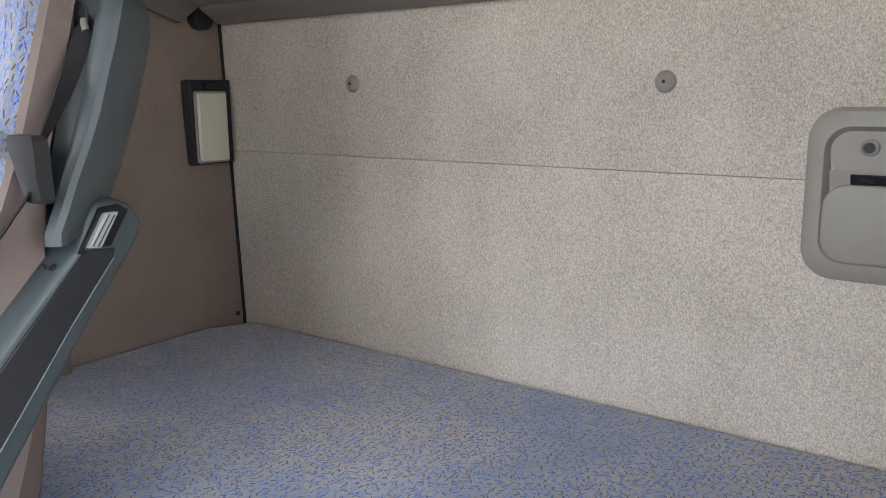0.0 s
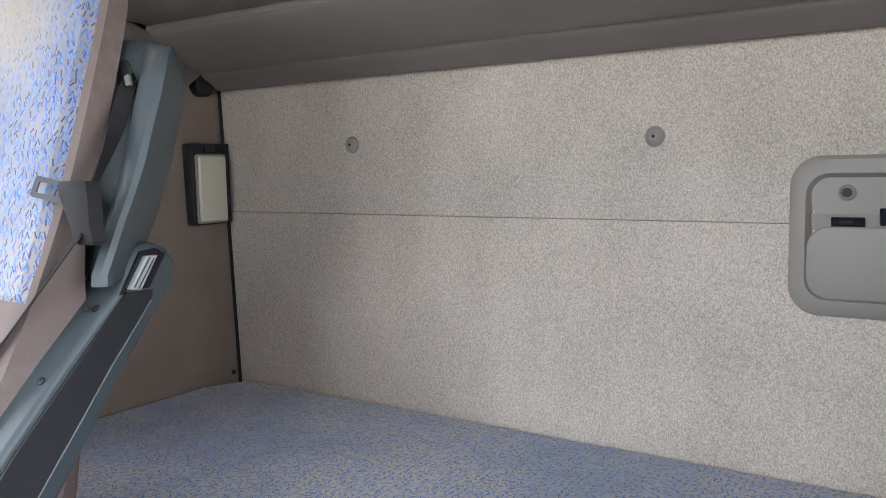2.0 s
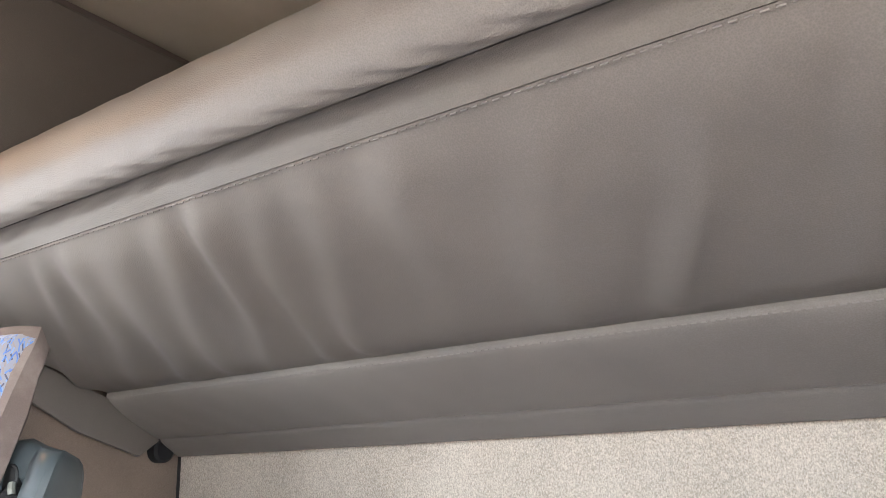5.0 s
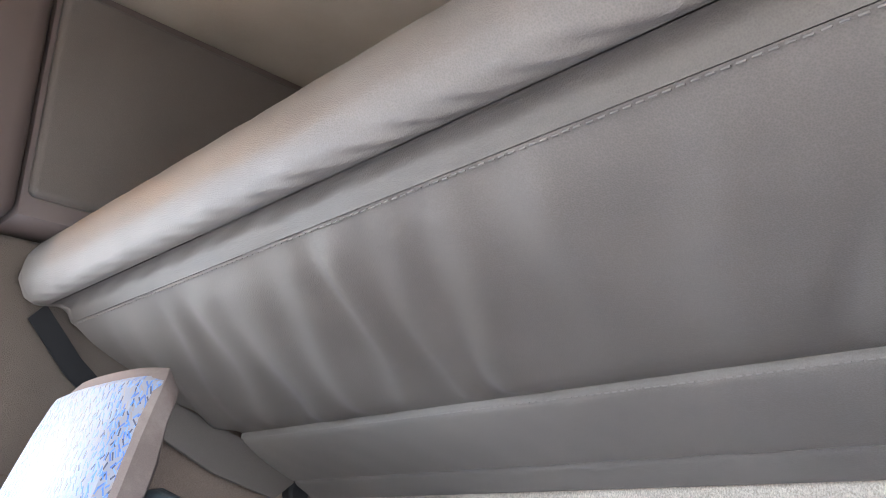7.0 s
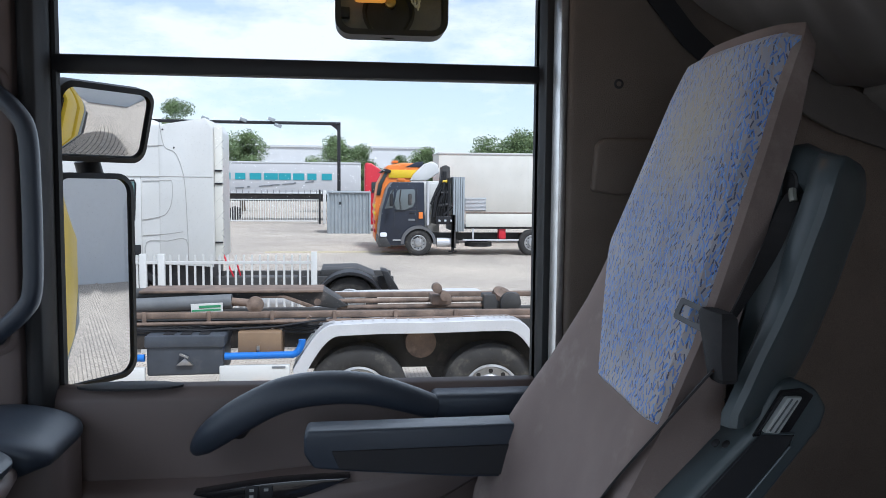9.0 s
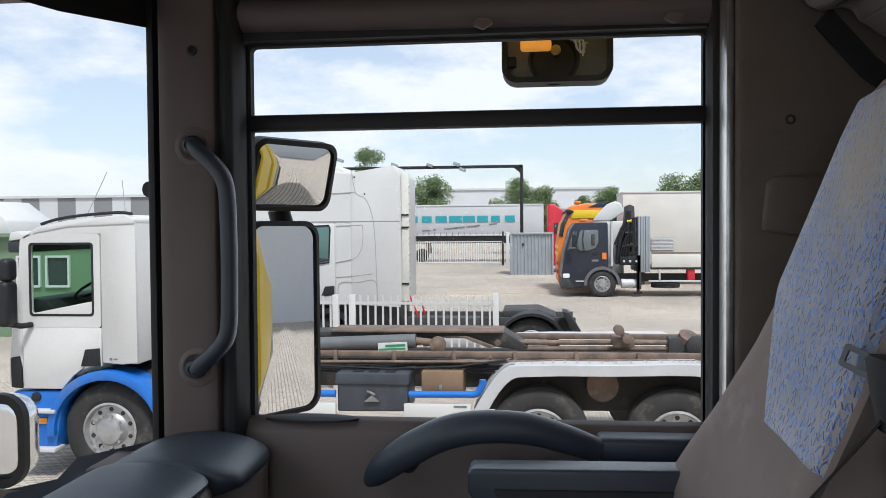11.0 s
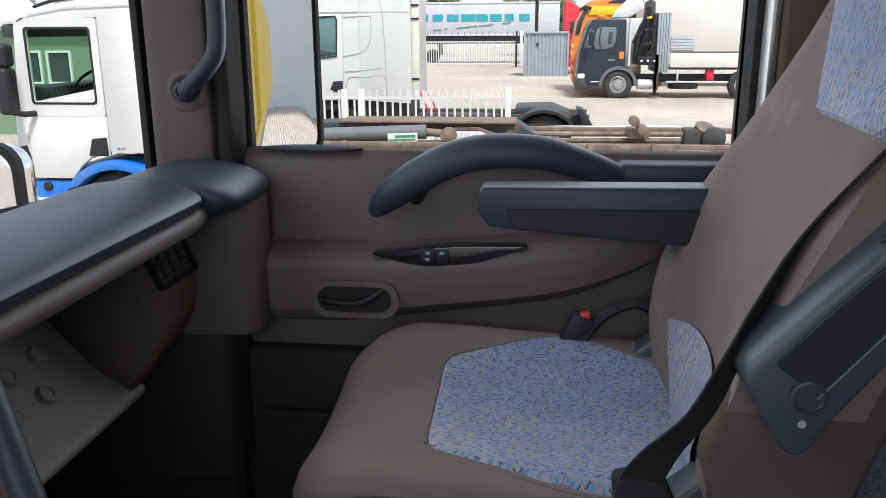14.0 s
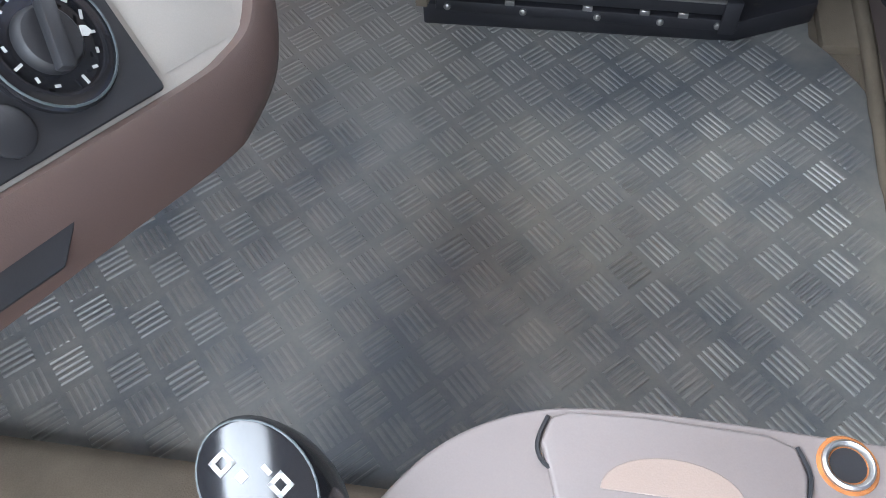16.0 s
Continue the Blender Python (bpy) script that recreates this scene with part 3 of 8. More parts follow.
br = thing("bunk_bracket", (1.26, 1.60, 1.40), "black plastic bracket under the upper bunk corner", "bracket")
part("puck", lathe((1.276, 1.641, 1.392), (0, -1, 0), [(0.028, 0), (0.028, 0.025), (0.022, 0.031), (0.008, 0.032)], 24), "black", br)
part("arm", box((1.25, 1.612, 1.395), (1.331, 1.640, 1.42), 0.006), "black", br)

# reading lamp
rl = thing("reading_lamp", (1.27, 1.61, 1.06), "black-framed reading lamp with a milky ribbed lens, switched off", "lamp")
part("housing", prism(rrect(1.214, 1.058, 1.312, 1.252, 0.006), "y", 1.604, 1.636, 0.003), "black", rl)
part("lens", prism(rrect(1.228, 1.066, 1.309, 1.222, 0.006), "y", 1.592, 1.608, 0.004, 3), "lampglass", rl)
part("lens_rim", ring_of(rrect(1.224, 1.062, 1.312, 1.226, 0.006), rrect(1.229, 1.067, 1.307, 1.221, 0.005), "y", 1.598, 1.607), "panel", rl)
part("rocker", box((1.252, 1.598, 1.230), (1.282, 1.606, 1.246), 0.002), "gloss_black", rl)
# dark strip drawn for the shadow the lamp casts into the corner
sp = thing("lamp_shadow_strip", (1.325, 1.60, 1.1), "dark strip standing in for the reading lamp's shadow", "trim strip")
part("strip", box((1.3155, 1.606, 1.06), (1.331, 1.632, 1.252), 0.002), "rubber", sp)

# bunk control panel
cp = thing("bunk_control_panel", (1.33, 0.07, 0.94), "beige moulded bunk control panel set in the back wall", "control panel")
o_l, i_l = rrect(-0.17, 0.943, 0.311, 1.193, 0.046, 8), rrect(-0.145, 0.968, 0.287, 1.166, 0.035, 8)
i_b = rrect(-0.135, 0.978, 0.279, 1.158, 0.030, 8)
P3 = lambda l, x: [Vector((x, p[0], p[1])) for p in l]
part("frame", loft([P3(o_l, 1.333), P3(o_l, 1.324), P3(rrect(-0.163, 0.949, 0.305, 1.187, 0.05, 8), 1.318), P3(i_l, 1.317), P3(i_b, 1.330)], cap=False), "panel", cp)
part("upper_recess", prism(rrect(-0.136, 1.10, 0.280, 1.159, 0.02), "x", 1.3265, 1.3315), "panel", cp)
part("lower_face", loft([[Vector(p) for p in ((x, 0.280, 1.103), (x, -0.137, 1.103), (x2, -0.137, 1.078), (x2, 0.277, 1.078))] for x, x2 in ((1.3310, 1.3310), (1.3262, 1.3170))]), "panel", cp)
part("lower_face", prism(rrect(-0.1425, 0.9705, 0.2845, 1.084, 0.034, 8), "x", 1.3150, 1.3305, 0.003, 3), "panel", cp)
sk = part("socket", lathe((1.3265, 0.230, 1.136), (-1, 0, 0), [(0.0125, 0), (0.0125, 0.004), (0.009, 0.006), (0.009, 0.002), (0.005, 0.002), (0.005, 0.004), (0.001, 0.004)], 24), "panel", cp, "round beige socket")
part("socket_core", disc((1.3245, 0.230, 1.136), (-1, 0, 0), 0.0075, 0.0025, 16), "black", cp)
tilt = Matrix.Rotation(radians(-20), 4, "Y")
sw = part("slide_switch", box((1.3165, 0.203, 1.081), (1.3215, 0.250, 1.099), 0.001, 1, tilt), "gloss_black", cp)
part("slider", box((1.3135, 0.218, 1.088), (1.3185, 0.238, 1.093), 0.001, 1, tilt), "black", sw)
part("display", box((1.3165, 0.060, 1.080), (1.3215, 0.184, 1.114), 0.0015, 1, tilt), "gloss_black", cp, "black display window")

# lower bunk
bb = thing("bunk_box", (0.95, 0.5, 0), "dark plastic bunk box with lower front panel", "bunk box")
part("front_panel", prism([(0.563, 0.0), (0.62, 0.0), (0.66, 0.49), (0.60, 0.49), (0.582, 0.40)], "y", -0.58, 1.61, 0.005), "black", bb)
part("foot_panel", prism([(1.61, 0.012), (1.13, 0.012), (1.045, 0.004), (1.045, 0.19), (1.15, 0.31), (1.25, 0.39), (1.61, 0.39)], "x", 0.556, 0.5635, 0.002, 1), "brown", bb, "dusty brown foot panel with light tabs")
part("deck", box((0.61, -0.58, 0.46), (1.331, 1.611, 0.49), 0.004), "black", bb)
lm = thing("lower_mattress", (0.95, 0.5, 0.49), "lower bunk mattress in blue dashed upholstery", "mattress")
ml = [(0.56, -0.56), (1.325, -0.56), (1.325, 1.545), (1.30, 1.565), (1.215, 1.608), (0.56, 1.608)]


def pillow_slab(outline, z0, z1, r, n=6):
    """A padded slab whose top edge rolls over."""
    c = Vector((sum(p[0] for p in outline) / len(outline), sum(p[1] for p in outline) / len(outline)))
    def inset(k):
        out = []
        m = len(outline)
        for i, p in enumerate(outline):
            p, a, b = Vector(p), Vector(outline[i - 1]), Vector(outline[(i + 1) % m])
            d1, d2 = (p - a).normalized(), (b - p).normalized()
            n1, n2 = Vector((-d1.y, d1.x)), Vector((-d2.y, d2.x))
            bis = (n1 + n2).normalized()
            out.append(p + bis * (k / max(bis.dot(n1), 0.4)))
        return out
    rings = [[Vector((p.x, p.y, z0)) for p in inset(0.0)]]
    for i in range(n + 1):
        a = math.pi / 2 * i / n
        rings.append([Vector((p.x, p.y, z1 - r + r * math.sin(a))) for p in inset(r * (1 - math.cos(a)))])
    return loft(rings)


part("cover", pillow_slab(ml, 0.49, 0.672, 0.022), "fab_xy", lm)
part("front_border", box((0.556, -0.55, 0.495), (0.5595, 1.60, 0.648), 0.001, 1), "fab_yz", lm)

# upper bunk, tilted up against the wall
ub = thing("upper_bunk", (0.9, 0.5, 1.6), "folded upper bunk covered in creased grey vinyl", "bunk")
Y0, Y1 = -0.56, 1.525


FOLDS = [(1.50, 0.6), (1.42, 0.8), (1.32, 0.9), (1.22, 1.1), (1.11, 1.2), (1.0, 1.1), (0.89, 1.4), (0.79, 1.0), (0.70, 1.3), (0.55, 0.8), (0.38, 0.7), (0.22, 0.8), (0.05, 0.5), (-0.15, 0.4), (-0.36, 0.4)]


def crease(u, v, amp):
    """Soft folds across the panel, leaning more towards its end."""
    y = Y0 + (Y1 - Y0) * u
    s = 0.0
    for j, (yc, d) in enumerate(FOLDS):
        lean = 0.13 + 0.17 * max(0.0, yc - 0.5)
        q = (y - yc - lean * (0.55 - v) - 0.012 * math.sin(7 * v + 2.3 * j)) / (0.030 + 0.006 * math.sin(5.1 * j))
        reach = 0.55 + 0.45 * math.sin(1.9 * j) * (0.5 - v) * 2
        s += d * reach * (math.exp(-q * q) - 0.6 * math.exp(-(q - 1.7) ** 2))
    return amp * (s + 0.5 * noise.noise(Vector((y * 5, v * 2.0, 3.0))))


def pleat(u, v, amp):
    """Short gathered pleats beside the seam under the roll."""
    y = Y0 + (Y1 - Y0) * u
    w = math.exp(-((v - 0.15) / 0.11) ** 2)
    k = (y - 0.40 * v + 0.010 * math.sin(13 * y)) / 0.078
    s = k - math.floor(k)
    return amp * w * (0.5 - 0.5 * math.cos(2 * math.pi * s)) * (0.7 + 0.3 * math.sin(4 * y))


def bunk_bottom(u, v):
    p, q = Vector((1.113, 1.506)), Vector((0.70, 1.657))
    m = p.lerp(q, v)
    nrm = Vector((q.y - p.y, p.x - q.x)).normalized() * -1
    edge = min(1.0, 11 * v, 11 * (1 - v)) ** 0.6
    b = 0.018 * (1 - (2 * v - 1) ** 4) + crease(u, v, 0.013) * (1 - (2 * v - 1) ** 8)
    c = m + nrm * b * edge
    return Vector((c.x, Y0 + (Y1 + 0.08 * (1 - v) - Y0) * u, c.y))


part("bottom_panel", sheet(bunk_bottom, 300, 26), "leather", ub)


def arc_sheet(prof, folds=0.0, nu=160, pleats=0.0, more=0.0, part_of=(0.0, 1.0)):
    pts = curve_pts([(p[0], 0, p[1]) for p in prof], 5)
    def fn(u, w):
        v = part_of[0] + (part_of[1] - part_of[0]) * w
        i = v * (len(pts) - 1)
        a = pts[min(int(i), len(pts) - 2)].lerp(pts[min(int(i) + 1, len(pts) - 1)], i - min(int(i), len(pts) - 2))
        f = crease(u, v, folds) * math.sin(math.pi * v) if folds else 0.0
        f += pleat(u, v, pleats) if pleats else 0.0
        return Vector((a.x - 0.4 * f, Y0 + (Y1 + more - Y0) * u, a.z - f))
    return sheet(fn, nu, len(pts) - 1)


part("lower_strip", arc_sheet([(1.113, 1.510), (1.110, 1.497), (1.118, 1.484), (1.150, 1.462), (1.195, 1.437), (1.236, 1.417), (1.249, 1.416), (1.252, 1.424)], 0.0012, more=0.08), "leather", ub)
part("rear_strip", arc_sheet([(1.252, 1.424), (1.258, 1.409), (1.285, 1.392), (1.312, 1.378), (1.330, 1.40)], more=0.08), "leather", ub)
# seam strip takes the darker vinyl to paint in the shade under the roll
part("seam_strip", arc_sheet([(0.70, 1.658), (0.690, 1.678), (0.672, 1.684), (0.655, 1.680)], 0.002), "leather_dark_shade", ub)
ROLL = [(0.654, 1.681), (0.636, 1.680), (0.617, 1.690), (0.602, 1.720), (0.610, 1.765), (0.645, 1.806), (0.695, 1.835), (0.78, 1.86), (1.32, 1.82)]
part("front_roll", arc_sheet(ROLL, 0.0022, 360, 0.0036, part_of=(0.19, 1.0)), "leather", ub)
part("pleat_strip", arc_sheet(ROLL, 0.0022, 360, 0.0036, part_of=(0.0, 0.19)), "leather", ub, "gathered strip under the roll")
capline = [(1.33, 1.40), (1.312, 1.378), (1.25, 1.425), (1.113, 1.506), (0.70, 1.658), (0.690, 1.677), (0.672, 1.683), (0.654, 1.680), (0.636, 1.678), (0.615, 1.688), (0.600, 1.720), (0.610, 1.765), (0.645, 1.806), (0.695, 1.835), (0.78, 1.86), (1.32, 1.82)]
part("end_cap", prism(capline, "y", Y1 - 0.012, Y1 + 0.012, 0.006), "leather", ub)


def stitches(a, b, step, length, off, wob=0.0006):
    bms = bmesh.new()
    n = int(abs(b[1] - a[1]) / step)
    rnd = random.Random(4)
    for i in range(n):
        y = a[1] + (b[1] - a[1]) * i / n
        x, z = a[0] + off[0], a[2] + off[1]
        t = (rnd.random() - 0.5) * wob
        w, h = 0.0009, 0.0009
        vs = [bms.verts.new((x + sx * w + t, y + sy * length / 2, z + sz * h)) for sx in (-1, 1) for sy in (-1, 1) for sz in (-1, 1)]
        for q in ((0, 1, 3, 2), (4, 6, 7, 5), (0, 4, 5, 1), (2, 3, 7, 6), (0, 2, 6, 4), (1, 5, 7, 3)):
            bms.faces.new([vs[k] for k in q])
    return bms


part("stitching", stitches((1.113, Y0, 1.506), (1.113, Y1, 1.506), 0.0125, 0.0075, (-0.0035, -0.0125), 0.0012), "thread", ub, "pale seam stitching", smooth=False)
part("stitching", stitches((1.245, Y0, 1.4255), (1.245, Y1, 1.4255), 0.016, 0.011, (-0.001, -0.0105)), "thread", ub, "pale seam stitching", smooth=False)
part("stitching", stitches((0.70, Y0, 1.657), (0.70, Y1, 1.657), 0.0125, 0.0075, (0.001, -0.004), 0.0012), "thread", ub, "pale seam stitching", smooth=False)
part("piping", tube([(1.113, Y0, 1.509), (1.113, Y1, 1.509)], 0.003, 6), "leather", ub)
part("side_plate", prism([(1.25, 1.412), (1.113, 1.492), (0.93, 1.560), (0.89, 1.50), (1.05, 1.42), (1.2, 1.375)], "y", 1.596, 1.609, 0.003), "leather_dark_shade", ub)
part("hinge_strap", strip([(0.645, 1.545, 1.672), (0.72, 1.545, 1.585), (0.80, 1.55, 1.52)], 0.04, (0.6, 0, 0.7), 0.004), "black", ub, "black strap at the bunk's end")

# ---- passenger side: pillar, window, door ----
bp = thing("b_pillar_trim", (0.6, 1.58, 0.9), "grained taupe pillar trim beside the passenger window", "pillar trim")
part("panel", prism(rrect(0.503, 0.02, 0.86, 1.802, 0.02), "y", 1.560, 1.612, 0.012, 4), "pillar", bp)
part("edge_strip", box((0.488, 1.566, 0.90), (0.5025, 1.62, 1.80), 0.004), "steel", bp, "bright edge strip")
part("screw", lathe((0.597, 1.561, 1.497), (0, -1, 0), [(0.0095, 0), (0.009, 0.002), (0.005, 0.0028), (0.0045, 0.0008), (0.001, 0.0008)], 18), "black", bp)
part("guide_moulding", prism([(0.545, 1.30), (0.552, 1.385), (0.566, 1.398), (0.66, 1.398), (0.66, 1.30), (0.60, 1.292)], "y", 1.542, 1.562, 0.008, 3), "pillar", bp)

WX0, WX1, WZ0, WZ1 = -0.440, 0.484, 0.905, 1.690
door = thing("passenger_door", (0.02, 1.68, 0.1), "closed passenger door with taupe plastic lining", "door")
fr = part("window_frame", ring_of(rrect(WX0 - 0.055, WZ0 - 0.05, WX1 + 0.03, WZ1 + 0.06, 0.03), rrect(WX0, WZ0, WX1, WZ1, 0.012), "y", 1.662, 1.735), "black", door)
part("seal", ring_of(rrect(WX0 - 0.004, WZ0 - 0.004, WX1 + 0.004, WZ1 + 0.004, 0.014), rrect(WX0 + 0.008, WZ0 + 0.004, WX1 - 0.006, WZ1 - 0.006, 0.010), "y", 1.690, 1.712), "rubber", fr)
part("divider_bar", box((WX0 - 0.002, 1.688, 1.512), (WX1 + 0.002, 1.722, 1.545), 0.006), "black", door, "dark bar across the window")
pane = part("pane", box((WX0 - 0.002, 1.702, WZ0), (WX1 + 0.002, 1.706, 1.514)), "glass", door, smooth=False)
pane2 = part("pane", box((WX0 - 0.002, 1.702, 1.543), (WX1 + 0.002, 1.706, WZ1)), "glass", door, smooth=False)
for q in (pane, pane2):
    q.visible_shadow = False
part("outer_skin", prism([(-0.50, -0.15), (0.52, -0.15), (0.52, 0.855), (-0.50, 0.855)], "y", 1.72, 1.75), plain("yellow_skin", (0.62, 0.42, 0.015), 0.3), door)
part("lining_edge", box((0.478, 1.63, 0.0), (0.512, 1.735, 1.80), 0.004), "rubber", door)
part("lining", prism([(1.715, 0.30), (1.645, 0.30), (1.645, 0.86), (1.650, 0.902), (1.668, 0.922), (1.700, 0.924), (1.715, 0.90)], "x", -0.478, 0.477, 0.004), "brown", door)
part("lining_foot", box((-0.505, 1.690, 0.0), (0.505, 1.716, 0.31)), "footwell", door)
# bulging lower moulding with a top that dips and rises
def bulge(u, v):
    x = -0.448 + u * 0.86
    top = 0.752 + 0.040 * max(0.0, (x + 0.15) / 0.45)
    bot = 0.600 + 0.055 * max(0.0, (x + 0.25) / 0.4) + 0.085 * max(0.0, (x - 0.12) / 0.28) ** 2
    fade = min(1.0, max(0.0, (0.412 - x) / 0.40))
    depth = 0.072 * math.sin(0.5 * math.pi * fade) ** 0.7
    bot = min(bot, top - 0.012)
    lip = 0.030 * min(1.0, (top - bot) / 0.12)
    prof = [(1.646, top), (1.646 - depth * 0.62, top - lip * 0.35), (1.646 - depth * 0.90, top - lip * 0.7), (1.646 - depth, top - lip * 1.3), (1.646 - depth, (top + bot) / 2 - 0.01), (1.646 - depth * 0.93, bot * 0.75 + top * 0.25 - 0.01), (1.646 - depth * 0.70, bot + 0.010), (1.646 - depth * 0.35, bot - 0.004), (1.646, bot - 0.010)]
    k = v * (len(prof) - 1)
    i = min(int(k), len(prof) - 2)
    f = k - i
    return Vector((x, prof[i][0] * (1 - f) + prof[i + 1][0] * f, prof[i][1] * (1 - f) + prof[i + 1][1] * f))
part("armrest_moulding", sheet(bulge, 64, 40), "brown", door)
part("pocket_moulding", prism([(1.606, 0.525), (1.606, 0.32), (1.632, 0.18), (1.684, 0.03), (1.690, -0.011), (1.70, -0.011), (1.70, 0.535), (1.616, 0.535)], "x", -0.470, 0.44, 0.010, 3), "footwell", door, "dark lower door pocket")
part("pocket_ridge", box((-0.42, 1.588, 0.395), (0.36, 1.612, 0.412), 0.008, 3), "footwell", door)
sill = part("sill_vent", lathe((-0.305, 1.668, 0.9225), (0, 0, 1), [(0.030, 0), (0.030, 0.004), (0.026, 0.006), (0.001, 0.006)], 30), "black", door, "flat black oval cover")
for vtx in sill.data.vertices:
    vtx.co.x = (vtx.co.x + 0.325) * 3.25 - 0.325
# pull handle
hp = curve_pts([(-0.180, 1.606, 0.816), (-0.162, 1.594, 0.834), (-0.135, 1.585, 0.858), (-0.09, 1.577, 0.890), (-0.02, 1.571, 0.925), (0.05, 1.569, 0.938), (0.13, 1.574, 0.935), (0.20, 1.586, 0.915), (0.266, 1.600, 0.889)], 6)
hr = [0.007, 0.016, 0.0205, 0.0225, 0.0225, 0.022, 0.021, 0.019, 0.0165]
part("pull_handle", tube(hp, [hr[min(i // 6, 7)] + (hr[min(i // 6, 7) + 1] - hr[min(i // 6, 7)]) * (i / 6 - min(i // 6, 7)) for i in range(len(hp))], 20, flat=1.42), "dashpad", door, "curved black pull handle")
part("handle_mount", tube([(-0.085, 1.60, 0.865), (-0.10, 1.635, 0.84), (-0.105, 1.65, 0.835)], 0.013, 12), "black", door)
part("handle_rest", box((0.262, 1.592, 0.868), (0.480, 1.655, 0.915), 0.012, 3), "dashpad", door)
# window switches
swp = part("switch_panel", prism([(-0.178 + 0.286 * i / 16, 0.7440 + 0.012 * math.sin(i / 16 * math.pi) + 0.022 * (i / 16) ** 2) for i in range(17)] + [(0.108 - 0.286 * i / 16, 0.7440 + 0.022 * ((16 - i) / 16) ** 2 - 0.026 * math.sin(math.pi * i / 16)) for i in range(1, 16)], "y", 1.5755, 1.61, 0.002), "gloss_black", door, "black window switch panel")
for x in (-0.072, -0.046):
    part("rocker", box((x - 0.012, 1.5715, 0.731), (x + 0.012, 1.580, 0.757), 0.002), "black", swp)
    part("switch_mark", box((x - 0.004, 1.5708, 0.748), (x + 0.004, 1.5718, 0.753)), "white_mark", swp, smooth=False)
part("switch_mark", box((-0.076, 1.5708, 0.736), (-0.069, 1.5718, 0.741)), "white_mark", swp, smooth=False)
# inner door handle
dh = part("handle_recess", ring_of(rrect(-0.294, 0.622, -0.126, 0.694, 0.034, 6), rrect(-0.280, 0.633, -0.140, 0.683, 0.024, 6), "y", 1.566, 1.590), "brown", door)
part("recess_back", prism(rrect(-0.283, 0.630, -0.137, 0.686, 0.025, 6), "y", 1.5735, 1.582), "black", dh)
part("release_lever", tube(curve_pts([(-0.276, 1.570, 0.655), (-0.22, 1.564, 0.650), (-0.185, 1.564, 0.658), (-0.155, 1.570, 0.680)], 5), [0.004] + [0.007] * 12 + [0.006] * 2 + [0.004], 10), "black", dh)
part("edge_seal", box((-0.474, 1.586, 0.14), (-0.456, 1.645, 0.735), 0.004, 2), "rubber", door)
# latch on the door's front edge
part("door_check", box((-0.478, 1.578, 0.425), (-0.462, 1.592, 0.462), 0.003), "brass", door)

# header above the door window
hd = thing("door_header", (0, 1.66, 1.75), "dark padded header above the passenger window", "header trim")
part("roll", tube([(-0.55, 1.668, 1.742), (0.49, 1.668, 1.728)], 0.034, 20), "brown", hd)
part("upper_ledge", box((-0.60, 1.615, 1.775), (0.50, 1.70, 1.802), 0.006), "black", hd)
part("yellow_strip", box((0.18, 1.612, 1.789), (0.405, 1.6155, 1.7935), 0.001), plain("yellow_edge", (0.6, 0.4, 0.03), 0.5), hd, "thin yellow protective edge")
for x in (0.05, 0.41):
    part("clip", prism([(x - 0.02, 1.700), (x, 1.690), (x + 0.02, 1.702), (x + 0.012, 1.712), (x - 0.012, 1.712)], "y", 1.628, 1.642, 0.003), "brown", hd)

# overhead trims and lockers
oh = thing("overhead_trim", (0.1, 1.62, 1.8), "taupe overhead side trim with an interior lamp", "overhead trim")
part("panel", box((-1.0, 1.605, 1.803), (0.392, 1.70, 2.20), 0.010, 3), "brown", oh)
part("upper_rail", box((-1.0, 1.57, 2.165), (0.40, 1.62, 2.21), 0.012, 3), "brown", oh)
part("rail_screw", lathe((0.385, 1.57, 2.185), (0, -1, 0), [(0.008, 0), (0.007, 0.004), (0.002, 0.006)], 14), "black", oh)
dl = thing("interior_lamp", (0.22, 1.60, 2.0), "lit interior lamp with a warm glowing lens", "lamp")
part("housing", prism(rrect(0.095, 1.992, 0.312, 2.112, 0.012), "y", 1.588, 1.6065, 0.003), "black", dl)
part("lens", prism(rrect(0.130, 2.004, 0.302, 2.100, 0.008), "y", 1.578, 1.592, 0.004), "dome", dl, "warm glowing lens")
lk = thing("side_locker", (0.8, 1.5, 1.8), "grey overhead locker with a rounded padded end", "locker")
part("end_pad", prism(rrect(0.405, 1.800, 0.56, 2.26, 0.035), "y", 1.455, 1.66, 0.035, 5), "brown", lk)
part("body", box((0.563, 1.475, 1.812), (1.345, 1.66, 2.30), 0.006), "brown", lk)
part("lid", prism(rrect(0.572, 1.846, 1.30, 2.262, 0.015), "y", 1.452, 1.480, 0.012, 4), "leather_dark_shade", lk, "dark vinyl-covered lid")

setting("ceiling", join(box((-1.15, -0.62, 2.285), (1.42, 1.72, 2.36)), box((-1.15, 0.996, 2.281), (1.42, 1.004, 2.286))), "ceiling", "taupe headliner with a pressed joint", "ceiling")

# ---- front: pillar, windscreen, dashboard ----
ap = thing("a_pillar_trim", (-0.53, 1.62, 0.85), "taupe windscreen pillar trim", "pillar trim")
part("cover", prism([(-0.612, 1.655), (-0.598, 1.622), (-0.575, 1.612), (-0.50, 1.610), (-0.482, 1.618), (-0.478, 1.70), (-0.612, 1.70)], "z", 0.80, 1.80, 0.004), "brown", ap)
part("door_seal", prism([(-0.477, 1.628), (-0.462, 1.615), (-0.445, 1.618), (-0.437, 1.64), (-0.437, 1.68), (-0.477, 1.68)], "z", 0.85, 1.80, 0.004), "rubber", ap)
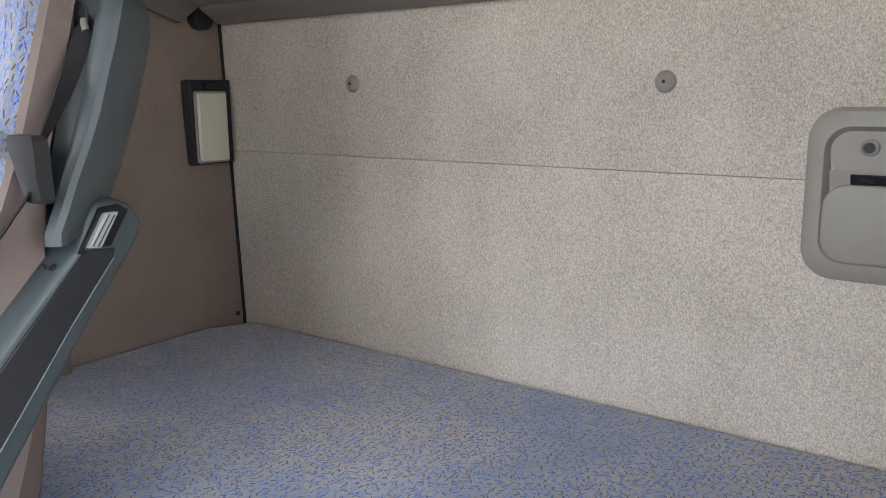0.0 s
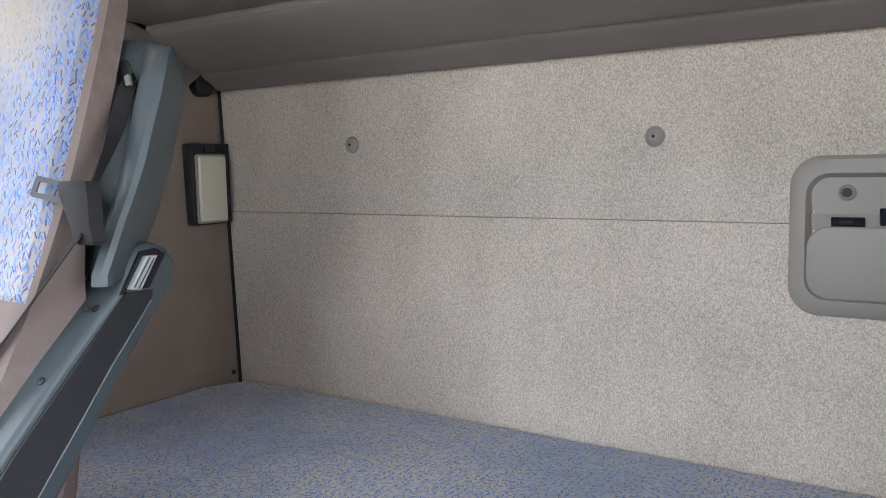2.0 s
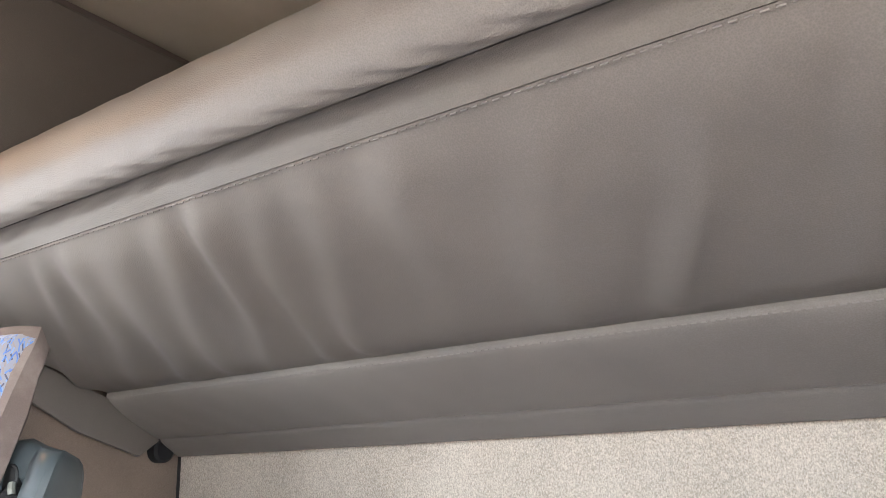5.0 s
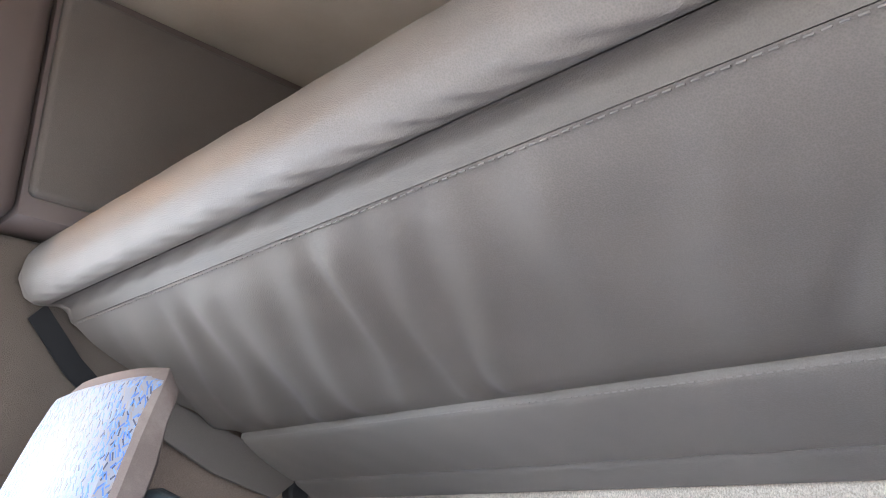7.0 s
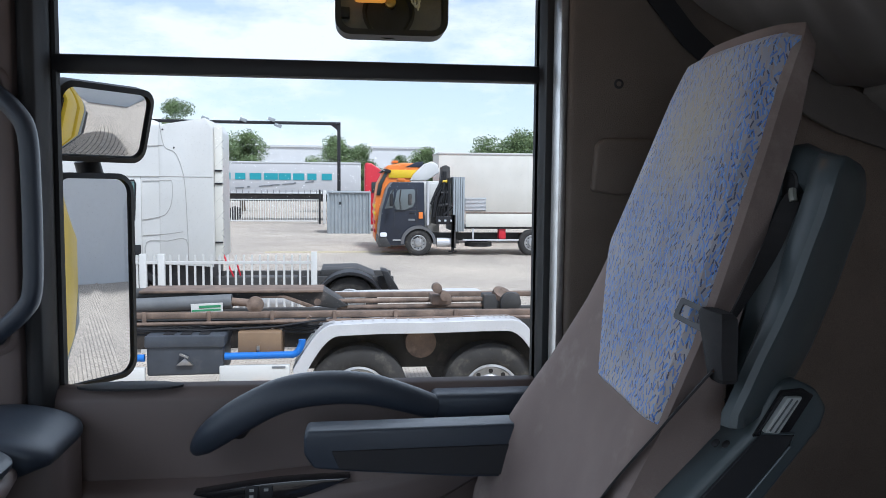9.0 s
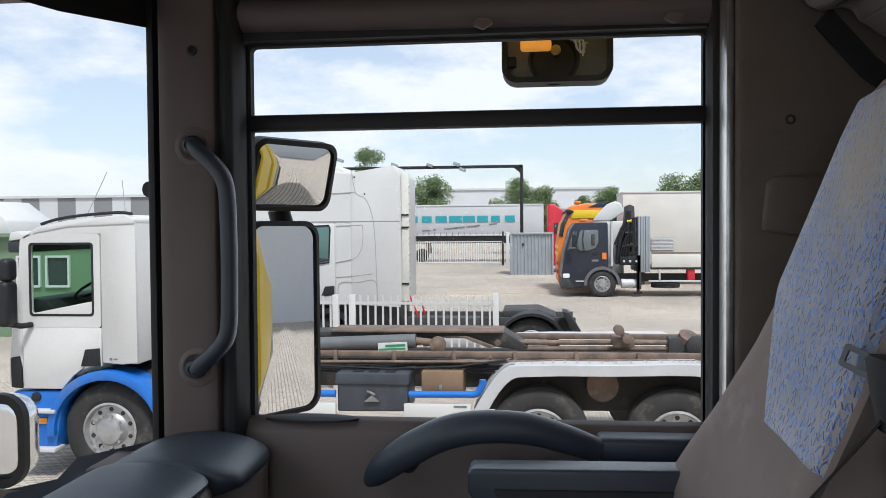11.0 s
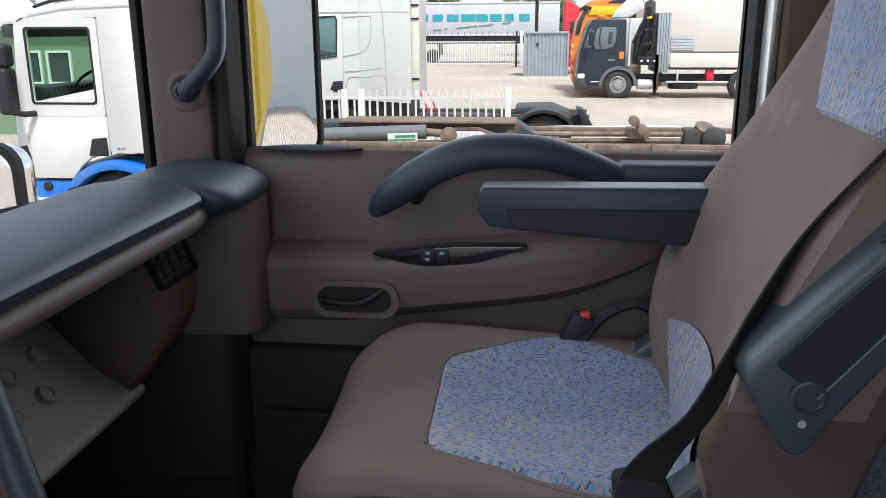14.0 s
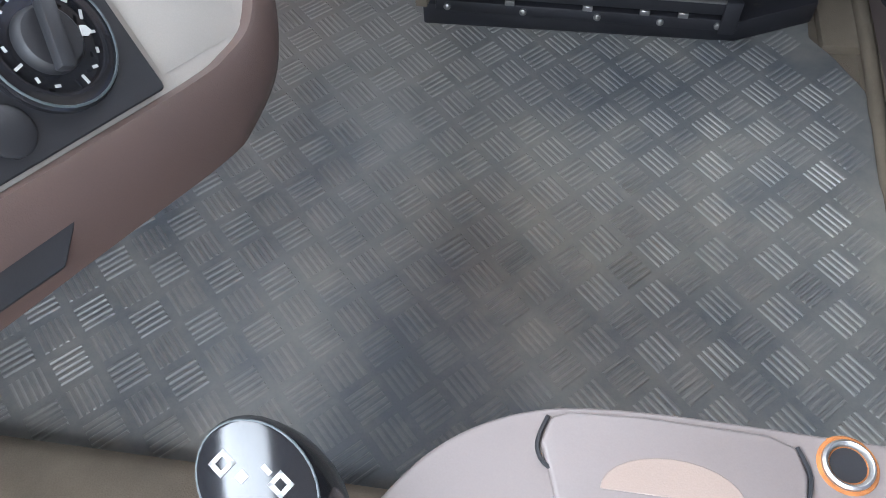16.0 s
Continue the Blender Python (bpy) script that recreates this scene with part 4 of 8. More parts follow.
part("screen_seal", prism([(-0.632, 1.64), (-0.613, 1.63), (-0.613, 1.70), (-0.632, 1.70)], "z", 0.80, 1.80, 0.003), "rubber", ap)
part("screw", lathe((-0.522, 1.610, 1.663), (0, -1, 0), [(0.010, 0), (0.010, 0.003), (0.005, 0.004), (0.004, 0.001), (0.001, 0.001)], 18), "black", ap)
gh = thing("grab_handle", (-0.52, 1.60, 1.03), "black bolted grab handle on the windscreen pillar", "grab handle")
gp = curve_pts([(-0.521, 1.600, 1.478), (-0.500, 1.585, 1.462), (-0.462, 1.572, 1.430), (-0.440, 1.566, 1.390), (-0.436, 1.566, 1.30), (-0.436, 1.566, 1.20), (-0.440, 1.566, 1.115), (-0.462, 1.572, 1.080), (-0.500, 1.585, 1.048), (-0.521, 1.600, 1.034)], 5)
part("bar", tube(gp, 0.0165, 14), "dashpad", gh)
for z in (1.475, 1.036):
    part("foot", lathe((-0.521, 1.611, z), (0, -1, 0), [(0.021, 0), (0.020, 0.014), (0.016, 0.026), (0.009, 0.028), (0.008, 0.022), (0.001, 0.022)], 20), "dashpad", gh)

for z in (1.475, 1.036):
    part("boss", lathe((-0.521, 1.6115, z), (0, -1, 0), [(0.040, 0), (0.036, 0.004), (0.029, 0.0055), (0.024, 0.003), (0.022, 0.0)], 28), "brown", ap)

scr = thing("windscreen", (-0.9, 0.5, 0.9), "wide windscreen with a dark rubber surround", "windscreen")
sg = [(-0.625, 1.66), (-0.74, 1.50), (-0.84, 1.20), (-0.90, 0.85), (-0.92, 0.52), (-0.90, 0.19), (-0.84, -0.16), (-0.74, -0.46), (-0.625, -0.62)]
def screen(u, v):
    k = u * (len(sg) - 1)
    i = min(int(k), len(sg) - 2)
    f = k - i
    return Vector((sg[i][0] * (1 - f) + sg[i + 1][0] * f - 0.05 * (1 - v), sg[i][1] * (1 - f) + sg[i + 1][1] * f, 0.64 + 1.16 * v))
gl = part("pane", sheet(screen, 24, 1), "glass", scr)
gl.visible_shadow = False
for v0, v1 in ((0.0, 0.03), (0.93, 1.0)):
    part("surround", sheet(lambda u, v, a=v0, b=v1: screen(u, a + (b - a) * v) + Vector((0.012, 0, 0)), 24, 1, 0.012), "rubber", scr)
setting("front_wall", box((-1.16, -0.62, -0.05), (-0.97, 1.70, 0.63)), "black", "dark firewall ahead of the footwell", "wall")
setting("front_header", box((-1.15, -0.62, 1.79), (-0.60, 1.70, 2.30), 0.02), "brown", "taupe header above the windscreen", "header")

db = thing("dashboard", (-0.65, 1.1, 0.4), "two-tone dashboard with a black pad and an open shelf", "dashboard")


def pad_rings(y0, y1, prof, round0, round1, n=10):
    """A pad of one section, its ends rounded off."""
    rings = []
    cx = sum(p[0] for p in prof) / len(prof)
    cz = max(p[1] for p in prof) - 0.02
    for i in range(n + 1):
        a = i / n
        if round0:
            k = math.sin(a * math.pi / 2) ** 0.6
            rings.append([Vector((cx + (p[0] - cx) * (0.55 + 0.45 * k), y0 + round0 * (1 - math.cos(a * math.pi / 2)), cz + (p[1] - cz) * (0.2 + 0.8 * k))) for p in prof])
    if not round0:
        rings = [[Vector((p[0], y0, p[1])) for p in prof]]
    for i in range(n + 1):
        a = i / n
        k = math.cos(a * math.pi / 2) ** 0.6
        rings.append([Vector((cx + (p[0] - cx) * (0.55 + 0.45 * k), y1 - round1 + round1 * math.sin(a * math.pi / 2), cz + (p[1] - cz) * (0.2 + 0.8 * k))) for p in prof])
    return loft(rings)


padline = [(p.x, p.z) for p in curve_pts([(-0.97, 0, 0.66), (-0.80, 0, 0.765), (-0.70, 0, 0.836), (-0.64, 0, 0.882), (-0.59, 0, 0.906), (-0.50, 0, 0.913), (-0.43, 0, 0.903), (-0.398, 0, 0.886), (-0.408, 0, 0.868)], 4)] + [(-0.97, 0.62)]
part("top_pad", pad_rings(-0.60, 1.405, padline, 0, 0.06), "dashpad", db, "soft black dash pad")
padline2 = [(p.x, p.z) for p in curve_pts([(-0.97, 0, 0.66), (-0.76, 0, 0.79), (-0.65, 0, 0.868), (-0.575, 0, 0.902), (-0.49, 0, 0.914), (-0.42, 0, 0.905), (-0.376, 0, 0.888), (-0.365, 0, 0.870), (-0.372, 0, 0.855)], 4)] + [(-0.97, 0.62)]
part("corner_pad", pad_rings(1.395, 1.622, padline2, 0.05, 0.05), "dashpad", db, "soft black corner pad")
part("lip", tube([(-0.414, 0.30, 0.852), (-0.414, 1.34, 0.852), (-0.424, 1.395, 0.852), (-0.46, 1.425, 0.852)], 0.0165, 14), "brown", db)
part("corner_body", prism([(-0.69, 1.50), (-0.47, 1.50), (-0.398, 1.508), (-0.378, 1.53), (-0.376, 1.60), (-0.39, 1.635), (-0.70, 1.635), (-0.70, 1.50)], "z", 0.60, 0.862, 0.008, 3), "brown", db)
# column below the corner body coloured dark for the shade under the dash
part("corner_column", prism([(-0.69, 1.504), (-0.50, 1.504), (-0.452, 1.512), (-0.436, 1.532), (-0.436, 1.635), (-0.69, 1.635)], "z", 0.30, 0.612, 0.010, 3), "footwell", db)
part("corner_lower", prism([(1.528, 0.600), (1.528, 0.42), (1.548, 0.33), (1.605, 0.20), (1.685, 0.05), (1.700, -0.011), (1.73, -0.011), (1.73, 0.600)], "x", -0.97, -0.476, 0.010, 3), "footwell", db)
# vent housing and vent
BZ = (0.845, 0.800, 0.772, 0.742, 0.705, 0.656, 0.615, 0.552, 0.500)
B0 = (-0.585, -0.548, -0.537, -0.524, -0.511, -0.502, -0.511, -0.558, -0.600)
B1 = (-0.520, -0.492, -0.484, -0.480, -0.477, -0.487, -0.511, -0.560, -0.602)


def barrel(u, v):
    """Rounded housing round the vent, narrowing downwards."""
    k = v * (len(BZ) - 1)
    i = min(int(k), len(BZ) - 2)
    g = k - i
    mix = lambda s: s[i] * (1 - g) + s[i + 1] * g
    edge = 0.008 * max(0.0, (0.08 - u) / 0.08) ** 2
    return Vector((mix(B0) * (1 - u) + mix(B1) * u - edge, 1.402 + 0.12 * u, mix(BZ)))


vh = part("vent_housing", sheet(barrel, 24, 32, 0.006), "brown_light", db)
wall_poly = [(-0.82, 0.85), (-0.60, 0.85), (-0.556, 0.800), (-0.545, 0.772), (-0.532, 0.742), (-0.520, 0.705), (-0.511, 0.656), (-0.520, 0.615), (-0.566, 0.552), (-0.61, 0.505), (-0.82, 0.50)]
part("recess_wall", prism(wall_poly, "y", 1.404, 1.412, 0.002), "brown", db, "dark end wall of the shelf")
part("recess_ridge", tube(curve_pts([(-0.64, 1.402, 0.80), (-0.585, 1.402, 0.765), (-0.553, 1.402, 0.72), (-0.543, 1.402, 0.67)], 5), 0.004, 8), "brown", db)
vn = Vector((0.885, -0.332, 0.327)).normalized()
vl = Vector((0.0246, 0.080, 0.0145))
vl = (vl - vn * vl.dot(vn)).normalized()
VM = Matrix((vl, vn.cross(vl).normalized(), vn)).transposed().to_4x4()
VM.translation = Vector((-0.5135, 1.455, 0.754)) + vn * 0.009


def placed(bm, m):
    bmesh.ops.transform(bm, verts=bm.verts, matrix=m)
    return bm
vent = part("air_vent", placed(ring_of(rrect(-0.047, -0.037, 0.047, 0.037, 0.006), rrect(-0.039, -0.031, 0.041, 0.031, 0.004), "z", -0.014, 0.005), VM), "gloss_black", db, "black louvred air vent")
part("vent_back", placed(box((-0.041, -0.033, -0.016), (0.043, 0.033, -0.012)), VM), "black", vent)
for i in range(4):
    y = -0.021 + i * 0.014
    part("slat", placed(box((-0.038, y - 0.0016, -0.011), (0.041, y + 0.0016, 0.004), 0.0008, 1), VM), "greygreen_dark", vent)
for x in (-0.021, 0.0, 0.021):
    part("fin", placed(box((x - 0.0011, -0.031, -0.013), (x + 0.0011, 0.031, 0.001)), VM), "greygreen_dark", vent)
part("thumb_wheel", placed(box((-0.0445, -0.020, -0.004), (-0.0395, 0.020, 0.0065), 0.002), VM), "black", vent)
# shelf
SB = [(-0.83, 0.80), (-0.765, 0.712), (-0.730, 0.671), (-0.690, 0.625), (-0.650, 0.580), (-0.632, 0.563), (-0.605, 0.546), (-0.578, 0.532), (-0.568, 0.522), (-0.574, 0.508), (-0.62, 0.500), (-0.76, 0.500), (-0.86, 0.60), (-0.86, 0.80)]
part("shelf", prism(SB, "y", 0.62, 1.440, 0.004), "shelfgrey", db, "grey open shelf moulding")
part("shelf_cap", lathe((-0.7295, 1.363, 0.671), (0.75, 0, 0.66), [(0.017, -0.004), (0.017, 0.0022), (0.012, 0.003), (0.001, 0.003)], 18), "black", db, "dark round blanking cap")
for y, z in ((1.290, 0.669), (1.323, 0.626), (1.240, 0.623), (1.273, 0.580), (1.193, 0.579), (1.157, 0.622), (1.207, 0.668), (1.113, 0.578), (1.074, 0.621)):
    x = -0.689 - (z - 0.624) / 1.13
    part("shelf_stud", lathe((x, y, z), (0.75, 0, 0.66), [(0.0185, -0.004), (0.0180, 0.004), (0.0150, 0.0085), (0.0105, 0.0095), (0.009, 0.0070), (0.001, 0.0062)], 18), "shelfgrey", db)
part("knee_panel", box((-0.95, 0.62, 0.0), (-0.82, 1.44, 0.40), 0.01), "black", db)
# two blocks added to keep light off the floor beside the tunnel
part("shade_block", prism([(-0.60, 0.0), (-0.60, 0.40), (0.44, 0.40), (0.52, 0.34), (0.50, 0.0)], "x", -0.95, -0.66, 0.01), "black", db)
part("shade_cowl", prism([(-0.96, 0.45), (-0.60, 0.45), (-0.46, 0.60), (-0.44, 0.85), (-0.96, 0.66)], "y", -0.60, 0.44, 0.01), "brown", db)

# ---- passenger seat ----
def top_z(x, y):
    """Height of the cushion's top."""
    side = abs(y - 1.275) / 0.265
    return 0.596 + 0.042 * side ** 2 - 0.012 * max(0.0, (x - 0.0) / 0.36) - 0.010 * max(0.0, 1 - abs(x - 0.16) / 0.25) * (1 - side)


def radial(outline, fn, steps):
    """A surface from the middle of an outline to its edge."""
    c = Vector((sum(p[0] for p in outline) / len(outline), sum(p[1] for p in outline) / len(outline)))
    bm = bmesh.new()
    mid = bm.verts.new(fn(c, 0.0))
    prev = None
    for s in steps:
        ring = [bm.verts.new(fn(c + (Vector(p) - c) * min(s, 1.0), s)) for p in outline]
        k = len(ring)
        for i in range(k):
            j = (i + 1) % k
            if prev is None:
                bm.faces.new((mid, ring[i], ring[j]))
            else:
                bm.faces.new((prev[i], ring[i], ring[j], prev[j]))
        prev = ring
    bmesh.ops.recalc_face_normals(bm, faces=bm.faces[:])
    return bm


seat = thing("passenger_seat", (0.15, 1.275, 0.0), "taupe velour passenger seat with blue dashed fabric panels", "seat", "")


def cushion_fn(p, s):
    z = top_z(p.x, p.y)
    if s > 0.80:
        a = min((s - 0.80) / 0.2, 1.0)
        z -= 0.046 * (1 - math.sqrt(max(0.0, 1 - a * a)))
    if s > 1.0:
        z -= (s - 1.0) * 0.8
        puff = 0.995 + 0.020 * math.sin(math.pi * min(1.0, (s - 1.0) / 0.13)) - (0.012 if 1.004 < s < 1.02 else 0.0)
        return Vector((0.11 + (p.x - 0.11) * puff, 1.275 + (p.y - 1.275) * puff, z))
    if p.x < -0.05 and s <= 1.0:
        z -= 0.02 * ((-0.05 - p.x) / 0.14) ** 2 * s
    return Vector((p.x, p.y, z))


c_out = []
for cx, cy, r, a0 in ((0.34, 1.505, 0.04, 0), (-0.090, 1.450, 0.112, 90), (-0.105, 1.138, 0.09, 180), (0.34, 1.086, 0.04, 270)):
    c_out += [(cx + r * math.cos(radians(a0 + 90 * i / 9)), cy + r * math.sin(radians(a0 + 90 * i / 9))) for i in range(10)]
fine_out = []
for i, p in enumerate(c_out):
    q = c_out[(i + 1) % len(c_out)]
    m = max(1, int((Vector(q) - Vector(p)).length / 0.03))
    fine_out += [(p[0] + (q[0] - p[0]) * k / m, p[1] + (q[1] - p[1]) * k / m) for k in range(m)]
cu = part("cushion", radial(fine_out, cushion_fn, [0.15, 0.3, 0.45, 0.6, 0.7, 0.8, 0.85, 0.9, 0.94, 0.97, 0.985, 1.0, 1.006, 1.012, 1.03, 1.06, 1.09, 1.13]), "velour", seat)
p_out = [(-0.015, 1.139), (-0.021, 1.18), (-0.023, 1.24), (-0.025, 1.33), (-0.025, 1.405), (-0.017, 1.430), (0.0, 1.444), (0.06, 1.475), (0.12, 1.503), (0.168, 1.515), (0.22, 1.505), (0.30, 1.47), (0.36, 1.45), (0.36, 1.30), (0.36, 1.15), (0.34, 1.066), (0.28, 1.054), (0.22, 1.052), (0.16, 1.058), (0.11, 1.068), (0.06, 1.084), (0.015, 1.104)]
c_mid = Vector((sum(p[0] for p in fine_out) / len(fine_out), sum(p[1] for p in fine_out) / len(fine_out)))


def share_of(p):
    """How far a point lies from the cushion's middle (0) to its edge (1)."""
    d = Vector((p[0], p[1])) - c_mid
    best = 0.0
    for a, b in zip(fine_out, fine_out[1:] + fine_out[:1]):
        ea, eb = Vector(a) - c_mid, Vector(b) - c_mid
        den = ea.x * eb.y - ea.y * eb.x
        s, t = (d.x * eb.y - d.y * eb.x) / den, (ea.x * d.y - ea.y * d.x) / den
        if s >= -1e-6 and t >= -1e-6:
            best = max(best, s + t)
    return min(best, 1.0)


def patch_fn(p, s):
    q = cushion_fn(p, share_of(p))
    return q + Vector((0, 0, 0.0055 if s < 0.97 else 0.0))
part("cushion_panel", radial(p_out, patch_fn, [0.2, 0.4, 0.6, 0.8, 0.9, 0.95, 0.975, 1.0]), "fab_xy", seat, "blue dashed fabric panel")
part("cushion_piping", tube([patch_fn(Vector(p), 0.99) for p in p_out] , 0.003, 6, cap=False), "velour", seat)
part("cushion_base", prism([(-0.165, 0.47), (0.40, 0.455), (0.40, 0.54), (-0.16, 0.53)], "y", 1.075, 1.47, 0.015, 3), "velour_dark", seat)

# pan and its side covers
side_poly = [(-0.184, 0.545), (-0.192, 0.509), (-0.190, 0.470), (-0.172, 0.459), (-0.10, 0.440), (0.021, 0.430), (0.098, 0.427), (0.212, 0.411), (0.32, 0.401), (0.390, 0.400), (0.425, 0.420), (0.437, 0.483), (0.455, 0.541), (0.477, 0.604), (0.465, 0.617), (0.432, 0.628), (0.377, 0.645), (0.352, 0.647), (0.316, 0.634), (0.274, 0.594), (0.252, 0.544), (0.236, 0.506), (0.10, 0.500), (0.02, 0.496), (-0.09, 0.507), (-0.155, 0.522)]
part("side_cover", prism(side_poly, "y", 1.030, 1.085, 0.010, 3), "greygreen", seat, "grey-green plastic side cover")
part("side_cover", prism(side_poly, "y", 1.47, 1.52, 0.010, 3), "greygreen", seat, "grey-green plastic side cover")
part("front_cover", box((-0.196, 1.06, 0.44), (-0.165, 1.49, 0.51), 0.01, 3), "greygreen", seat)
lv = part("height_lever", prism(rrect(0.019, 0.430, 0.102, 0.506, 0.006), "y", 1.021, 1.06, 0.005, 3), "lightgrey", seat, "olive-grey lever panel")
part("lever_mark", join(box((0.057, 1.0203, 0.488), (0.060, 1.0208, 0.499)), box((0.057, 1.0203, 0.488), (0.068, 1.0208, 0.491)), box((0.063, 1.0203, 0.494), (0.069, 1.0208, 0.497))), "white_mark", lv)
rc = part("recline_cover", prism([(0.257, 0.500), (0.264, 0.480), (0.337, 0.478), (0.347, 0.505), (0.367, 0.549), (0.360, 0.560), (0.300, 0.590), (0.290, 0.586), (0.266, 0.535)], "y", 1.023, 1.04, 0.005, 3), "lightgrey", seat, "olive-grey recliner cover")
part("recline_knob", prism([(0.258, 0.506), (0.325, 0.502), (0.335, 0.480), (0.262, 0.480)], "y", 1.005, 1.03, 0.007, 3), "lightgrey", rc)
part("cover_groove", tube(curve_pts([(0.244, 1.0285, 0.520), (0.238, 1.0285, 0.492), (0.243, 1.0285, 0.474), (0.28, 1.0285, 0.462), (0.325, 1.0285, 0.457), (0.350, 1.0285, 0.474), (0.374, 1.0285, 0.530), (0.386, 1.0285, 0.558)], 4), 0.0025, 6), "lightgrey", seat)

# pedestal
ped = part("pedestal", box((-0.125, 1.172, 0.105), (0.316, 1.46, 0.292), 0.004), "blacksteel", seat, "black steel seat pedestal")
part("slide_rail", box((-0.128, 1.166, 0.300), (0.345, 1.20, 0.338), 0.005), "dustysteel", seat)
part("slide_rail", box((-0.128, 1.43, 0.300), (0.345, 1.465, 0.338), 0.005), "dustysteel", seat)
part("top_plate", box((-0.140, 1.160, 0.2905), (0.33, 1.47, 0.301), 0.003), "dustysteel", seat)
part("pan_box", box((-0.12, 1.20, 0.336), (0.36, 1.46, 0.44), 0.01), "black", seat)
part("upper_rail", box((-0.126, 1.176, 0.3385), (0.362, 1.2035, 0.445), 0.004), "dustysteel", seat, "dusty brown slide rail")
part("rail_brace", box((0.05, 1.168, 0.350), (0.17, 1.177, 0.384), 0.003), "carpet", seat)
part("lower_rail", box((-0.160, 1.156, 0.080), (0.318, 1.180, 0.105), 0.003), "blacksteel", seat)
part("rail_edge", box((-0.162, 1.1535, 0.1035), (0.318, 1.160, 0.1075), 0.0012), "steel", seat, "worn bright rail edge")
part("plate_edge", box((-0.128, 1.1685, 0.2855), (0.312, 1.1745, 0.2905), 0.0012), "steel", seat, "worn bright plate edge")
part("foot_rail", box((-0.165, 1.160, 0.045), (0.322, 1.185, 0.068), 0.003), "blacksteel", seat)
part("foot_plate", prism([(-0.19, 1.176), (0.33, 1.188), (0.46, 1.25), (0.46, 1.50), (-0.19, 1.50)], "z", 0.001, 0.045, 0.004), "blacksteel", seat)
part("edge_board", prism([(-0.200, 1.165), (-0.180, 1.165), (-0.152, 1.34), (-0.170, 1.34)], "z", 0.046, 0.070, 0.002), "carpet", seat)
for x in (-0.145, -0.02, 0.10, 0.20, 0.29):
    part("bolt", lathe((x, 1.1605, 0.057), (0, -1, 0), [(0.006, 0), (0.006, 0.004), (0.003, 0.006)], 10), "steel", seat)
for x in (-0.118, 0.29):
    part("bolt", lathe((x, 1.166, 0.322), (0, -1, 0), [(0.007, 0), (0.007, 0.004), (0.003, 0.006)], 10), "steel", seat)
part("rail_lip", box((-0.132, 1.162, 0.331), (0.348, 1.170, 0.3385), 0.002), "steel", seat, "worn bright lip")
for x in (-0.07, 0.03, 0.13, 0.22):
    part("rail_slot", box((x, 1.1652, 0.309), (x + 0.045, 1.1664, 0.322), 0.0005, 1), "carpet", seat)
for x in (-0.05, 0.075, 0.165, 0.225):
    part("foot_clip", box((x, 1.1545, 0.070), (x + 0.016, 1.1605, 0.080), 0.001, 1), "steel", seat, "worn bright clip")
part("rail_end", box((-0.163, 1.152, 0.078), (-0.135, 1.160, 0.112), 0.002), "blacksteel", seat)
part("rail_end", box((0.292, 1.152, 0.046), (0.318, 1.160, 0.108), 0.002), "blacksteel", seat)
part("sticker", box((-0.100, 1.1708, 0.252), (0.003, 1.1722, 0.277)), "sticker", seat, "worn pale label", smooth=False)
part("adjust_loop", tube(curve_pts([(-0.12, 1.185, 0.318), (-0.142, 1.165, 0.345), (-0.165, 1.15, 0.325), (-0.186, 1.145, 0.24), (-0.180, 1.15, 0.19), (-0.150, 1.165, 0.115)], 6), 0.0055, 8), "blacksteel", seat, "bent black wire handle")
part("adjust_loop", tube(curve_pts([(0.32, 1.19, 0.270), (0.345, 1.175, 0.262), (0.362, 1.168, 0.20), (0.358, 1.168, 0.150), (0.31, 1.172, 0.135)], 6), 0.0055, 8), "blacksteel", seat, "bent black wire handle")

# backrest
BACK = [  # z, front x, middle y, half width, wing
    (0.585, 0.345, 1.265, 0.235, 0.030), (0.66, 0.352, 1.26, 0.255, 0.055), (0.75, 0.375, 1.245, 0.270, 0.070), (0.85, 0.402, 1.225, 0.272, 0.066), (0.95, 0.432, 1.206, 0.252, 0.046),
    (1.05, 0.462, 1.180, 0.227, 0.026), (1.15, 0.492, 1.151, 0.198, 0.014), (1.25, 0.521, 1.134, 0.180, 0.010), (1.35, 0.551, 1.120, 0.163, 0.008), (1.43, 0.574, 1.110, 0.148, 0.006), (1.475, 0.588, 1.100, 0.138, 0.004), (1.497, 0.600, 1.098, 0.112, 0.0)]


def back_at(z):
    z = min(max(z, BACK[0][0]), BACK[-1][0])
    for a, b in zip(BACK, BACK[1:]):
        if z <= b[0]:
            f = (z - a[0]) / (b[0] - a[0])
            return [a[i] * (1 - f) + b[i] * f for i in range(5)]
    return BACK[-1]


def back_front(y, z):
    _, x, m, h, w = back_at(z)
    q = (y - m) / h
    return x - w * abs(q) ** 2.4 - 0.012 * (1 - q * q)


def back_ring(z):
    _, x, m, h, w = back_at(z)
    t = 0.085 + 0.03 * max(0.0, (1.0 - z) / 0.4)
    if z > 1.44:
        t *= 0.85
    ring = []
    for i in range(25):
        q = -1 + 2 * i / 24
        e = 0.020 * abs(q) ** 10
        ring.append(Vector((back_front(m + q * h, z) + e, m + q * h, z)))
    for i in range(15):
        q = 1 - 2 * i / 14
        slim = 0.48 * min(1.0, max(0.0, (z - 1.0) / 0.12)) * max(0.0, -q) ** 2
        ring.append(Vector((x + t * (1 - 0.15 * abs(q) ** 4) * (1 - slim), m + q * h * 0.985, z - 0.02)))
    return ring


zs = [0.585 + 0.0456 * i for i in range(20)] + [1.465, 1.482, 1.492, 1.497]
part("backrest", loft([back_ring(z) for z in zs]), "velour", seat)


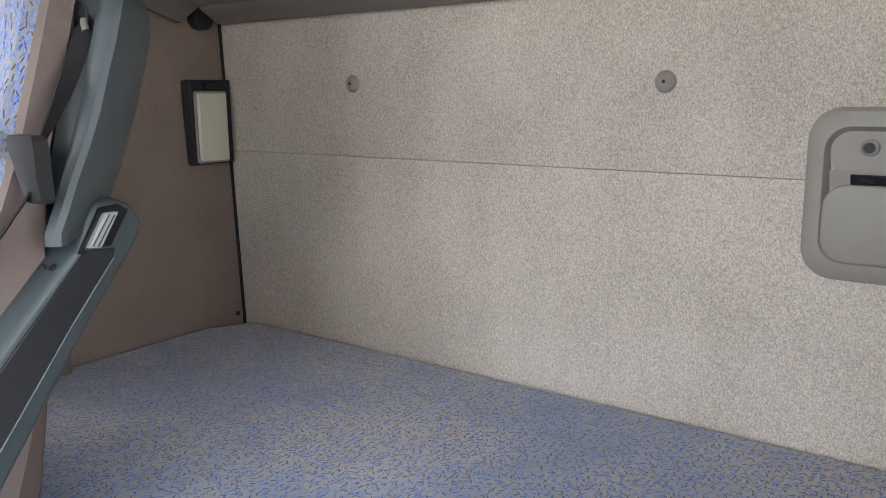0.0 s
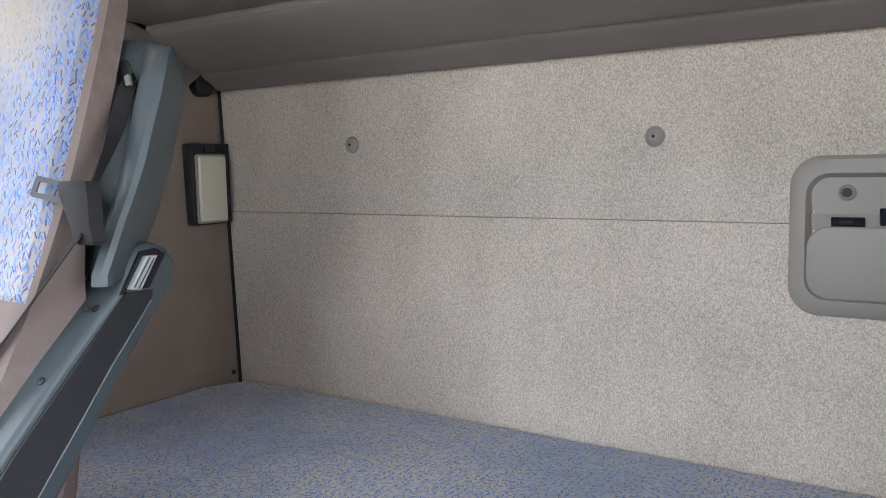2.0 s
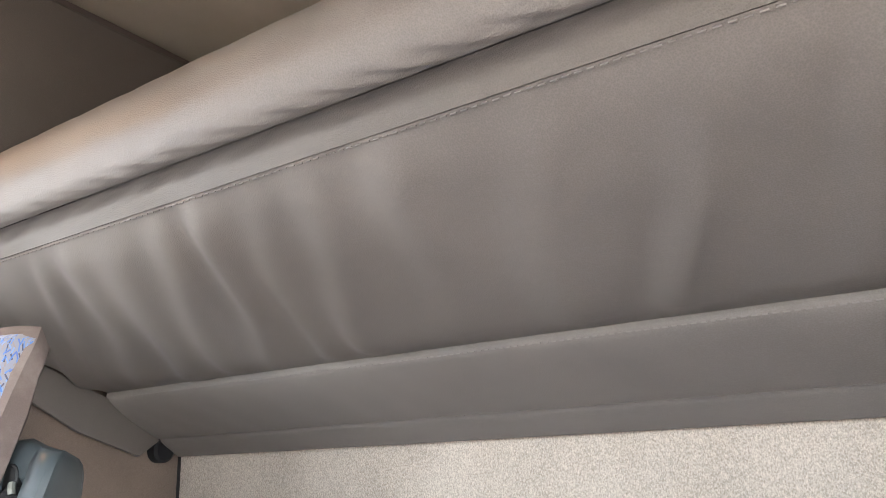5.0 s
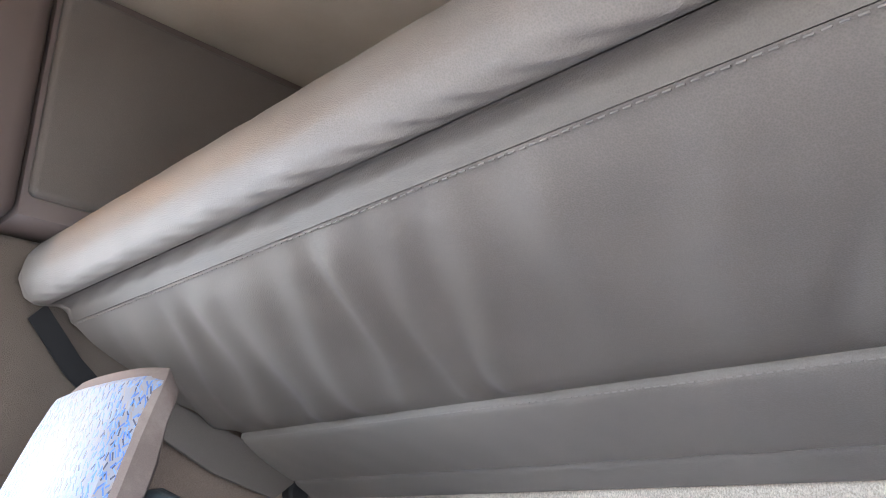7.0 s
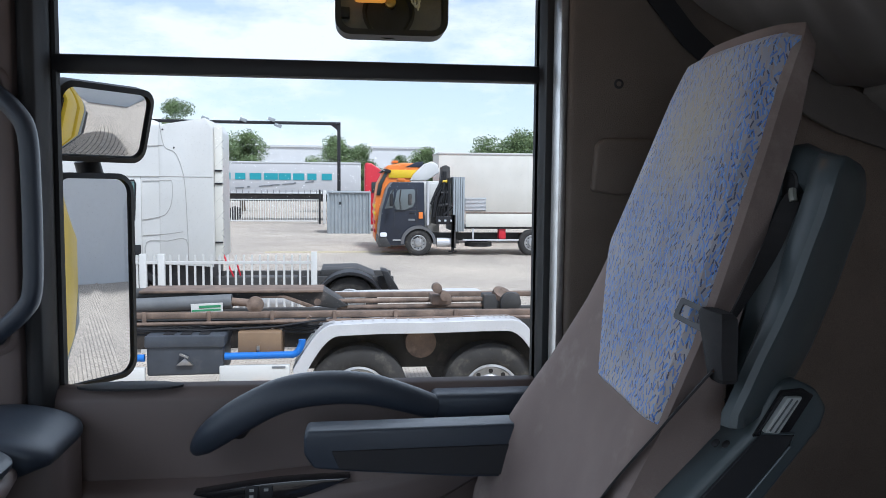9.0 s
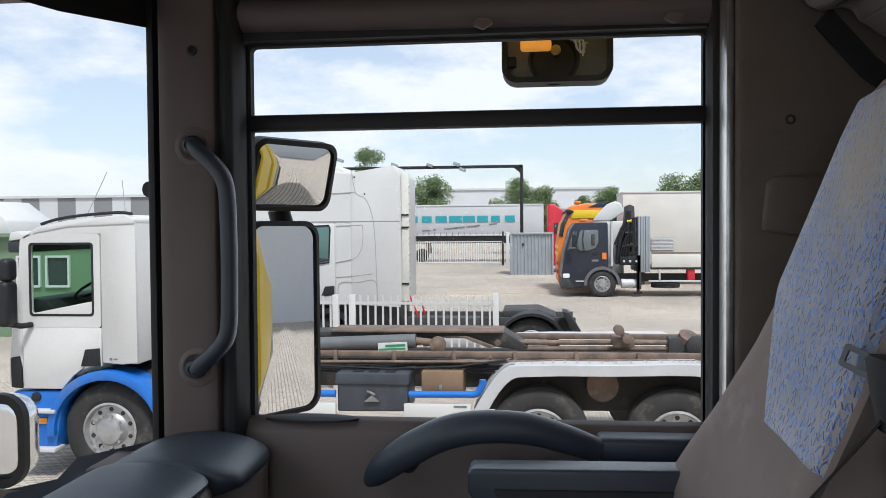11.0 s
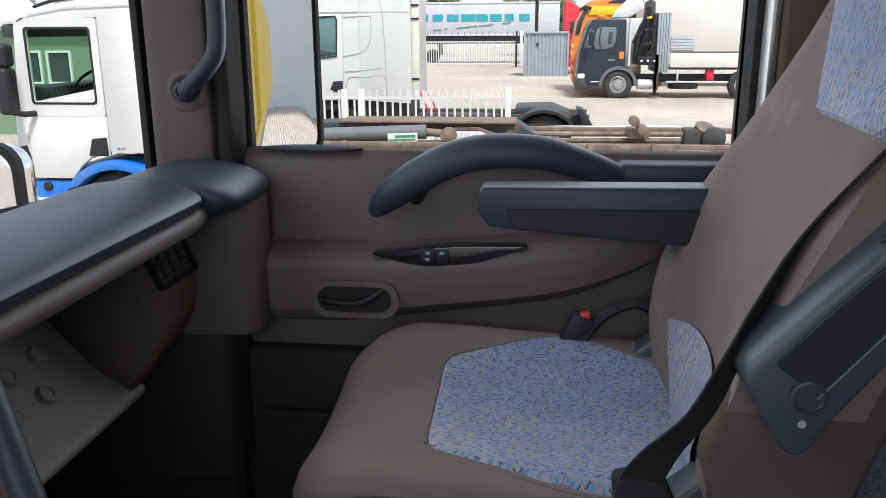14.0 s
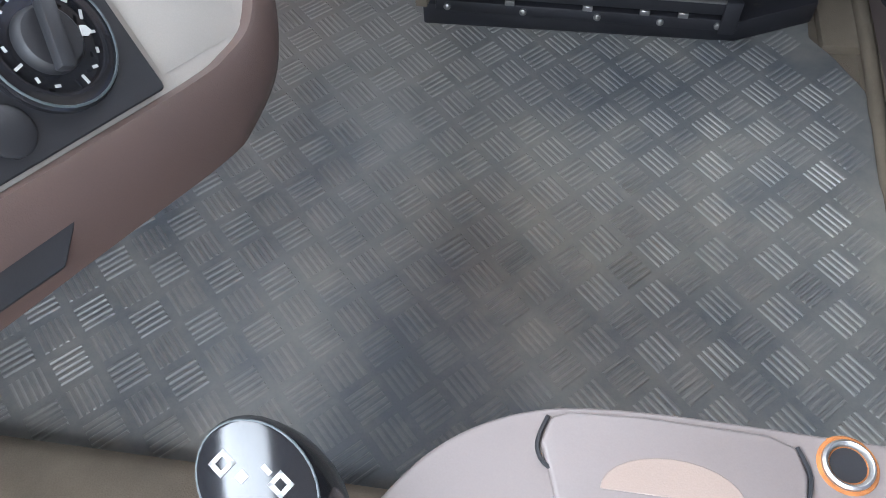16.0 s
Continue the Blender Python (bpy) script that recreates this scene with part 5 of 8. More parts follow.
def fab_edges(z):
    """Sides of the fabric panel on the backrest."""
    _, x, m, h, w = back_at(z)
    lo = m - h * 0.975
    hi = m + h * 0.93
    if z < 1.22:
        hi = min(hi, 1.300 - 0.75 * (1.22 - z))
    return lo, hi


def fab(u, v):
    z = 1.040 + (1.488 - 1.040) * v
    lo, hi = fab_edges(z)
    y = lo + (hi - lo) * u
    if v < 0.2:
        z += (0.2 - v) * 0.02 * (u - 0.5)
    edge = min(u, 1 - u, v * 2, (1 - v) * 2)
    return Vector((back_front(y, z) + 0.020 * abs((y - back_at(z)[2]) / back_at(z)[3]) ** 10 - (0.0075 if edge > 0.001 else -0.004), y, z))


part("back_panel", sheet(fab, 28, 40), "fab_yz", seat, "blue dashed fabric panel")
def fab_low(u, v):
    z = 0.585 + 0.150 * v
    y = 1.215 + (u - 0.5) * (0.18 + 0.20 * v)
    z -= 0.035 * (abs(u - 0.5) * 2) ** 2 * v
    return Vector((back_front(y, z) - 0.005, y, z))
part("back_panel", sheet(fab_low, 12, 8), "fab_yz", seat, "blue dashed fabric panel")
part("side_cloth", prism([(0.335, 0.600), (0.455, 0.600), (0.50, 0.75), (0.535, 0.95), (0.49, 0.96), (0.40, 0.83), (0.318, 0.765), (0.308, 0.69)], "y", 0.975, 1.02, 0.012, 3), "velour_dark", seat, "brown cloth side")

# belt module, belt, folded armrests
HOUSE = [  # z, left x, front edge x, back x, channel
    (1.058, 0.543, 0.497, 0.560, 0.0), (1.072, 0.543, 0.498, 0.588, 0.0), (1.10, 0.547, 0.511, 0.604, 0.004), (1.13, 0.552, 0.524, 0.620, 0.014), (1.165, 0.559, 0.541, 0.634, 0.022), (1.20, 0.567, 0.556, 0.648, 0.025),
    (1.25, 0.577, 0.572, 0.665, 0.024), (1.285, 0.586, 0.584, 0.673, 0.020), (1.300, 0.590, 0.588, 0.676, 0.015), (1.310, 0.593, 0.591, 0.677, 0.004), (1.328, 0.598, 0.596, 0.677, 0.0)]


def house_ring(z, xl, xs, xk, c, shrink=1.0):
    at = lambda y: xl + (xs - xl) * (0.985 - y) / 0.099
    pts = [(xl + 0.014, 1.005), (xl + 0.003, 0.999), (xl - 0.001, 0.990), (at(0.978) - 0.002, 0.978), (at(0.970) + 0.4 * c, 0.970), (at(0.960) + c, 0.960), (at(0.934) + c, 0.934), (at(0.925) + 0.35 * c, 0.925), (at(0.919) - 0.004, 0.919), (xs - 0.005, 0.900), (xs - 0.001, 0.889), (xs + 0.006, 0.885), (xs + 0.014, 0.887), (xk - 0.010, 0.936), (xk - 0.001, 0.946), (xk, 0.962), (xk - 0.016, 1.0)]
    cx, cy = 0.5 * (xs + xk), 0.945
    return [Vector((cx + (x - cx) * shrink, cy + (y - cy) * shrink, z + 0.14 * (y - 0.92) * min(1.0, max(0.0, (z - 1.2) / 0.1)) - 0.26 * max(0.0, x - xs - 0.015) * min(1.0, max(0.0, (z - 1.25) / 0.06)))) for x, y in pts]


house = [house_ring(*r) for r in HOUSE] + [house_ring(1.340, 0.602, 0.600, 0.676, 0.0, 0.95), house_ring(1.346, 0.604, 0.602, 0.674, 0.0, 0.84), house_ring(1.348, 0.605, 0.603, 0.672, 0.0, 0.6)]
bm1 = part("belt_module", loft(house), "greygreen", seat, "grey-green plastic belt housing")
part("belt_mouth", lathe((0.6035, 0.966, 1.311), (-1, -0.1, 0.05), [(0.0175, 0), (0.0175, 0.010), (0.0155, 0.012), (0.014, 0.0105), (0.001, 0.0105)], 24), "rubber", bm1)
part("mouth_guide", tube(curve_pts([(0.591, 0.950, 1.306), (0.589, 0.946, 1.300), (0.589, 0.944, 1.294)], 4), 0.0045, 8), "lightgrey", bm1, "pale grey belt guide")
part("belt", band(curve_pts([(0.596, 0.953, 1.302), (0.584, 0.946, 1.286), (0.558, 0.928, 1.248), (0.524, 0.908, 1.205), (0.494, 0.894, 1.168)], 4), 0.020, (0.45, -0.88, -0.1), (0.62, 0.75, -0.2)), "belt", seat, "black seat belt")
part("belt", band(curve_pts([(0.487, 0.898, 1.125), (0.450, 0.955, 1.040), (0.400, 0.995, 0.950), (0.360, 0.985, 0.880), (0.325, 0.962, 0.815), (0.295, 0.945, 0.763), (0.263, 0.968, 0.705), (0.245, 0.990, 0.65), (0.245, 1.002, 0.60)], 5), 0.046, (0.48, 0.86, -0.08), (0.85, -0.35, -0.40), 0.0024, 2.6), "belt", seat, "black seat belt")
ts = part("belt_tongue", loft([[Vector((0.487 + sx * kx, 0.898 + 0.25 * (z - 1.145) + sy * ky, z)) for sx, sy in ((-1, -0.6), (-0.7, -1), (0.7, -1), (1, -0.6), (1, 0.6), (0.7, 1), (-0.7, 1), (-1, 0.6))] for z, kx, ky in ((1.108, 0.008, 0.014), (1.112, 0.011, 0.018), (1.135, 0.0125, 0.020), (1.158, 0.0125, 0.026), (1.174, 0.012, 0.028), (1.179, 0.009, 0.024))]), "belt", seat, "black plastic belt tongue grip")
t_d, t_w = Vector((-0.020, 0.044, 0.012)).normalized(), Vector((0.35, -0.10, 0.93))
t_w = (t_w - t_d * t_w.dot(t_d)).normalized()
tm = Matrix((t_d, t_w.cross(t_d), t_w)).transposed().to_4x4()
tm.translation = Vector((0.486, 0.918, 1.163))
part("tongue_plate", placed(ring_of(rrect(-0.010, -0.0125, 0.048, 0.0125, 0.004), rrect(0.014, -0.0065, 0.042, 0.0065, 0.002), "y", -0.0012, 0.0012), tm), "dark_steel", ts, "bright steel tongue")
part("belt_anchor", prism([(0.215, 0.66), (0.268, 0.675), (0.290, 0.625), (0.262, 0.560), (0.228, 0.565)], "y", 0.985, 1.012, 0.008, 3), "belt", seat, "black folded belt end")
part("anchor_ring", tube([(0.235 + 0.016 * math.cos(a), 0.995, 0.566 + 0.016 * math.sin(a)) for a in (2 * math.pi * i / 16 for i in range(17))], 0.004, 8), "blacksteel", seat)
part("anchor_bolt", disc((0.246, 1.0, 0.566), (0, -1, 0), 0.008, 0.014, 12), "steel", seat)

ARM = [(0.548, 1.086), (0.562, 1.100), (0.585, 1.101), (0.606, 1.092), (0.620, 1.070), (0.612, 1.048), (0.568, 0.993), (0.525, 0.939), (0.483, 0.880), (0.438, 0.818), (0.405, 0.772), (0.392, 0.745), (0.378, 0.738), (0.366, 0.748), (0.325, 0.815), (0.328, 0.832), (0.386, 0.897), (0.455, 0.971), (0.530, 1.046)]
ia = part("inner_armrest", prism(ARM, "y", 0.908, 0.984, 0.009, 3), "greygreen", seat, "folded-up grey-green armrest")
part("armrest_face", prism([(0.541, 1.045), (0.578, 1.043), (0.572, 1.030), (0.511, 0.958), (0.464, 0.898), (0.418, 0.838), (0.392, 0.806), (0.352, 0.838), (0.392, 0.888), (0.462, 0.962)], "y", 0.9042, 0.909, 0.001, 1), "black", ia)
part("button_well", prism([(0.532, 1.042), (0.562, 1.092), (0.586, 1.094), (0.600, 1.086), (0.574, 1.046)], "y", 0.9055, 0.910, 0.001, 1), "gloss_black", ia)
rb2 = part("release_button", prism([(0.541, 1.048), (0.566, 1.086), (0.584, 1.086), (0.558, 1.046)], "y", 0.899, 0.910, 0.002, 2), "clip_grey", ia, "ribbed light grey release button")
for k in (0.0, 0.006):
    part("button_rib", tube([(0.547 + k, 0.8985, 1.050 - k * 0.3), (0.571 + k, 0.8985, 1.0845 - k * 0.3)], 0.0009, 6), "greygreen_dark", rb2)
part("inset_edge", tube([(0.541, 0.9045, 1.0465), (0.578, 0.9045, 1.0445), (0.574, 0.9045, 1.0305), (0.512, 0.9045, 0.957), (0.465, 0.9045, 0.897), (0.392, 0.9045, 0.8045)], 0.0016, 6), "greygreen", ia)
part("pivot_cap", lathe((0.384, 0.909, 0.806), (0, -1, 0), [(0.017, 0), (0.017, 0.0055), (0.014, 0.0065), (0.013, 0.0052), (0.001, 0.0052)], 24), "greygreen_dark", ia)
part("armrest_dot", disc((0.381, 0.906, 0.778), (0, -1, 0), 0.004, 0.0015, 12), "white_mark", ia)
for x, z in ((0.512, 1.016), (0.500, 1.018), (0.440, 0.945)):
    part("armrest_screw", lathe((x, 0.925, z + 0.012), (-0.7, -0.2, 0.7), [(0.005, 0), (0.005, 0.0015), (0.002, 0.003)], 10), "black", ia)
oa = part("outer_armrest", prism([(0.030, 0.892), (0.036, 0.902), (0.43, 0.906), (0.43, 0.812), (0.30, 0.815), (0.10, 0.832), (0.046, 0.838), (0.030, 0.862)], "y", 1.425, 1.485, 0.007, 3), "dashpad", seat, "black folded-down armrest")
part("armrest_inset", prism([(0.075, 0.868), (0.43, 0.872), (0.43, 0.818), (0.30, 0.821), (0.105, 0.836), (0.088, 0.838)], "y", 1.421, 1.426, 0.001, 1), "black", oa)
part("buckle", box((0.175, 1.495, 0.60), (0.215, 1.52, 0.668), 0.004, 2, Matrix.Rotation(radians(25), 4, "Y")), "black", seat)
part("buckle_button", box((0.186, 1.497, 0.656), (0.220, 1.516, 0.668), 0.003, 2, Matrix.Rotation(radians(-20), 4, "Y")), "red", seat, "red release button")
part("buckle_stalk", tube(curve_pts([(0.20, 1.50, 0.61), (0.24, 1.515, 0.66), (0.30, 1.52, 0.685), (0.36, 1.52, 0.65)], 5), 0.010, 8), "black", seat)


# ---- centre of the dashboard ----
cn = thing("dash_centre", (-0.25, 0.55, 0.4), "beige centre dash panel with a socket, slot and heater dial", "dash panel")
UU, VV = Vector((-0.6097, 0, 0.7926)), Vector((0, 0.9985, 0.054)).normalized()
EA, EB = (UU * 0.9 + VV * 0.436).normalized(), None
NN = Vector((0.792, -0.033, 0.609)).normalized()
EA = (EA - NN * EA.dot(NN)).normalized()
EB = NN.cross(EA).normalized()
if EB.y > 0:
    EB = -EB
CM = Matrix((EA, EB, NN)).transposed().to_4x4()
CM.translation = Vector((-0.215, 0.456, 0.569))
CP = lambda bm: placed(bm, CM)


flat2 = lambda ctrl: [(p.x, p.y) for p in curve_pts([(a, b, 0) for a, b in ctrl], 5)]
IN_L = flat2([(0.46, -0.172), (0.32, -0.176), (0.254, -0.175), (0.181, -0.161), (0.114, -0.149), (0.075, -0.138), (0.040, -0.121), (0.013, -0.092), (0.003, -0.058), (-0.001, -0.02), (-0.001, 0.10), (-0.001, 0.30)])
OUT_L = flat2([(0.46, -0.208), (0.32, -0.208), (0.254, -0.203), (0.181, -0.192), (0.11, -0.187), (0.06, -0.176), (0.01, -0.151), (-0.03, -0.116), (-0.055, -0.062), (-0.063, -0.02), (-0.063, 0.10), (-0.064, 0.30)])
blend = lambda k, n: [Vector((p[0] + (q[0] - p[0]) * k, p[1] + (q[1] - p[1]) * k, n)) for p, q in zip(IN_L, OUT_L)]
part("shell", CP(loft([blend(0.75, -0.25), blend(0.92, -0.08), blend(1.0, -0.030), blend(0.97, -0.015), blend(0.80, -0.005), blend(0.45, 0.004), blend(0.15, 0.0075), blend(0.05, 0.007), blend(0.0, 0.001), blend(-0.02, -0.010)], cap=False, closed=False)), "shell", cn, "taupe rounded shell edge")
part("shell_slot", CP(prism([(-0.034, 0.110), (-0.053, 0.134), (-0.049, 0.30), (-0.028, 0.30)], "z", -0.020, 0.0015, 0.001, 1)), "black", cn)
part("face", CP(prism(IN_L + [(0.46, 0.30)], "z", -0.012, -0.002)), "beige", cn, "worn beige face panel")
part("face_swell", CP(sheet(lambda u, v: Vector((0.010 + 0.09 * u, -0.095 + 0.090 * v, -0.0015 + 0.004 * (math.sin(math.pi * u) * math.sin(math.pi * v)) ** 0.7)), 16, 16)), "beige", cn)
part("hollow_lip", CP(sheet(lambda u, v: Vector((0.158 + 0.056 * u, -0.108 + 0.35 * v, -0.0012 + 0.010 * math.sin(math.pi * u) ** 1.5 * min(1.0, 6 * v) * (1 - 0.5 * u))), 14, 20)), "beige", cn)
part("edge_trim", CP(tube(curve_pts([(0.122, -0.163, 0.006), (0.181, -0.176, 0.008), (0.254, -0.190, 0.008), (0.32, -0.192, 0.008), (0.46, -0.190, 0.008)], 5), [0.0125] + [0.0155] * 20, 14)), "dashpad", cn, "black padded edge trim")
part("trim_tip", CP(tube([(0.108, -0.168, 0.004), (0.122, -0.1635, 0.006)], [0.004, 0.012], 10)), "white_mark", cn, "worn white tip")
dp = part("dial_panel", CP(prism(rrect(0.002, 0.002, 0.105, 0.30, 0.004), "z", -0.001, 0.003, 0.001, 1)), "black", cn, "black heater control panel")
part("panel_edge", CP(box((0.1045, 0.0, -0.001), (0.108, 0.30, 0.004), 0.001, 1)), "beige", cn)
dc = Matrix.Translation((0.058, 0.058, 0.003))
part("dial_ring", CP(placed(lathe((0, 0, 0), (0, 0, 1), [(0.044, 0), (0.044, 0.004), (0.041, 0.006), (0.033, 0.0055), (0.032, 0.002), (0.001, 0.002)], 40), dc)), "gloss_black", dp)
part("dial_knob", CP(placed(join(lathe((0, 0, 0), (0, 0, 1), [(0.021, 0.002), (0.020, 0.008), (0.018, 0.010), (0.001, 0.010)], 32), box((-0.0055, -0.0215, 0.007), (0.0055, 0.0215, 0.018), 0.003, 2, Matrix.Rotation(radians(70), 4, "Z"), (0, 0, 0.015))), dc)), "black", dp)
part("dial_pointer", CP(placed(prism([(-0.0032, -0.006), (0.0032, -0.006), (0.0032, -0.002), (0.0, 0.001), (-0.0032, -0.002)], "z", 0.0180, 0.0187), dc @ Matrix.Rotation(radians(158), 4, "Z") @ Matrix.Translation((0, 0.019, 0)))), "white_mark", dp)
part("dial_rim", CP(placed(tube([(0.0415 * math.cos(a), 0.0415 * math.sin(a), 0.0062) for a in (2 * math.pi * k / 40 for k in range(41))], 0.0009, 6, cap=False), dc)), "greygreen", dp)
for i in range(15):
    a = radians(-172 + 23 * i)
    wide = 0.0018 if i % 4 else 0.0030
    part("dial_mark", CP(placed(box((-wide, -0.0009, 0.0056), (wide, 0.0009, 0.0062)), dc @ Matrix.Translation((0.0290 * math.cos(a), 0.0290 * math.sin(a), 0)) @ Matrix.Rotation(a + 0.9 * (i % 3), 4, "Z"))), "white_mark", dp, smooth=False)
part("push_button", CP(lathe((0.024, 0.112, 0.002), (0, 0, 1), [(0.0155, 0), (0.0155, 0.0025), (0.014, 0.0035), (0.001, 0.0035)], 24)), "black", dp)
part("storage_slot", CP(join(ring_of(rrect(0.112, -0.108, 0.156, 0.30, 0.008), rrect(0.116, -0.104, 0.152, 0.30, 0.006), "z", -0.004, 0.002), prism(rrect(0.115, -0.105, 0.153, 0.30, 0.007), "z", -0.0015, -0.0004))), "black", cn, "black storage slot")
skm = Matrix.Translation((0.257, -0.103, -0.002))
so = part("power_socket", CP(placed(lathe((0, 0, 0), (0, 0, 1), [(0.044, 0), (0.043, 0.003), (0.036, 0.005), (0.035, 0.001), (0.001, 0.001)], 36), skm)), "beige", cn, "round power socket with a black cap")
part("socket_cap", CP(placed(lathe((0, 0, 0), (0, 0, 1), [(0.033, 0.001), (0.033, 0.009), (0.030, 0.012), (0.001, 0.0125)], 32), skm)), "black", so)
tx = CM @ skm @ Matrix.Translation((0, 0, 0.0130)) @ Matrix.Rotation(radians(-90 - 22), 4, "Z")
letters("24V", 0.024, tx @ Matrix.Translation((0, 0.008, 0)), "white_mark", "cap_print", so)
letters("15A", 0.016, tx @ Matrix.Translation((0.003, -0.014, 0)), "white_mark", "cap_print", so)
part("oval_recess", CP(prism(rrect(0.235, -0.03, 0.28, 0.14, 0.018), "z", -0.003, -0.0012)), "panel", cn)

# gear lever and side console
gl2 = thing("gear_lever", (-0.06, 0.24, 0.05), "black gear lever knob with a printed shift plate", "gear lever")
part("stem", tube([(-0.065, 0.27, 0.055), (-0.074, 0.225, 0.535)], 0.011, 12), "blacksteel", gl2)
km = Matrix.Translation((-0.079, 0.211, 0.556)) @ Matrix.Scale(0.82, 4) @ Matrix.Rotation(radians(-35), 4, "Z") @ Matrix.Rotation(radians(12), 4, "X")
kb = part("knob", placed(loft([[Vector((r * 0.052 * math.cos(a) * (1.0), r * 0.036 * math.sin(a), h)) for a in (2 * math.pi * k / 28 for k in range(28))] for r, h in ((0.45, -0.055), (0.75, -0.045), (0.95, -0.02), (1.0, 0.0), (0.97, 0.018), (0.86, 0.028))]), km), "gloss_black", gl2)
part("shift_plate", placed(loft([[Vector((r * 0.043 * math.cos(a), r * 0.030 * math.sin(a), h)) for a in (2 * math.pi * k / 28 for k in range(28))] for r, h in ((1.0, 0.027), (1.0, 0.0295), (0.96, 0.030))]), km), "gloss_black", kb)
part("plate_ring", placed(tube([(0.0435 * math.cos(a), 0.0305 * math.sin(a), 0.0285) for a in (2 * math.pi * k / 32 for k in range(33))], 0.0010, 6, cap=False), km), "greygreen", kb)
for x0, y0, x1, y1 in ((-0.030, -0.012, -0.018, -0.009), (-0.030, -0.012, -0.027, 0.0), (-0.030, -0.003, -0.018, 0.0), (-0.021, -0.012, -0.018, 0.0), (-0.012, -0.006, -0.006, 0.0), (0.006, 0.004, 0.018, 0.007), (0.006, 0.012, 0.018, 0.015), (0.006, 0.004, 0.009, 0.015), (0.015, 0.004, 0.018, 0.015), (-0.004, 0.008, 0.003, 0.011), (0.004, -0.016, 0.016, -0.013), (0.013, -0.013, 0.016, -0.004)):
    part("plate_mark", placed(box((x0, y0, 0.0299), (x1, y1, 0.0306)), km), "white_mark", kb, smooth=False)

sc = thing("side_console", (0.14, 0.22, 0.05), "pinkish-beige side console with a lidded tray and a metal ring", "console")
so_l = curve_pts([(-0.045, 0.215, 0), (-0.030, 0.240, 0), (-0.010, 0.264, 0), (0.018, 0.284, 0), (0.056, 0.298, 0), (0.11, 0.303, 0), (0.20, 0.302, 0), (0.34, 0.298, 0)], 5)
sc_line = [(p.x, p.y) for p in so_l] + [(0.34, 0.13), (-0.045, 0.13)]
part("body", prism(sc_line, "z", 0.30, 0.497, 0.012, 4), "pink", sc)
part("lower_body", prism([(-0.02, 0.14), (-0.02, 0.22), (0.05, 0.285), (0.32, 0.275), (0.32, 0.14)], "z", 0.06, 0.302), "greygreen_dark", sc)
part("tray_lid", prism([(0.070, 0.215), (0.058, 0.256), (0.051, 0.275), (0.056, 0.291), (0.066, 0.2955), (0.11, 0.298), (0.180, 0.2965), (0.196, 0.291), (0.201, 0.275), (0.194, 0.215)], "z", 0.494, 0.5005, 0.003, 3), "pink", sc)
part("lid_groove", tube(curve_pts([(0.068, 0.257, 0.4985), (0.054, 0.263, 0.4985), (0.0495, 0.275, 0.4985), (0.0545, 0.2915, 0.4985)], 4), 0.0014, 6), "black", sc)
part("lid_groove", tube(curve_pts([(0.1965, 0.2915, 0.4985), (0.2025, 0.275, 0.4985), (0.199, 0.255, 0.4985), (0.195, 0.216, 0.4985)], 4), 0.0014, 6), "black", sc)
part("finger_recess", prism([(0.126 + 0.040 * math.cos(math.pi * i / 14), 0.252 + 0.022 * math.sin(math.pi * i / 14)) for i in range(15)], "z", 0.4995, 0.5012, 0.0004, 1), "brown_light", sc)
part("ring", lathe((0.224, 0.285, 0.4965), (0, 0, 1), [(0.0150, 0), (0.0147, 0.003), (0.0132, 0.0045), (0.0115, 0.003), (0.011, 0.0005), (0.001, 0.0005)], 32), "steel", sc, "rust-edged metal ring")
part("ring_hole", disc((0.224, 0.285, 0.4972), (0, 0, 1), 0.0102, 0.0005, 24), "black", sc)
part("rust_edge", lathe((0.224, 0.285, 0.4963), (0, 0, 1), [(0.0180, 0), (0.0168, 0.0012), (0.0148, 0.0012)], 32), surf("rust", (0.36, 0.13, 0.03), (0.2, 0.07, 0.02), rough=0.9, scale=60, bump=0.2), sc)

M["dusty_tab"] = surf("dusty_tab", (0.20, 0.165, 0.13), (0.12, 0.10, 0.08), rough=0.8, scale=60, grain=400, bump=0.1)
# bunk foot fittings
ft = thing("folding_strut", (0.60, 1.1, 0.05), "black tube strut at the foot of the bunk box", "strut")
part("tube", tube([(0.553, 1.154, 0.247), (0.552, 1.039, 0.195), (0.549, 0.852, 0.115)], 0.014, 14), "blacksteel", ft)
part("end_cap", lathe((0.5535, 1.159, 0.250), (-0.03, 1, 0.5), [(0.0145, 0), (0.012, 0.006), (0.002, 0.009)], 14), "black", ft)
pg = thing("cable_plug", (0.58, 1.24, 0.08), "round dark multi-pin plug at the foot of the bunk box", "plug")
part("shell", lathe((0.570, 1.199, 0.127), (-0.75, -0.55, 0.3), [(0.036, 0), (0.038, 0.02), (0.034, 0.045), (0.028, 0.048), (0.027, 0.036), (0.001, 0.036)], 28), "black", pg)
for i in range(7):
    a = 2 * math.pi * i / 7
    q = Vector((-0.75, -0.55, 0.3)).normalized()
    s = q.cross(Vector((0, 0, 1))).normalized()
    u = s.cross(q)
    part("pin", disc(Vector((0.570, 1.199, 0.127)) + q * 0.036 + s * 0.017 * math.cos(a) + u * 0.017 * math.sin(a), q, 0.004, 0.009, 8), "steel", pg)
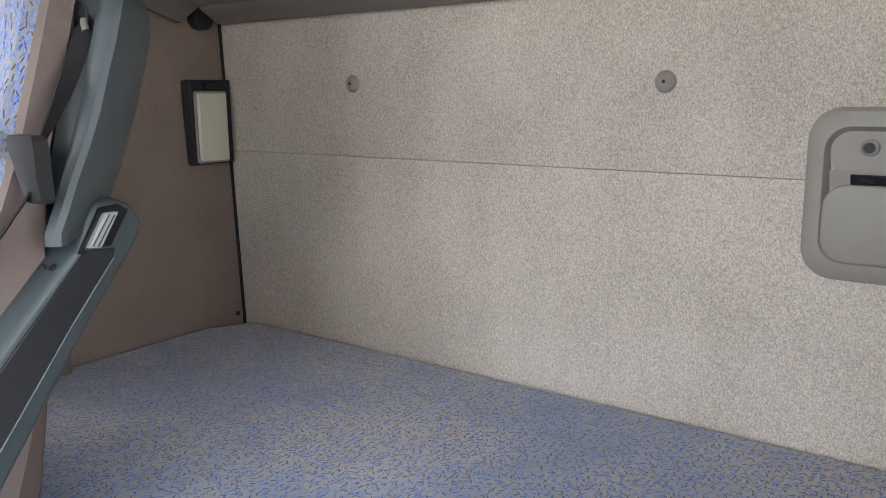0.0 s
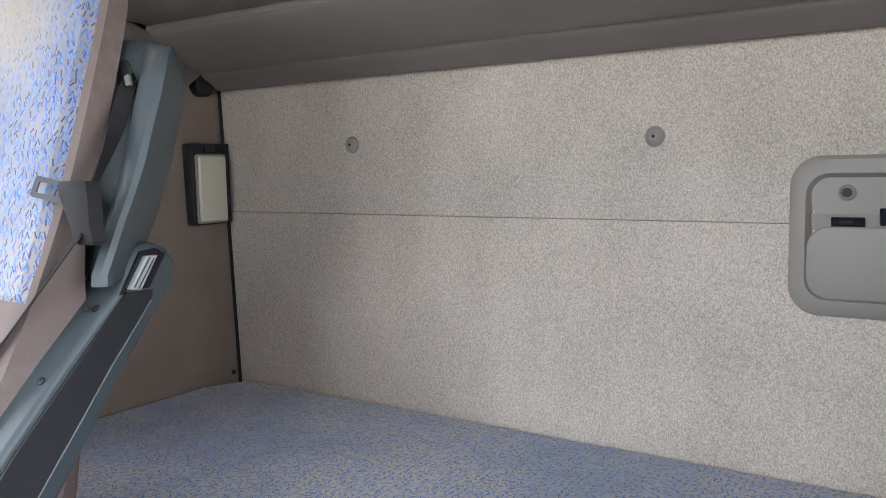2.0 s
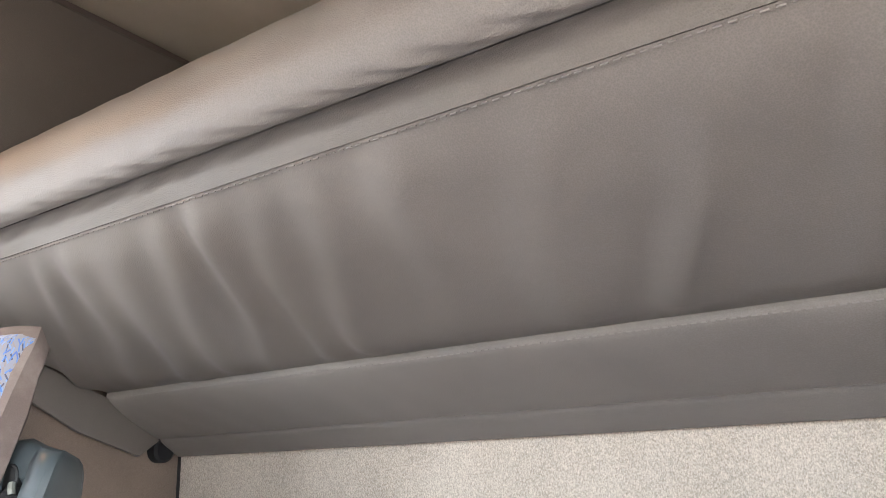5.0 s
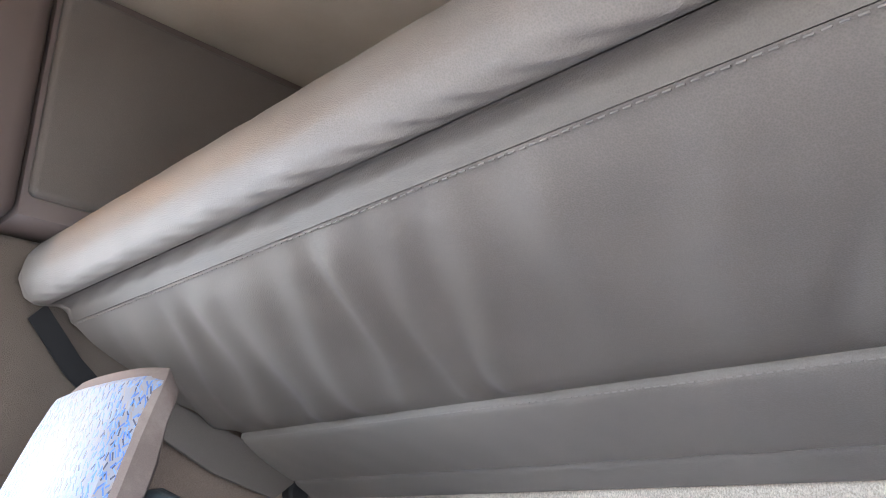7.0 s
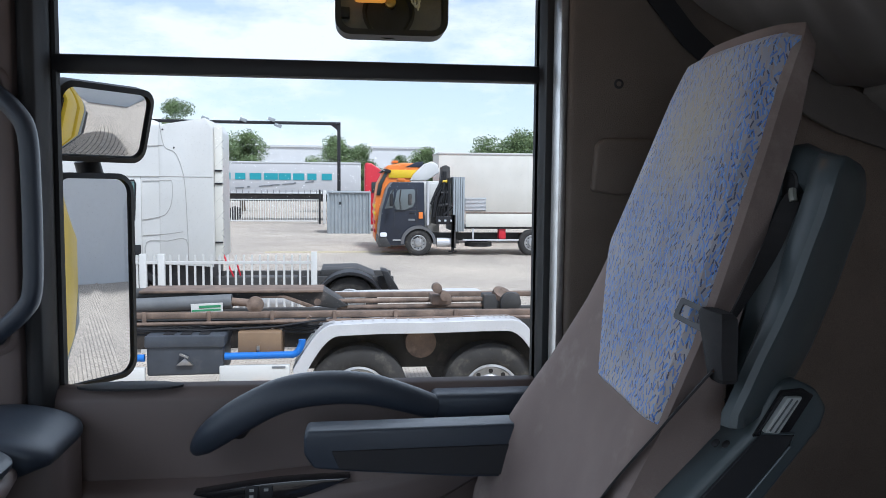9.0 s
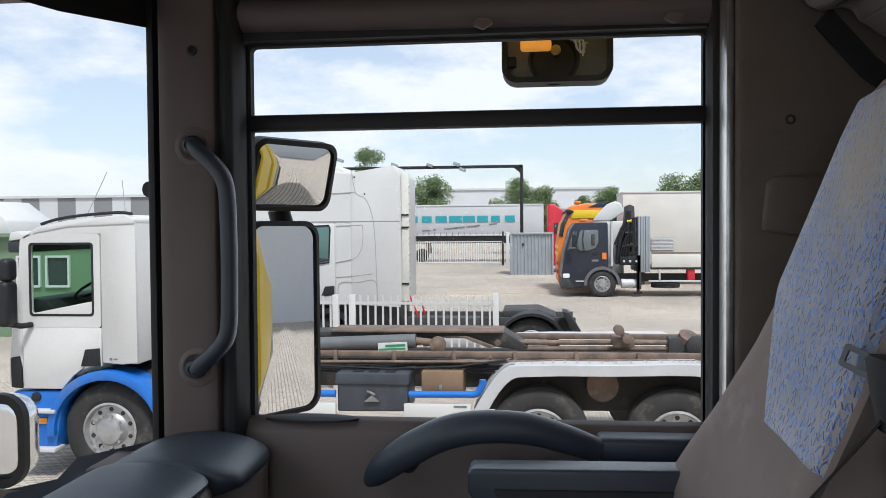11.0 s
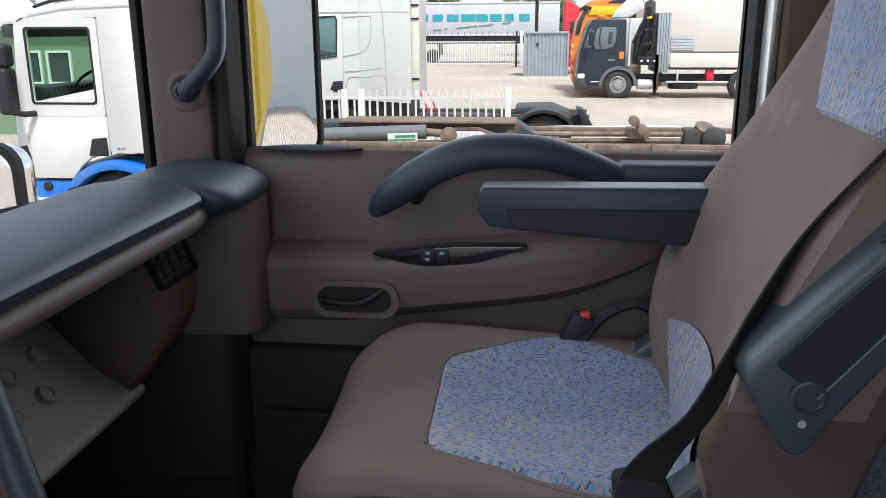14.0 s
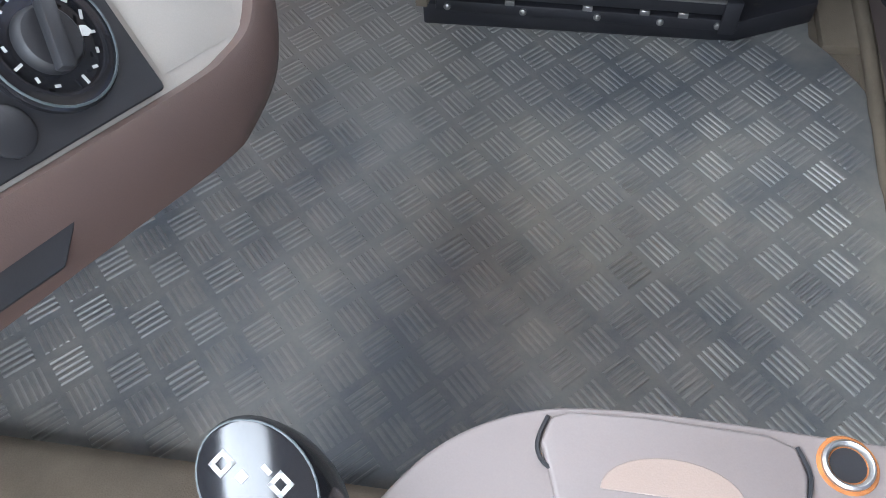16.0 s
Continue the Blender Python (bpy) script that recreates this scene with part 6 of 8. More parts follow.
for i, (y, z) in enumerate(((1.266, 0.259), (1.265, 0.214), (1.261, 0.162), (1.135, 0.050))):
    lg = thing("bunk_clip", (0.556, y, z), "small dusty tan tab on the bunk box", "clip", "bunk clips")
    part("clip", loft([[Vector((x, y + dy * k, z + dz * k)) for dy, dz in ((-0.013, -0.012), (0.013, -0.009), (0.011, 0.011), (-0.009, 0.012))] for x, k in ((0.557, 1.0), (0.551, 0.95), (0.548, 0.6))]), "dusty_tab", lg)

# driver seat, of which only the shoulder with its belt module comes into view
ds = thing("driver_seat", (0.35, -0.25, 0), "driver seat with a grey-green plastic belt module at its shoulder", "seat")
part("base", prism(rrect(0.05, -0.42, 0.50, -0.06, 0.04), "z", 0.0, 0.30, 0.02, 3), "greygreen_dark", ds)
part("cushion", prism(rrect(0.02, -0.47, 0.54, -0.01, 0.07), "z", 0.30, 0.43, 0.035, 4), "velour", ds)
part("backrest", prism([(0.46, 0.40), (0.60, 0.40), (0.70, 1.22), (0.66, 1.27), (0.60, 1.24), (0.56, 0.95)], "y", -0.45, -0.06, 0.035, 4), "velour", ds)
d_line = lambda pts: [(p.x, p.z) for p in curve_pts([(a, 0, b) for a, b in pts], 3)]
dm = part("belt_module", prism(d_line([(-0.075, 0.95), (-0.075, 1.318), (-0.045, 1.329), (-0.012, 1.324), (0.017, 1.311), (0.043, 1.287), (0.055, 1.262), (0.060, 1.235), (0.058, 1.10), (0.045, 1.0), (0.02, 0.95)]), "x", 0.553, 0.68, 0.012, 4), "greygreen", ds, "grey-green plastic belt module")
part("cover", prism(d_line([(-0.06, 0.98), (-0.06, 1.300), (-0.03, 1.310), (0.0, 1.303), (0.026, 1.282), (0.040, 1.256), (0.044, 1.232), (0.042, 1.10), (0.03, 1.02), (0.01, 0.98)]), "x", 0.546, 0.556, 0.003, 2), "greygreen", dm)
part("arm_rail", tube([(0.60, -0.06, 0.48), (0.62, -0.01, 0.90), (0.62, -0.02, 1.0)], 0.018, 10), "blacksteel", ds)

# driver side: unseen wall, its doorway assumed open to let light in
setting("wall_driver", join(box((-1.15, -0.70, -0.05), (-0.56, -0.62, 2.30)), box((0.52, -0.70, -0.05), (1.42, -0.62, 2.30)), box((-0.56, -0.70, 1.66), (0.52, -0.62, 2.30)), box((-0.56, -0.70, -0.05), (0.52, -0.62, 0.12))), "felt_side", "unseen driver side wall with an added doorway opening", "wall")
# ---- the yard outside ----
G = -1.28


def paving(name):
    """Small concrete pavers laid in rows, worn and stained."""
    m, n, l, b = tree_of(name)
    co = n.new("ShaderNodeTexCoord")
    br = n.new("ShaderNodeTexBrick")
    br.inputs["Scale"].default_value = 4.6
    br.inputs["Color1"].default_value, br.inputs["Color2"].default_value, br.inputs["Mortar"].default_value = (0.40, 0.36, 0.32, 1), (0.31, 0.28, 0.25, 1), (0.11, 0.098, 0.085, 1)
    br.inputs["Mortar Size"].default_value = 0.026
    l.new(co.outputs["Object"], br.inputs["Vector"])
    no = n.new("ShaderNodeTexNoise")
    no.inputs["Scale"].default_value, no.inputs["Detail"].default_value, no.inputs["Roughness"].default_value = 0.22, 8, 0.65
    l.new(co.outputs["Object"], no.inputs["Vector"])
    ra = n.new("ShaderNodeValToRGB")
    ra.color_ramp.elements[0].position, ra.color_ramp.elements[1].position = 0.35, 0.7
    ra.color_ramp.elements[0].color, ra.color_ramp.elements[1].color = (1.08, 1.05, 1.0, 1), (1.55, 1.49, 1.38, 1)
    l.new(no.outputs["Fac"], ra.inputs["Fac"])
    mx = n.new("ShaderNodeMix")
    mx.data_type, mx.blend_type = "RGBA", "MULTIPLY"
    mx.inputs[0].default_value = 1.0
    l.new(br.outputs["Color"], mx.inputs[6])
    l.new(ra.outputs["Color"], mx.inputs[7])
    l.new(mx.outputs[2], b.inputs["Base Color"])
    bp = n.new("ShaderNodeBump")
    bp.inputs["Strength"].default_value, bp.inputs["Distance"].default_value = 0.4, 0.01
    l.new(br.outputs["Fac"], bp.inputs["Height"])
    bp.invert = True
    l.new(bp.outputs["Normal"], b.inputs["Normal"])
    b.inputs["Roughness"].default_value = 0.85
    return m


M["paving"] = paving("yard_paving")
M["white_paint"] = surf("white_paint", (0.60, 0.595, 0.575), (0.535, 0.53, 0.51), rough=0.35, scale=1.2, grain=40, bump=0.02, dirt=(0.5, 0.48, 0.44), dirt_at=(0.6, 0.9))
M["cream_paint"] = surf("cream_paint", (0.66, 0.64, 0.58), (0.58, 0.56, 0.5), rough=0.45, scale=1.0, grain=40, bump=0.02, dirt=(0.42, 0.39, 0.34), dirt_at=(0.6, 0.9))
M["blue_paint"] = surf("blue_paint", (0.02, 0.15, 0.52), (0.016, 0.12, 0.44), rough=0.3, scale=2, grain=60, bump=0.02, dirt=(0.12, 0.17, 0.28), dirt_at=(0.6, 0.85))
M["navy_paint"] = surf("navy_paint", (0.022, 0.027, 0.042), (0.016, 0.02, 0.032), rough=0.3, scale=2, grain=60, bump=0.02, dirt=(0.08, 0.08, 0.085), dirt_at=(0.58, 0.9))
M["orange_paint"] = surf("orange_paint", (0.75, 0.21, 0.03), (0.65, 0.17, 0.025), rough=0.4, scale=2, grain=60, bump=0.02)
M["yellow_paint"] = surf("yellow_paint", (0.74, 0.52, 0.02), (0.66, 0.45, 0.018), rough=0.35, scale=1.5, grain=60, bump=0.02, dirt=(0.45, 0.32, 0.06), dirt_at=(0.6, 0.9))
M["red_paint"] = surf("red_paint", (0.55, 0.02, 0.035), (0.46, 0.016, 0.03), rough=0.4, scale=2, grain=60, bump=0.02)
M["grey_paint"] = surf("grey_paint", (0.30, 0.33, 0.35), (0.25, 0.275, 0.29), rough=0.5, scale=1.5, grain=50, bump=0.03, dirt=(0.2, 0.2, 0.19), dirt_at=(0.6, 0.9))
M["green_paint"] = surf("green_paint", (0.15, 0.225, 0.135), (0.125, 0.188, 0.113), rough=0.45, scale=1.0, grain=50, bump=0.02)
M["tarp"] = surf("silver_tarp", (0.50, 0.50, 0.51), (0.44, 0.44, 0.45), rough=0.55, scale=0.6, grain=20, bump=0.05)
M["tyre"] = surf("tyre_rubber", (0.032, 0.03, 0.029), (0.022, 0.021, 0.02), rough=0.85, scale=8, grain=90, bump=0.15, dirt=(0.1, 0.09, 0.075), dirt_at=(0.52, 0.75))
M["rim"] = surf("rim_metal", (0.5, 0.5, 0.5), (0.36, 0.36, 0.36), rough=0.4, metal=0.7, scale=10, grain=100, bump=0.05, dirt=(0.2, 0.17, 0.14), dirt_at=(0.55, 0.8))
M["rusty"] = surf("rusty_steel", (0.20, 0.14, 0.105), (0.095, 0.07, 0.056), rough=0.75, scale=7, grain=120, bump=0.2, dirt=(0.30, 0.22, 0.17), dirt_at=(0.55, 0.75))
M["frame_dark"] = surf("dark_chassis", (0.045, 0.043, 0.042), (0.025, 0.024, 0.024), rough=0.6, scale=5, grain=90, bump=0.1, dirt=(0.15, 0.12, 0.1), dirt_at=(0.55, 0.8))
M["ram_grey"] = surf("ram_grey", (0.13, 0.135, 0.14), (0.09, 0.094, 0.10), rough=0.5, scale=5, grain=90, bump=0.05, dirt=(0.24, 0.22, 0.2), dirt_at=(0.55, 0.8))
M["boxdark"] = surf("dark_box_plastic", (0.05, 0.057, 0.07), (0.038, 0.043, 0.054), rough=0.45, scale=6, grain=200, bump=0.08, dirt=(0.10, 0.10, 0.10), dirt_at=(0.58, 0.85))
M["boxbrown"] = surf("brown_tank", (0.22, 0.145, 0.085), (0.17, 0.11, 0.065), rough=0.55, scale=6, grain=90, bump=0.05)
# darker copy of the alu for the shaded sides of the ribs
M["rib_shade"] = surf("rib_shade_alu", (0.40, 0.40, 0.41), (0.32, 0.32, 0.33), rough=0.5, metal=0.1, scale=3, grain=60, bump=0.05)
M["alu"] = surf("checker_alu", (0.56, 0.56, 0.57), (0.47, 0.47, 0.48), rough=0.5, metal=0.1, scale=3, grain=60, bump=0.1, dirt=(0.42, 0.38, 0.32), dirt_at=(0.6, 0.85))
M["cab_window"] = glass("cab_window", (0.78, 0.92, 0.84), 0.12)
M["darkglass"] = plain("cab_glass", (0.03, 0.04, 0.04), 0.25)
M["pane_teal"] = plain("greenish_pane", (0.10, 0.17, 0.16), 0.12)
M["pane_grey"] = plain("reflecting_pane", (0.13, 0.15, 0.155), 0.08)
M["lamp_white"] = plain("headlamp", (0.7, 0.72, 0.75), 0.15)
M["leaf"] = surf("leaves", (0.19, 0.26, 0.11), (0.10, 0.145, 0.065), rough=0.7, scale=0.8, grain=6, bump=0.0, island=0.35)
M["bark"] = surf("bark", (0.11, 0.085, 0.06), rough=0.9, scale=6, grain=40, bump=0.3)
M["concrete"] = surf("pale_cladding", (0.60, 0.61, 0.62), (0.54, 0.55, 0.56), rough=0.7, scale=0.3, grain=8, bump=0.02)
M["clad_light"] = surf("light_cladding", (0.55, 0.56, 0.57), (0.5, 0.51, 0.52), rough=0.7, scale=0.3, grain=8, bump=0.02)
M["clad_dark"] = surf("dark_cladding", (0.22, 0.225, 0.23), (0.19, 0.195, 0.2), rough=0.7, scale=0.3, grain=8, bump=0.02)
M["joint"] = plain("panel_gap", (0.36, 0.35, 0.33), 0.6)
M["teal"] = plain("teal_print", (0.03, 0.28, 0.33), 0.5)
M["greyprint"] = plain("grey_print", (0.16, 0.17, 0.18), 0.5)
M["greenprint"] = plain("green_print", (0.04, 0.22, 0.10), 0.5)

gm = bmesh.new()
gv = [gm.verts.new(p) for p in ((-900, -900, G), (900, -900, G), (900, 900, G), (-900, 900, G))]
gm.faces.new(gv)
setting("ground", gm, "paving", "yard of small grey-brown pavers, worn and dusty", "ground", smooth=False)
setting("kerb_line", box((-3.0, 31.5, G), (3.0, 31.75, G + 0.012)), surf("yellow_line", (0.55, 0.47, 0.22), rough=0.8, scale=3, bump=0.1), "faded yellow line painted on the yard", "road marking")


def wheel(parent, x, y, z, r=0.5, w=0.30, side=-1, metal="rim", hub=True, name="wheel"):
    """A lorry wheel with its axle along y; side -1 shows its face to lower y."""
    d = (0, side, 0)
    c = Vector((x, y, z))
    wh = part(name, lathe(c, d, [(r * 0.60, -w), (r * 0.93, -w), (r, -w * 0.85), (r, -w * 0.15), (r * 0.97, -0.03), (r * 0.90, 0.0), (r * 0.66, 0.012), (r * 0.585, -0.01), (r * 0.57, -0.06)], 40), "tyre", parent)
    part("rim", lathe(c, d, [(r * 0.575, -0.08), (r * 0.585, -0.008), (r * 0.54, 0.0), (r * 0.50, -0.05), (r * 0.36, -0.055), (r * 0.30, -0.03), (r * 0.27, 0.02), (r * 0.20, 0.03), (0.001, 0.03)], 36), metal, wh)
    for i in range(10):
        a = 2 * math.pi * i / 10
        part("wheel_nut", disc(c + Vector((r * 0.33 * math.cos(a), side * 0.035, r * 0.33 * math.sin(a))), d, 0.016, 0.03, 6), metal, wh)
    for i in range(10):
        a = 2 * math.pi * (i + 0.5) / 10
        part("rim_hole", disc(c + Vector((r * 0.43 * math.cos(a), -side * 0.055, r * 0.43 * math.sin(a))), d, 0.024, 0.006, 10), "frame_dark", wh)
    return wh


# ---- hook-lift lorry standing alongside ----
hk = thing("hooklift_lorry", (0, 8.2, G), "white and blue hook-lift lorry with an empty rusty frame", "lorry")
part("roof", prism([(-5.13, 1.235), (-4.95, 1.345), (-4.6, 1.415), (-4.0, 1.465), (-3.89, 1.42), (-3.89, 1.37), (-4.6, 1.345), (-4.95, 1.285), (-5.10, 1.215)], "y", 7.968, 10.312, 0.012), "white_paint", hk)
for y0, y1 in ((7.98, 8.02), (10.26, 10.30)):
    sd = part("side_panel", prism([(-5.12, 1.25), (-5.0, 1.31), (-4.6, 1.39), (-4.0, 1.44), (-3.89, 1.40), (-3.885, -0.06), (-4.05, -0.08), (-4.262, -0.06), (-4.262, 1.272)], "y", y0, y1, 0.004), "white_paint", hk)
    part("pillar", prism([(-5.215, 0.34), (-5.125, 0.34), (-5.09, 1.24), (-5.15, 1.215)], "y", y0, y1 + (0.05 if y0 < 9 else 0), 0.006), "white_paint", hk)
    dw = part("cab_door", ring_of(rrect(-5.122, 0.30, -4.268, 1.268, 0.03), rrect(-5.030, 0.435, -4.352, 1.168, 0.035), "y", y0 - 0.012, y1), "white_paint", hk)
    part("door_skin", prism([(-5.122, -0.34), (-5.13, 0.30), (-4.268, 0.30), (-4.268, -0.10), (-4.46, -0.11), (-4.58, -0.20), (-4.70, -0.34)], "y", y0 - 0.012, y1, 0.006), "white_paint", dw)
    part("door_sill", prism([(-5.032, 0.43), (-5.032, 0.445), (-4.35, 0.575), (-4.35, 0.43)], "y", y0 - 0.010, y1, 0.002, 1), "white_paint", dw)
    part("pane_seal", ring_of(rrect(-5.045, 0.42, -4.337, 1.183, 0.04), rrect(-5.022, 0.443, -4.360, 1.160, 0.03), "y", y0 - 0.016, y0 - 0.008), "rubber", dw)
    cg = part("door_pane", box((-5.03, (y0 + y1) / 2 - 0.002, 0.44), (-4.352, (y0 + y1) / 2 + 0.002, 1.165)), "cab_window", dw, smooth=False)
    cg.visible_shadow = False
part("rear_wall", box((-3.97, 8.02, -0.08), (-3.89, 10.26, 1.38), 0.01), "white_paint", hk)
part("front_panel", prism([(-5.265, 0.31), (-5.305, -0.10), (-5.305, -0.32), (-5.14, -0.32), (-5.14, 0.35), (-5.22, 0.36)], "y", 7.98, 10.3, 0.03, 3), "white_paint", hk)
part("cab_floor", box((-5.13, 8.03, 0.22), (-3.97, 10.25, 0.30), 0.01), "black", hk)
part("inner_dash", prism([(-5.13, 0.30), (-4.86, 0.30), (-4.80, 0.48), (-4.90, 0.58), (-5.11, 0.60)], "y", 8.06, 10.2, 0.02), "black", hk)
part("inner_seat", join(box((-4.42, 8.3, 0.30), (-4.05, 8.8, 0.62), 0.05), box((-4.18, 8.32, 0.6), (-4.04, 8.78, 1.05), 0.05)), "greygreen_dark", hk)
part("steering_wheel", tube([(-4.70 + 0.13 * math.sin(a), 8.55 + 0.22 * math.cos(a), 0.66 + 0.10 * math.sin(a)) for a in (2 * math.pi * i / 24 for i in range(25))], 0.016, 8, cap=False), "black", hk)
part("sun_visor", box((-5.30, 8.0, 1.08), (-5.12, 10.28, 1.20), 0.02), "greygreen_dark", hk)
part("roof_lip", prism([(-5.29, 1.20), (-5.27, 1.29), (-5.16, 1.31), (-5.12, 1.22)], "y", 8.0, 10.28, 0.015), "white_paint", hk)
part("door_handle", prism([(-4.49, -0.10), (-4.44, 0.075), (-4.28, 0.09), (-4.275, -0.10)], "y", 7.955, 7.972, 0.006), "black", hk)
part("side_emblem", box((-4.185, 7.976, -0.038), (-4.155, 7.981, -0.012)), "greyprint", hk, smooth=False)
part("side_emblem", box((-4.14, 7.976, -0.034), (-4.10, 7.981, -0.018)), "greyprint", hk, smooth=False)
part("roof_rail", tube(curve_pts([(-4.95, 8.05, 1.375), (-4.75, 8.05, 1.43), (-4.45, 8.05, 1.468), (-4.1, 8.05, 1.49), (-3.95, 8.05, 1.475)], 4), 0.016, 8), "black", hk)
part("antenna", tube([(-4.62, 8.3, 1.40), (-4.35, 8.3, 1.93)], 0.004, 6), "grey_paint", hk)
part("antenna", tube([(-4.30, 8.6, 1.43), (-4.34, 8.6, 1.86)], 0.004, 6), "grey_paint", hk)
mrr = part("door_mirror", prism(rrect(-5.19, 0.34, -5.06, 0.80, 0.05), "y", 7.62, 7.82, 0.045, 3), "black", hk, "large black mirror housing")
part("small_mirror", prism(rrect(-5.18, 0.80, -5.06, 1.03, 0.05), "y", 7.64, 7.82, 0.045, 3), "black", mrr)
part("mirror_arm", tube([(-5.13, 7.75, 0.36), (-5.06, 7.85, 0.33), (-5.02, 7.96, 0.33)], 0.03, 8), "black", mrr)
part("lower_bumper", prism([(-5.25, -1.0), (-5.29, -0.72), (-5.23, -0.70), (-5.27, -0.37), (-4.70, -0.36), (-4.72, -0.52), (-4.80, -1.0)], "y", 7.99, 10.3, 0.03), "blue_paint", hk, "blue bumper and steps")
part("step", box((-5.15, 7.90, -0.585), (-4.76, 8.10, -0.55), 0.006), "alu", hk)
part("step", box((-5.15, 7.90, -0.99), (-4.76, 8.10, -0.95), 0.006), "alu", hk)
part("fuel_cap", lathe((-5.0, 7.99, -0.43), (0, -1, 0), [(0.05, 0), (0.05, 0.02), (0.03, 0.03), (0.001, 0.03)], 16), "black", hk)
part("side_marker", box((-4.98, 7.97, -0.71), (-4.88, 7.99, -0.65), 0.005), "orange", hk)
part("headlamp", prism(rrect(-5.255, -0.69, -5.135, -0.50, 0.03), "y", 7.972, 8.1, 0.01), "lamp_white", hk)
part("corner_vent", prism([(-5.265, -0.33), (-5.270, -0.02), (-5.17, 0.0), (-5.145, -0.12), (-5.14, -0.34)], "y", 7.962, 7.99, 0.01), "black", hk)
arch = [(-4.225 + 0.64 * math.cos(radians(a)), -0.78 + 0.64 * math.sin(radians(a))) for a in range(-5, 186, 10)] + [(-4.225 + 0.56 * math.cos(radians(a)), -0.78 + 0.54 * math.sin(radians(a))) for a in range(185, -6, -10)]
part("wheel_arch", prism(arch, "y", 7.93, 8.30, 0.01), "blue_paint", hk, "blue wheel arch")
part("arch_lining", prism([(-4.80, -0.82), (-4.75, -0.4), (-4.5, -0.2), (-3.95, -0.2), (-3.68, -0.45), (-3.64, -0.82)], "y", 8.31, 9.9), "frame_dark", hk)
wheel(hk, -4.225, 8.02, -0.78, 0.50)
wheel(hk, 0.22, 8.06, -0.78, 0.50)
wheel(hk, 1.56, 8.06, -0.78, 0.50)
wheel(hk, 0.22, 10.35, -0.78, 0.50, side=1)
wheel(hk, 1.56, 10.35, -0.78, 0.50, side=1)
for y in (8.75, 9.55):
    part("chassis_beam", box((-3.9, y, -0.42), (2.75, y + 0.09, -0.12), 0.01), "frame_dark", hk)
for y in (8.30, 9.75):
    part("tipping_rail", box((-3.8, y, -0.03), (2.7, y + 0.10, 0.03), 0.01), "rusty", hk, "rusty rail")
part("pipe", tube([(-3.0, 8.22, -0.075), (-1.0, 8.22, -0.06), (1.2, 8.22, -0.03), (2.6, 8.22, -0.03)], 0.018, 8), "rusty", hk)
part("pipe", tube([(-2.2, 8.2, -0.10), (-1.3, 8.2, -0.13), (-0.6, 8.2, -0.10), (-0.1, 8.2, -0.03)], 0.012, 8), "black", hk)
hl = part("hook_arm", prism([(-2.9, 0.02), (-2.9, 0.17), (-1.95, 0.205), (-0.15, 0.225), (0.12, 0.05), (-0.02, 0.02), (-0.28, 0.06), (-0.55, 0.16), (-0.85, 0.15), (-0.95, 0.06)], "y", 8.55, 8.95, 0.012), "frame_dark", hk, "dark hook arm")
part("arm_plate", box((-1.98, 8.50, 0.20), (-0.14, 8.97, 0.225), 0.006), "rusty", hl)
part("arm_edge", prism([(-0.60, 0.165), (-0.52, 0.165), (-0.22, 0.055), (-0.30, 0.045)], "y", 8.50, 8.552, 0.004), "rusty", hl)
part("ram", tube([(-3.0, 8.42, 0.045), (-1.05, 8.42, 0.125)], 0.075, 18), "ram_grey", hk, "grey hydraulic ram")
part("ram_rod", tube([(-1.05, 8.42, 0.125), (-0.80, 8.42, 0.10)], 0.04, 14), "rusty", hk)
part("ram_pin", lathe((-0.815, 8.40, 0.095), (0, -1, 0), [(0.085, 0), (0.085, 0.05), (0.045, 0.06), (0.03, 0.07), (0.001, 0.07)], 22), "rusty", hk)
part("arm_pin", lathe((-0.20, 8.55, 0.095), (0, -1, 0), [(0.035, 0), (0.035, 0.03), (0.001, 0.03)], 16), "rusty", hk)
lb = part("ram_label", box((-1.44, 8.335, 0.028), (-1.13, 8.348, 0.118), 0.002, 1, Matrix.Rotation(radians(-2.5), 4, "Y")), "white_paint", hk, "white label with green bars", smooth=False)
part("label_bar", box((-1.36, 8.331, 0.075), (-1.15, 8.336, 0.100), 0, 1, Matrix.Rotation(radians(-2.5), 4, "Y")), "greenprint", lb, smooth=False)
part("label_bar", box((-1.43, 8.331, 0.042), (-1.15, 8.336, 0.060), 0, 1, Matrix.Rotation(radians(-2.5), 4, "Y")), "greenprint", lb, smooth=False)
for z in (0.10, 0.035):
    part("container_rail", tube([(0.0, 8.62, z - 0.01), (1.62, 8.62, z), (1.74, 8.62, z - 0.01)], 0.026, 12), "rusty", hk, "rusty bar")
part("pivot_block", join(box((0.98, 8.40, 0.07), (1.19, 8.72, 0.17), 0.02), lathe((1.11, 8.42, 0.175), (0, -1, 0), [(0.05, 0), (0.05, 0.10), (0.02, 0.11)], 18), lathe((1.03, 8.46, 0.255), (0, -1, 0), [(0.05, 0), (0.05, 0.12), (0.02, 0.13)], 18), tube([(1.03, 8.44, 0.255), (1.12, 8.44, 0.16)], 0.03, 10)), "rusty", hk)
part("rear_roller", lathe((1.76, 8.62, 0.150), (0.25, -0.45, 0.85), [(0.04, -0.05), (0.105, -0.03), (0.105, 0.03), (0.05, 0.05), (0.03, 0.07), (0.001, 0.07)], 30), "rusty", hk, "rusty roller")
part("rear_roller", lathe((1.83, 8.50, 0.08), (0, -1, 0), [(0.06, -0.05), (0.11, -0.03), (0.11, 0.04), (0.05, 0.06), (0.001, 0.06)], 26), "frame_dark", hk)
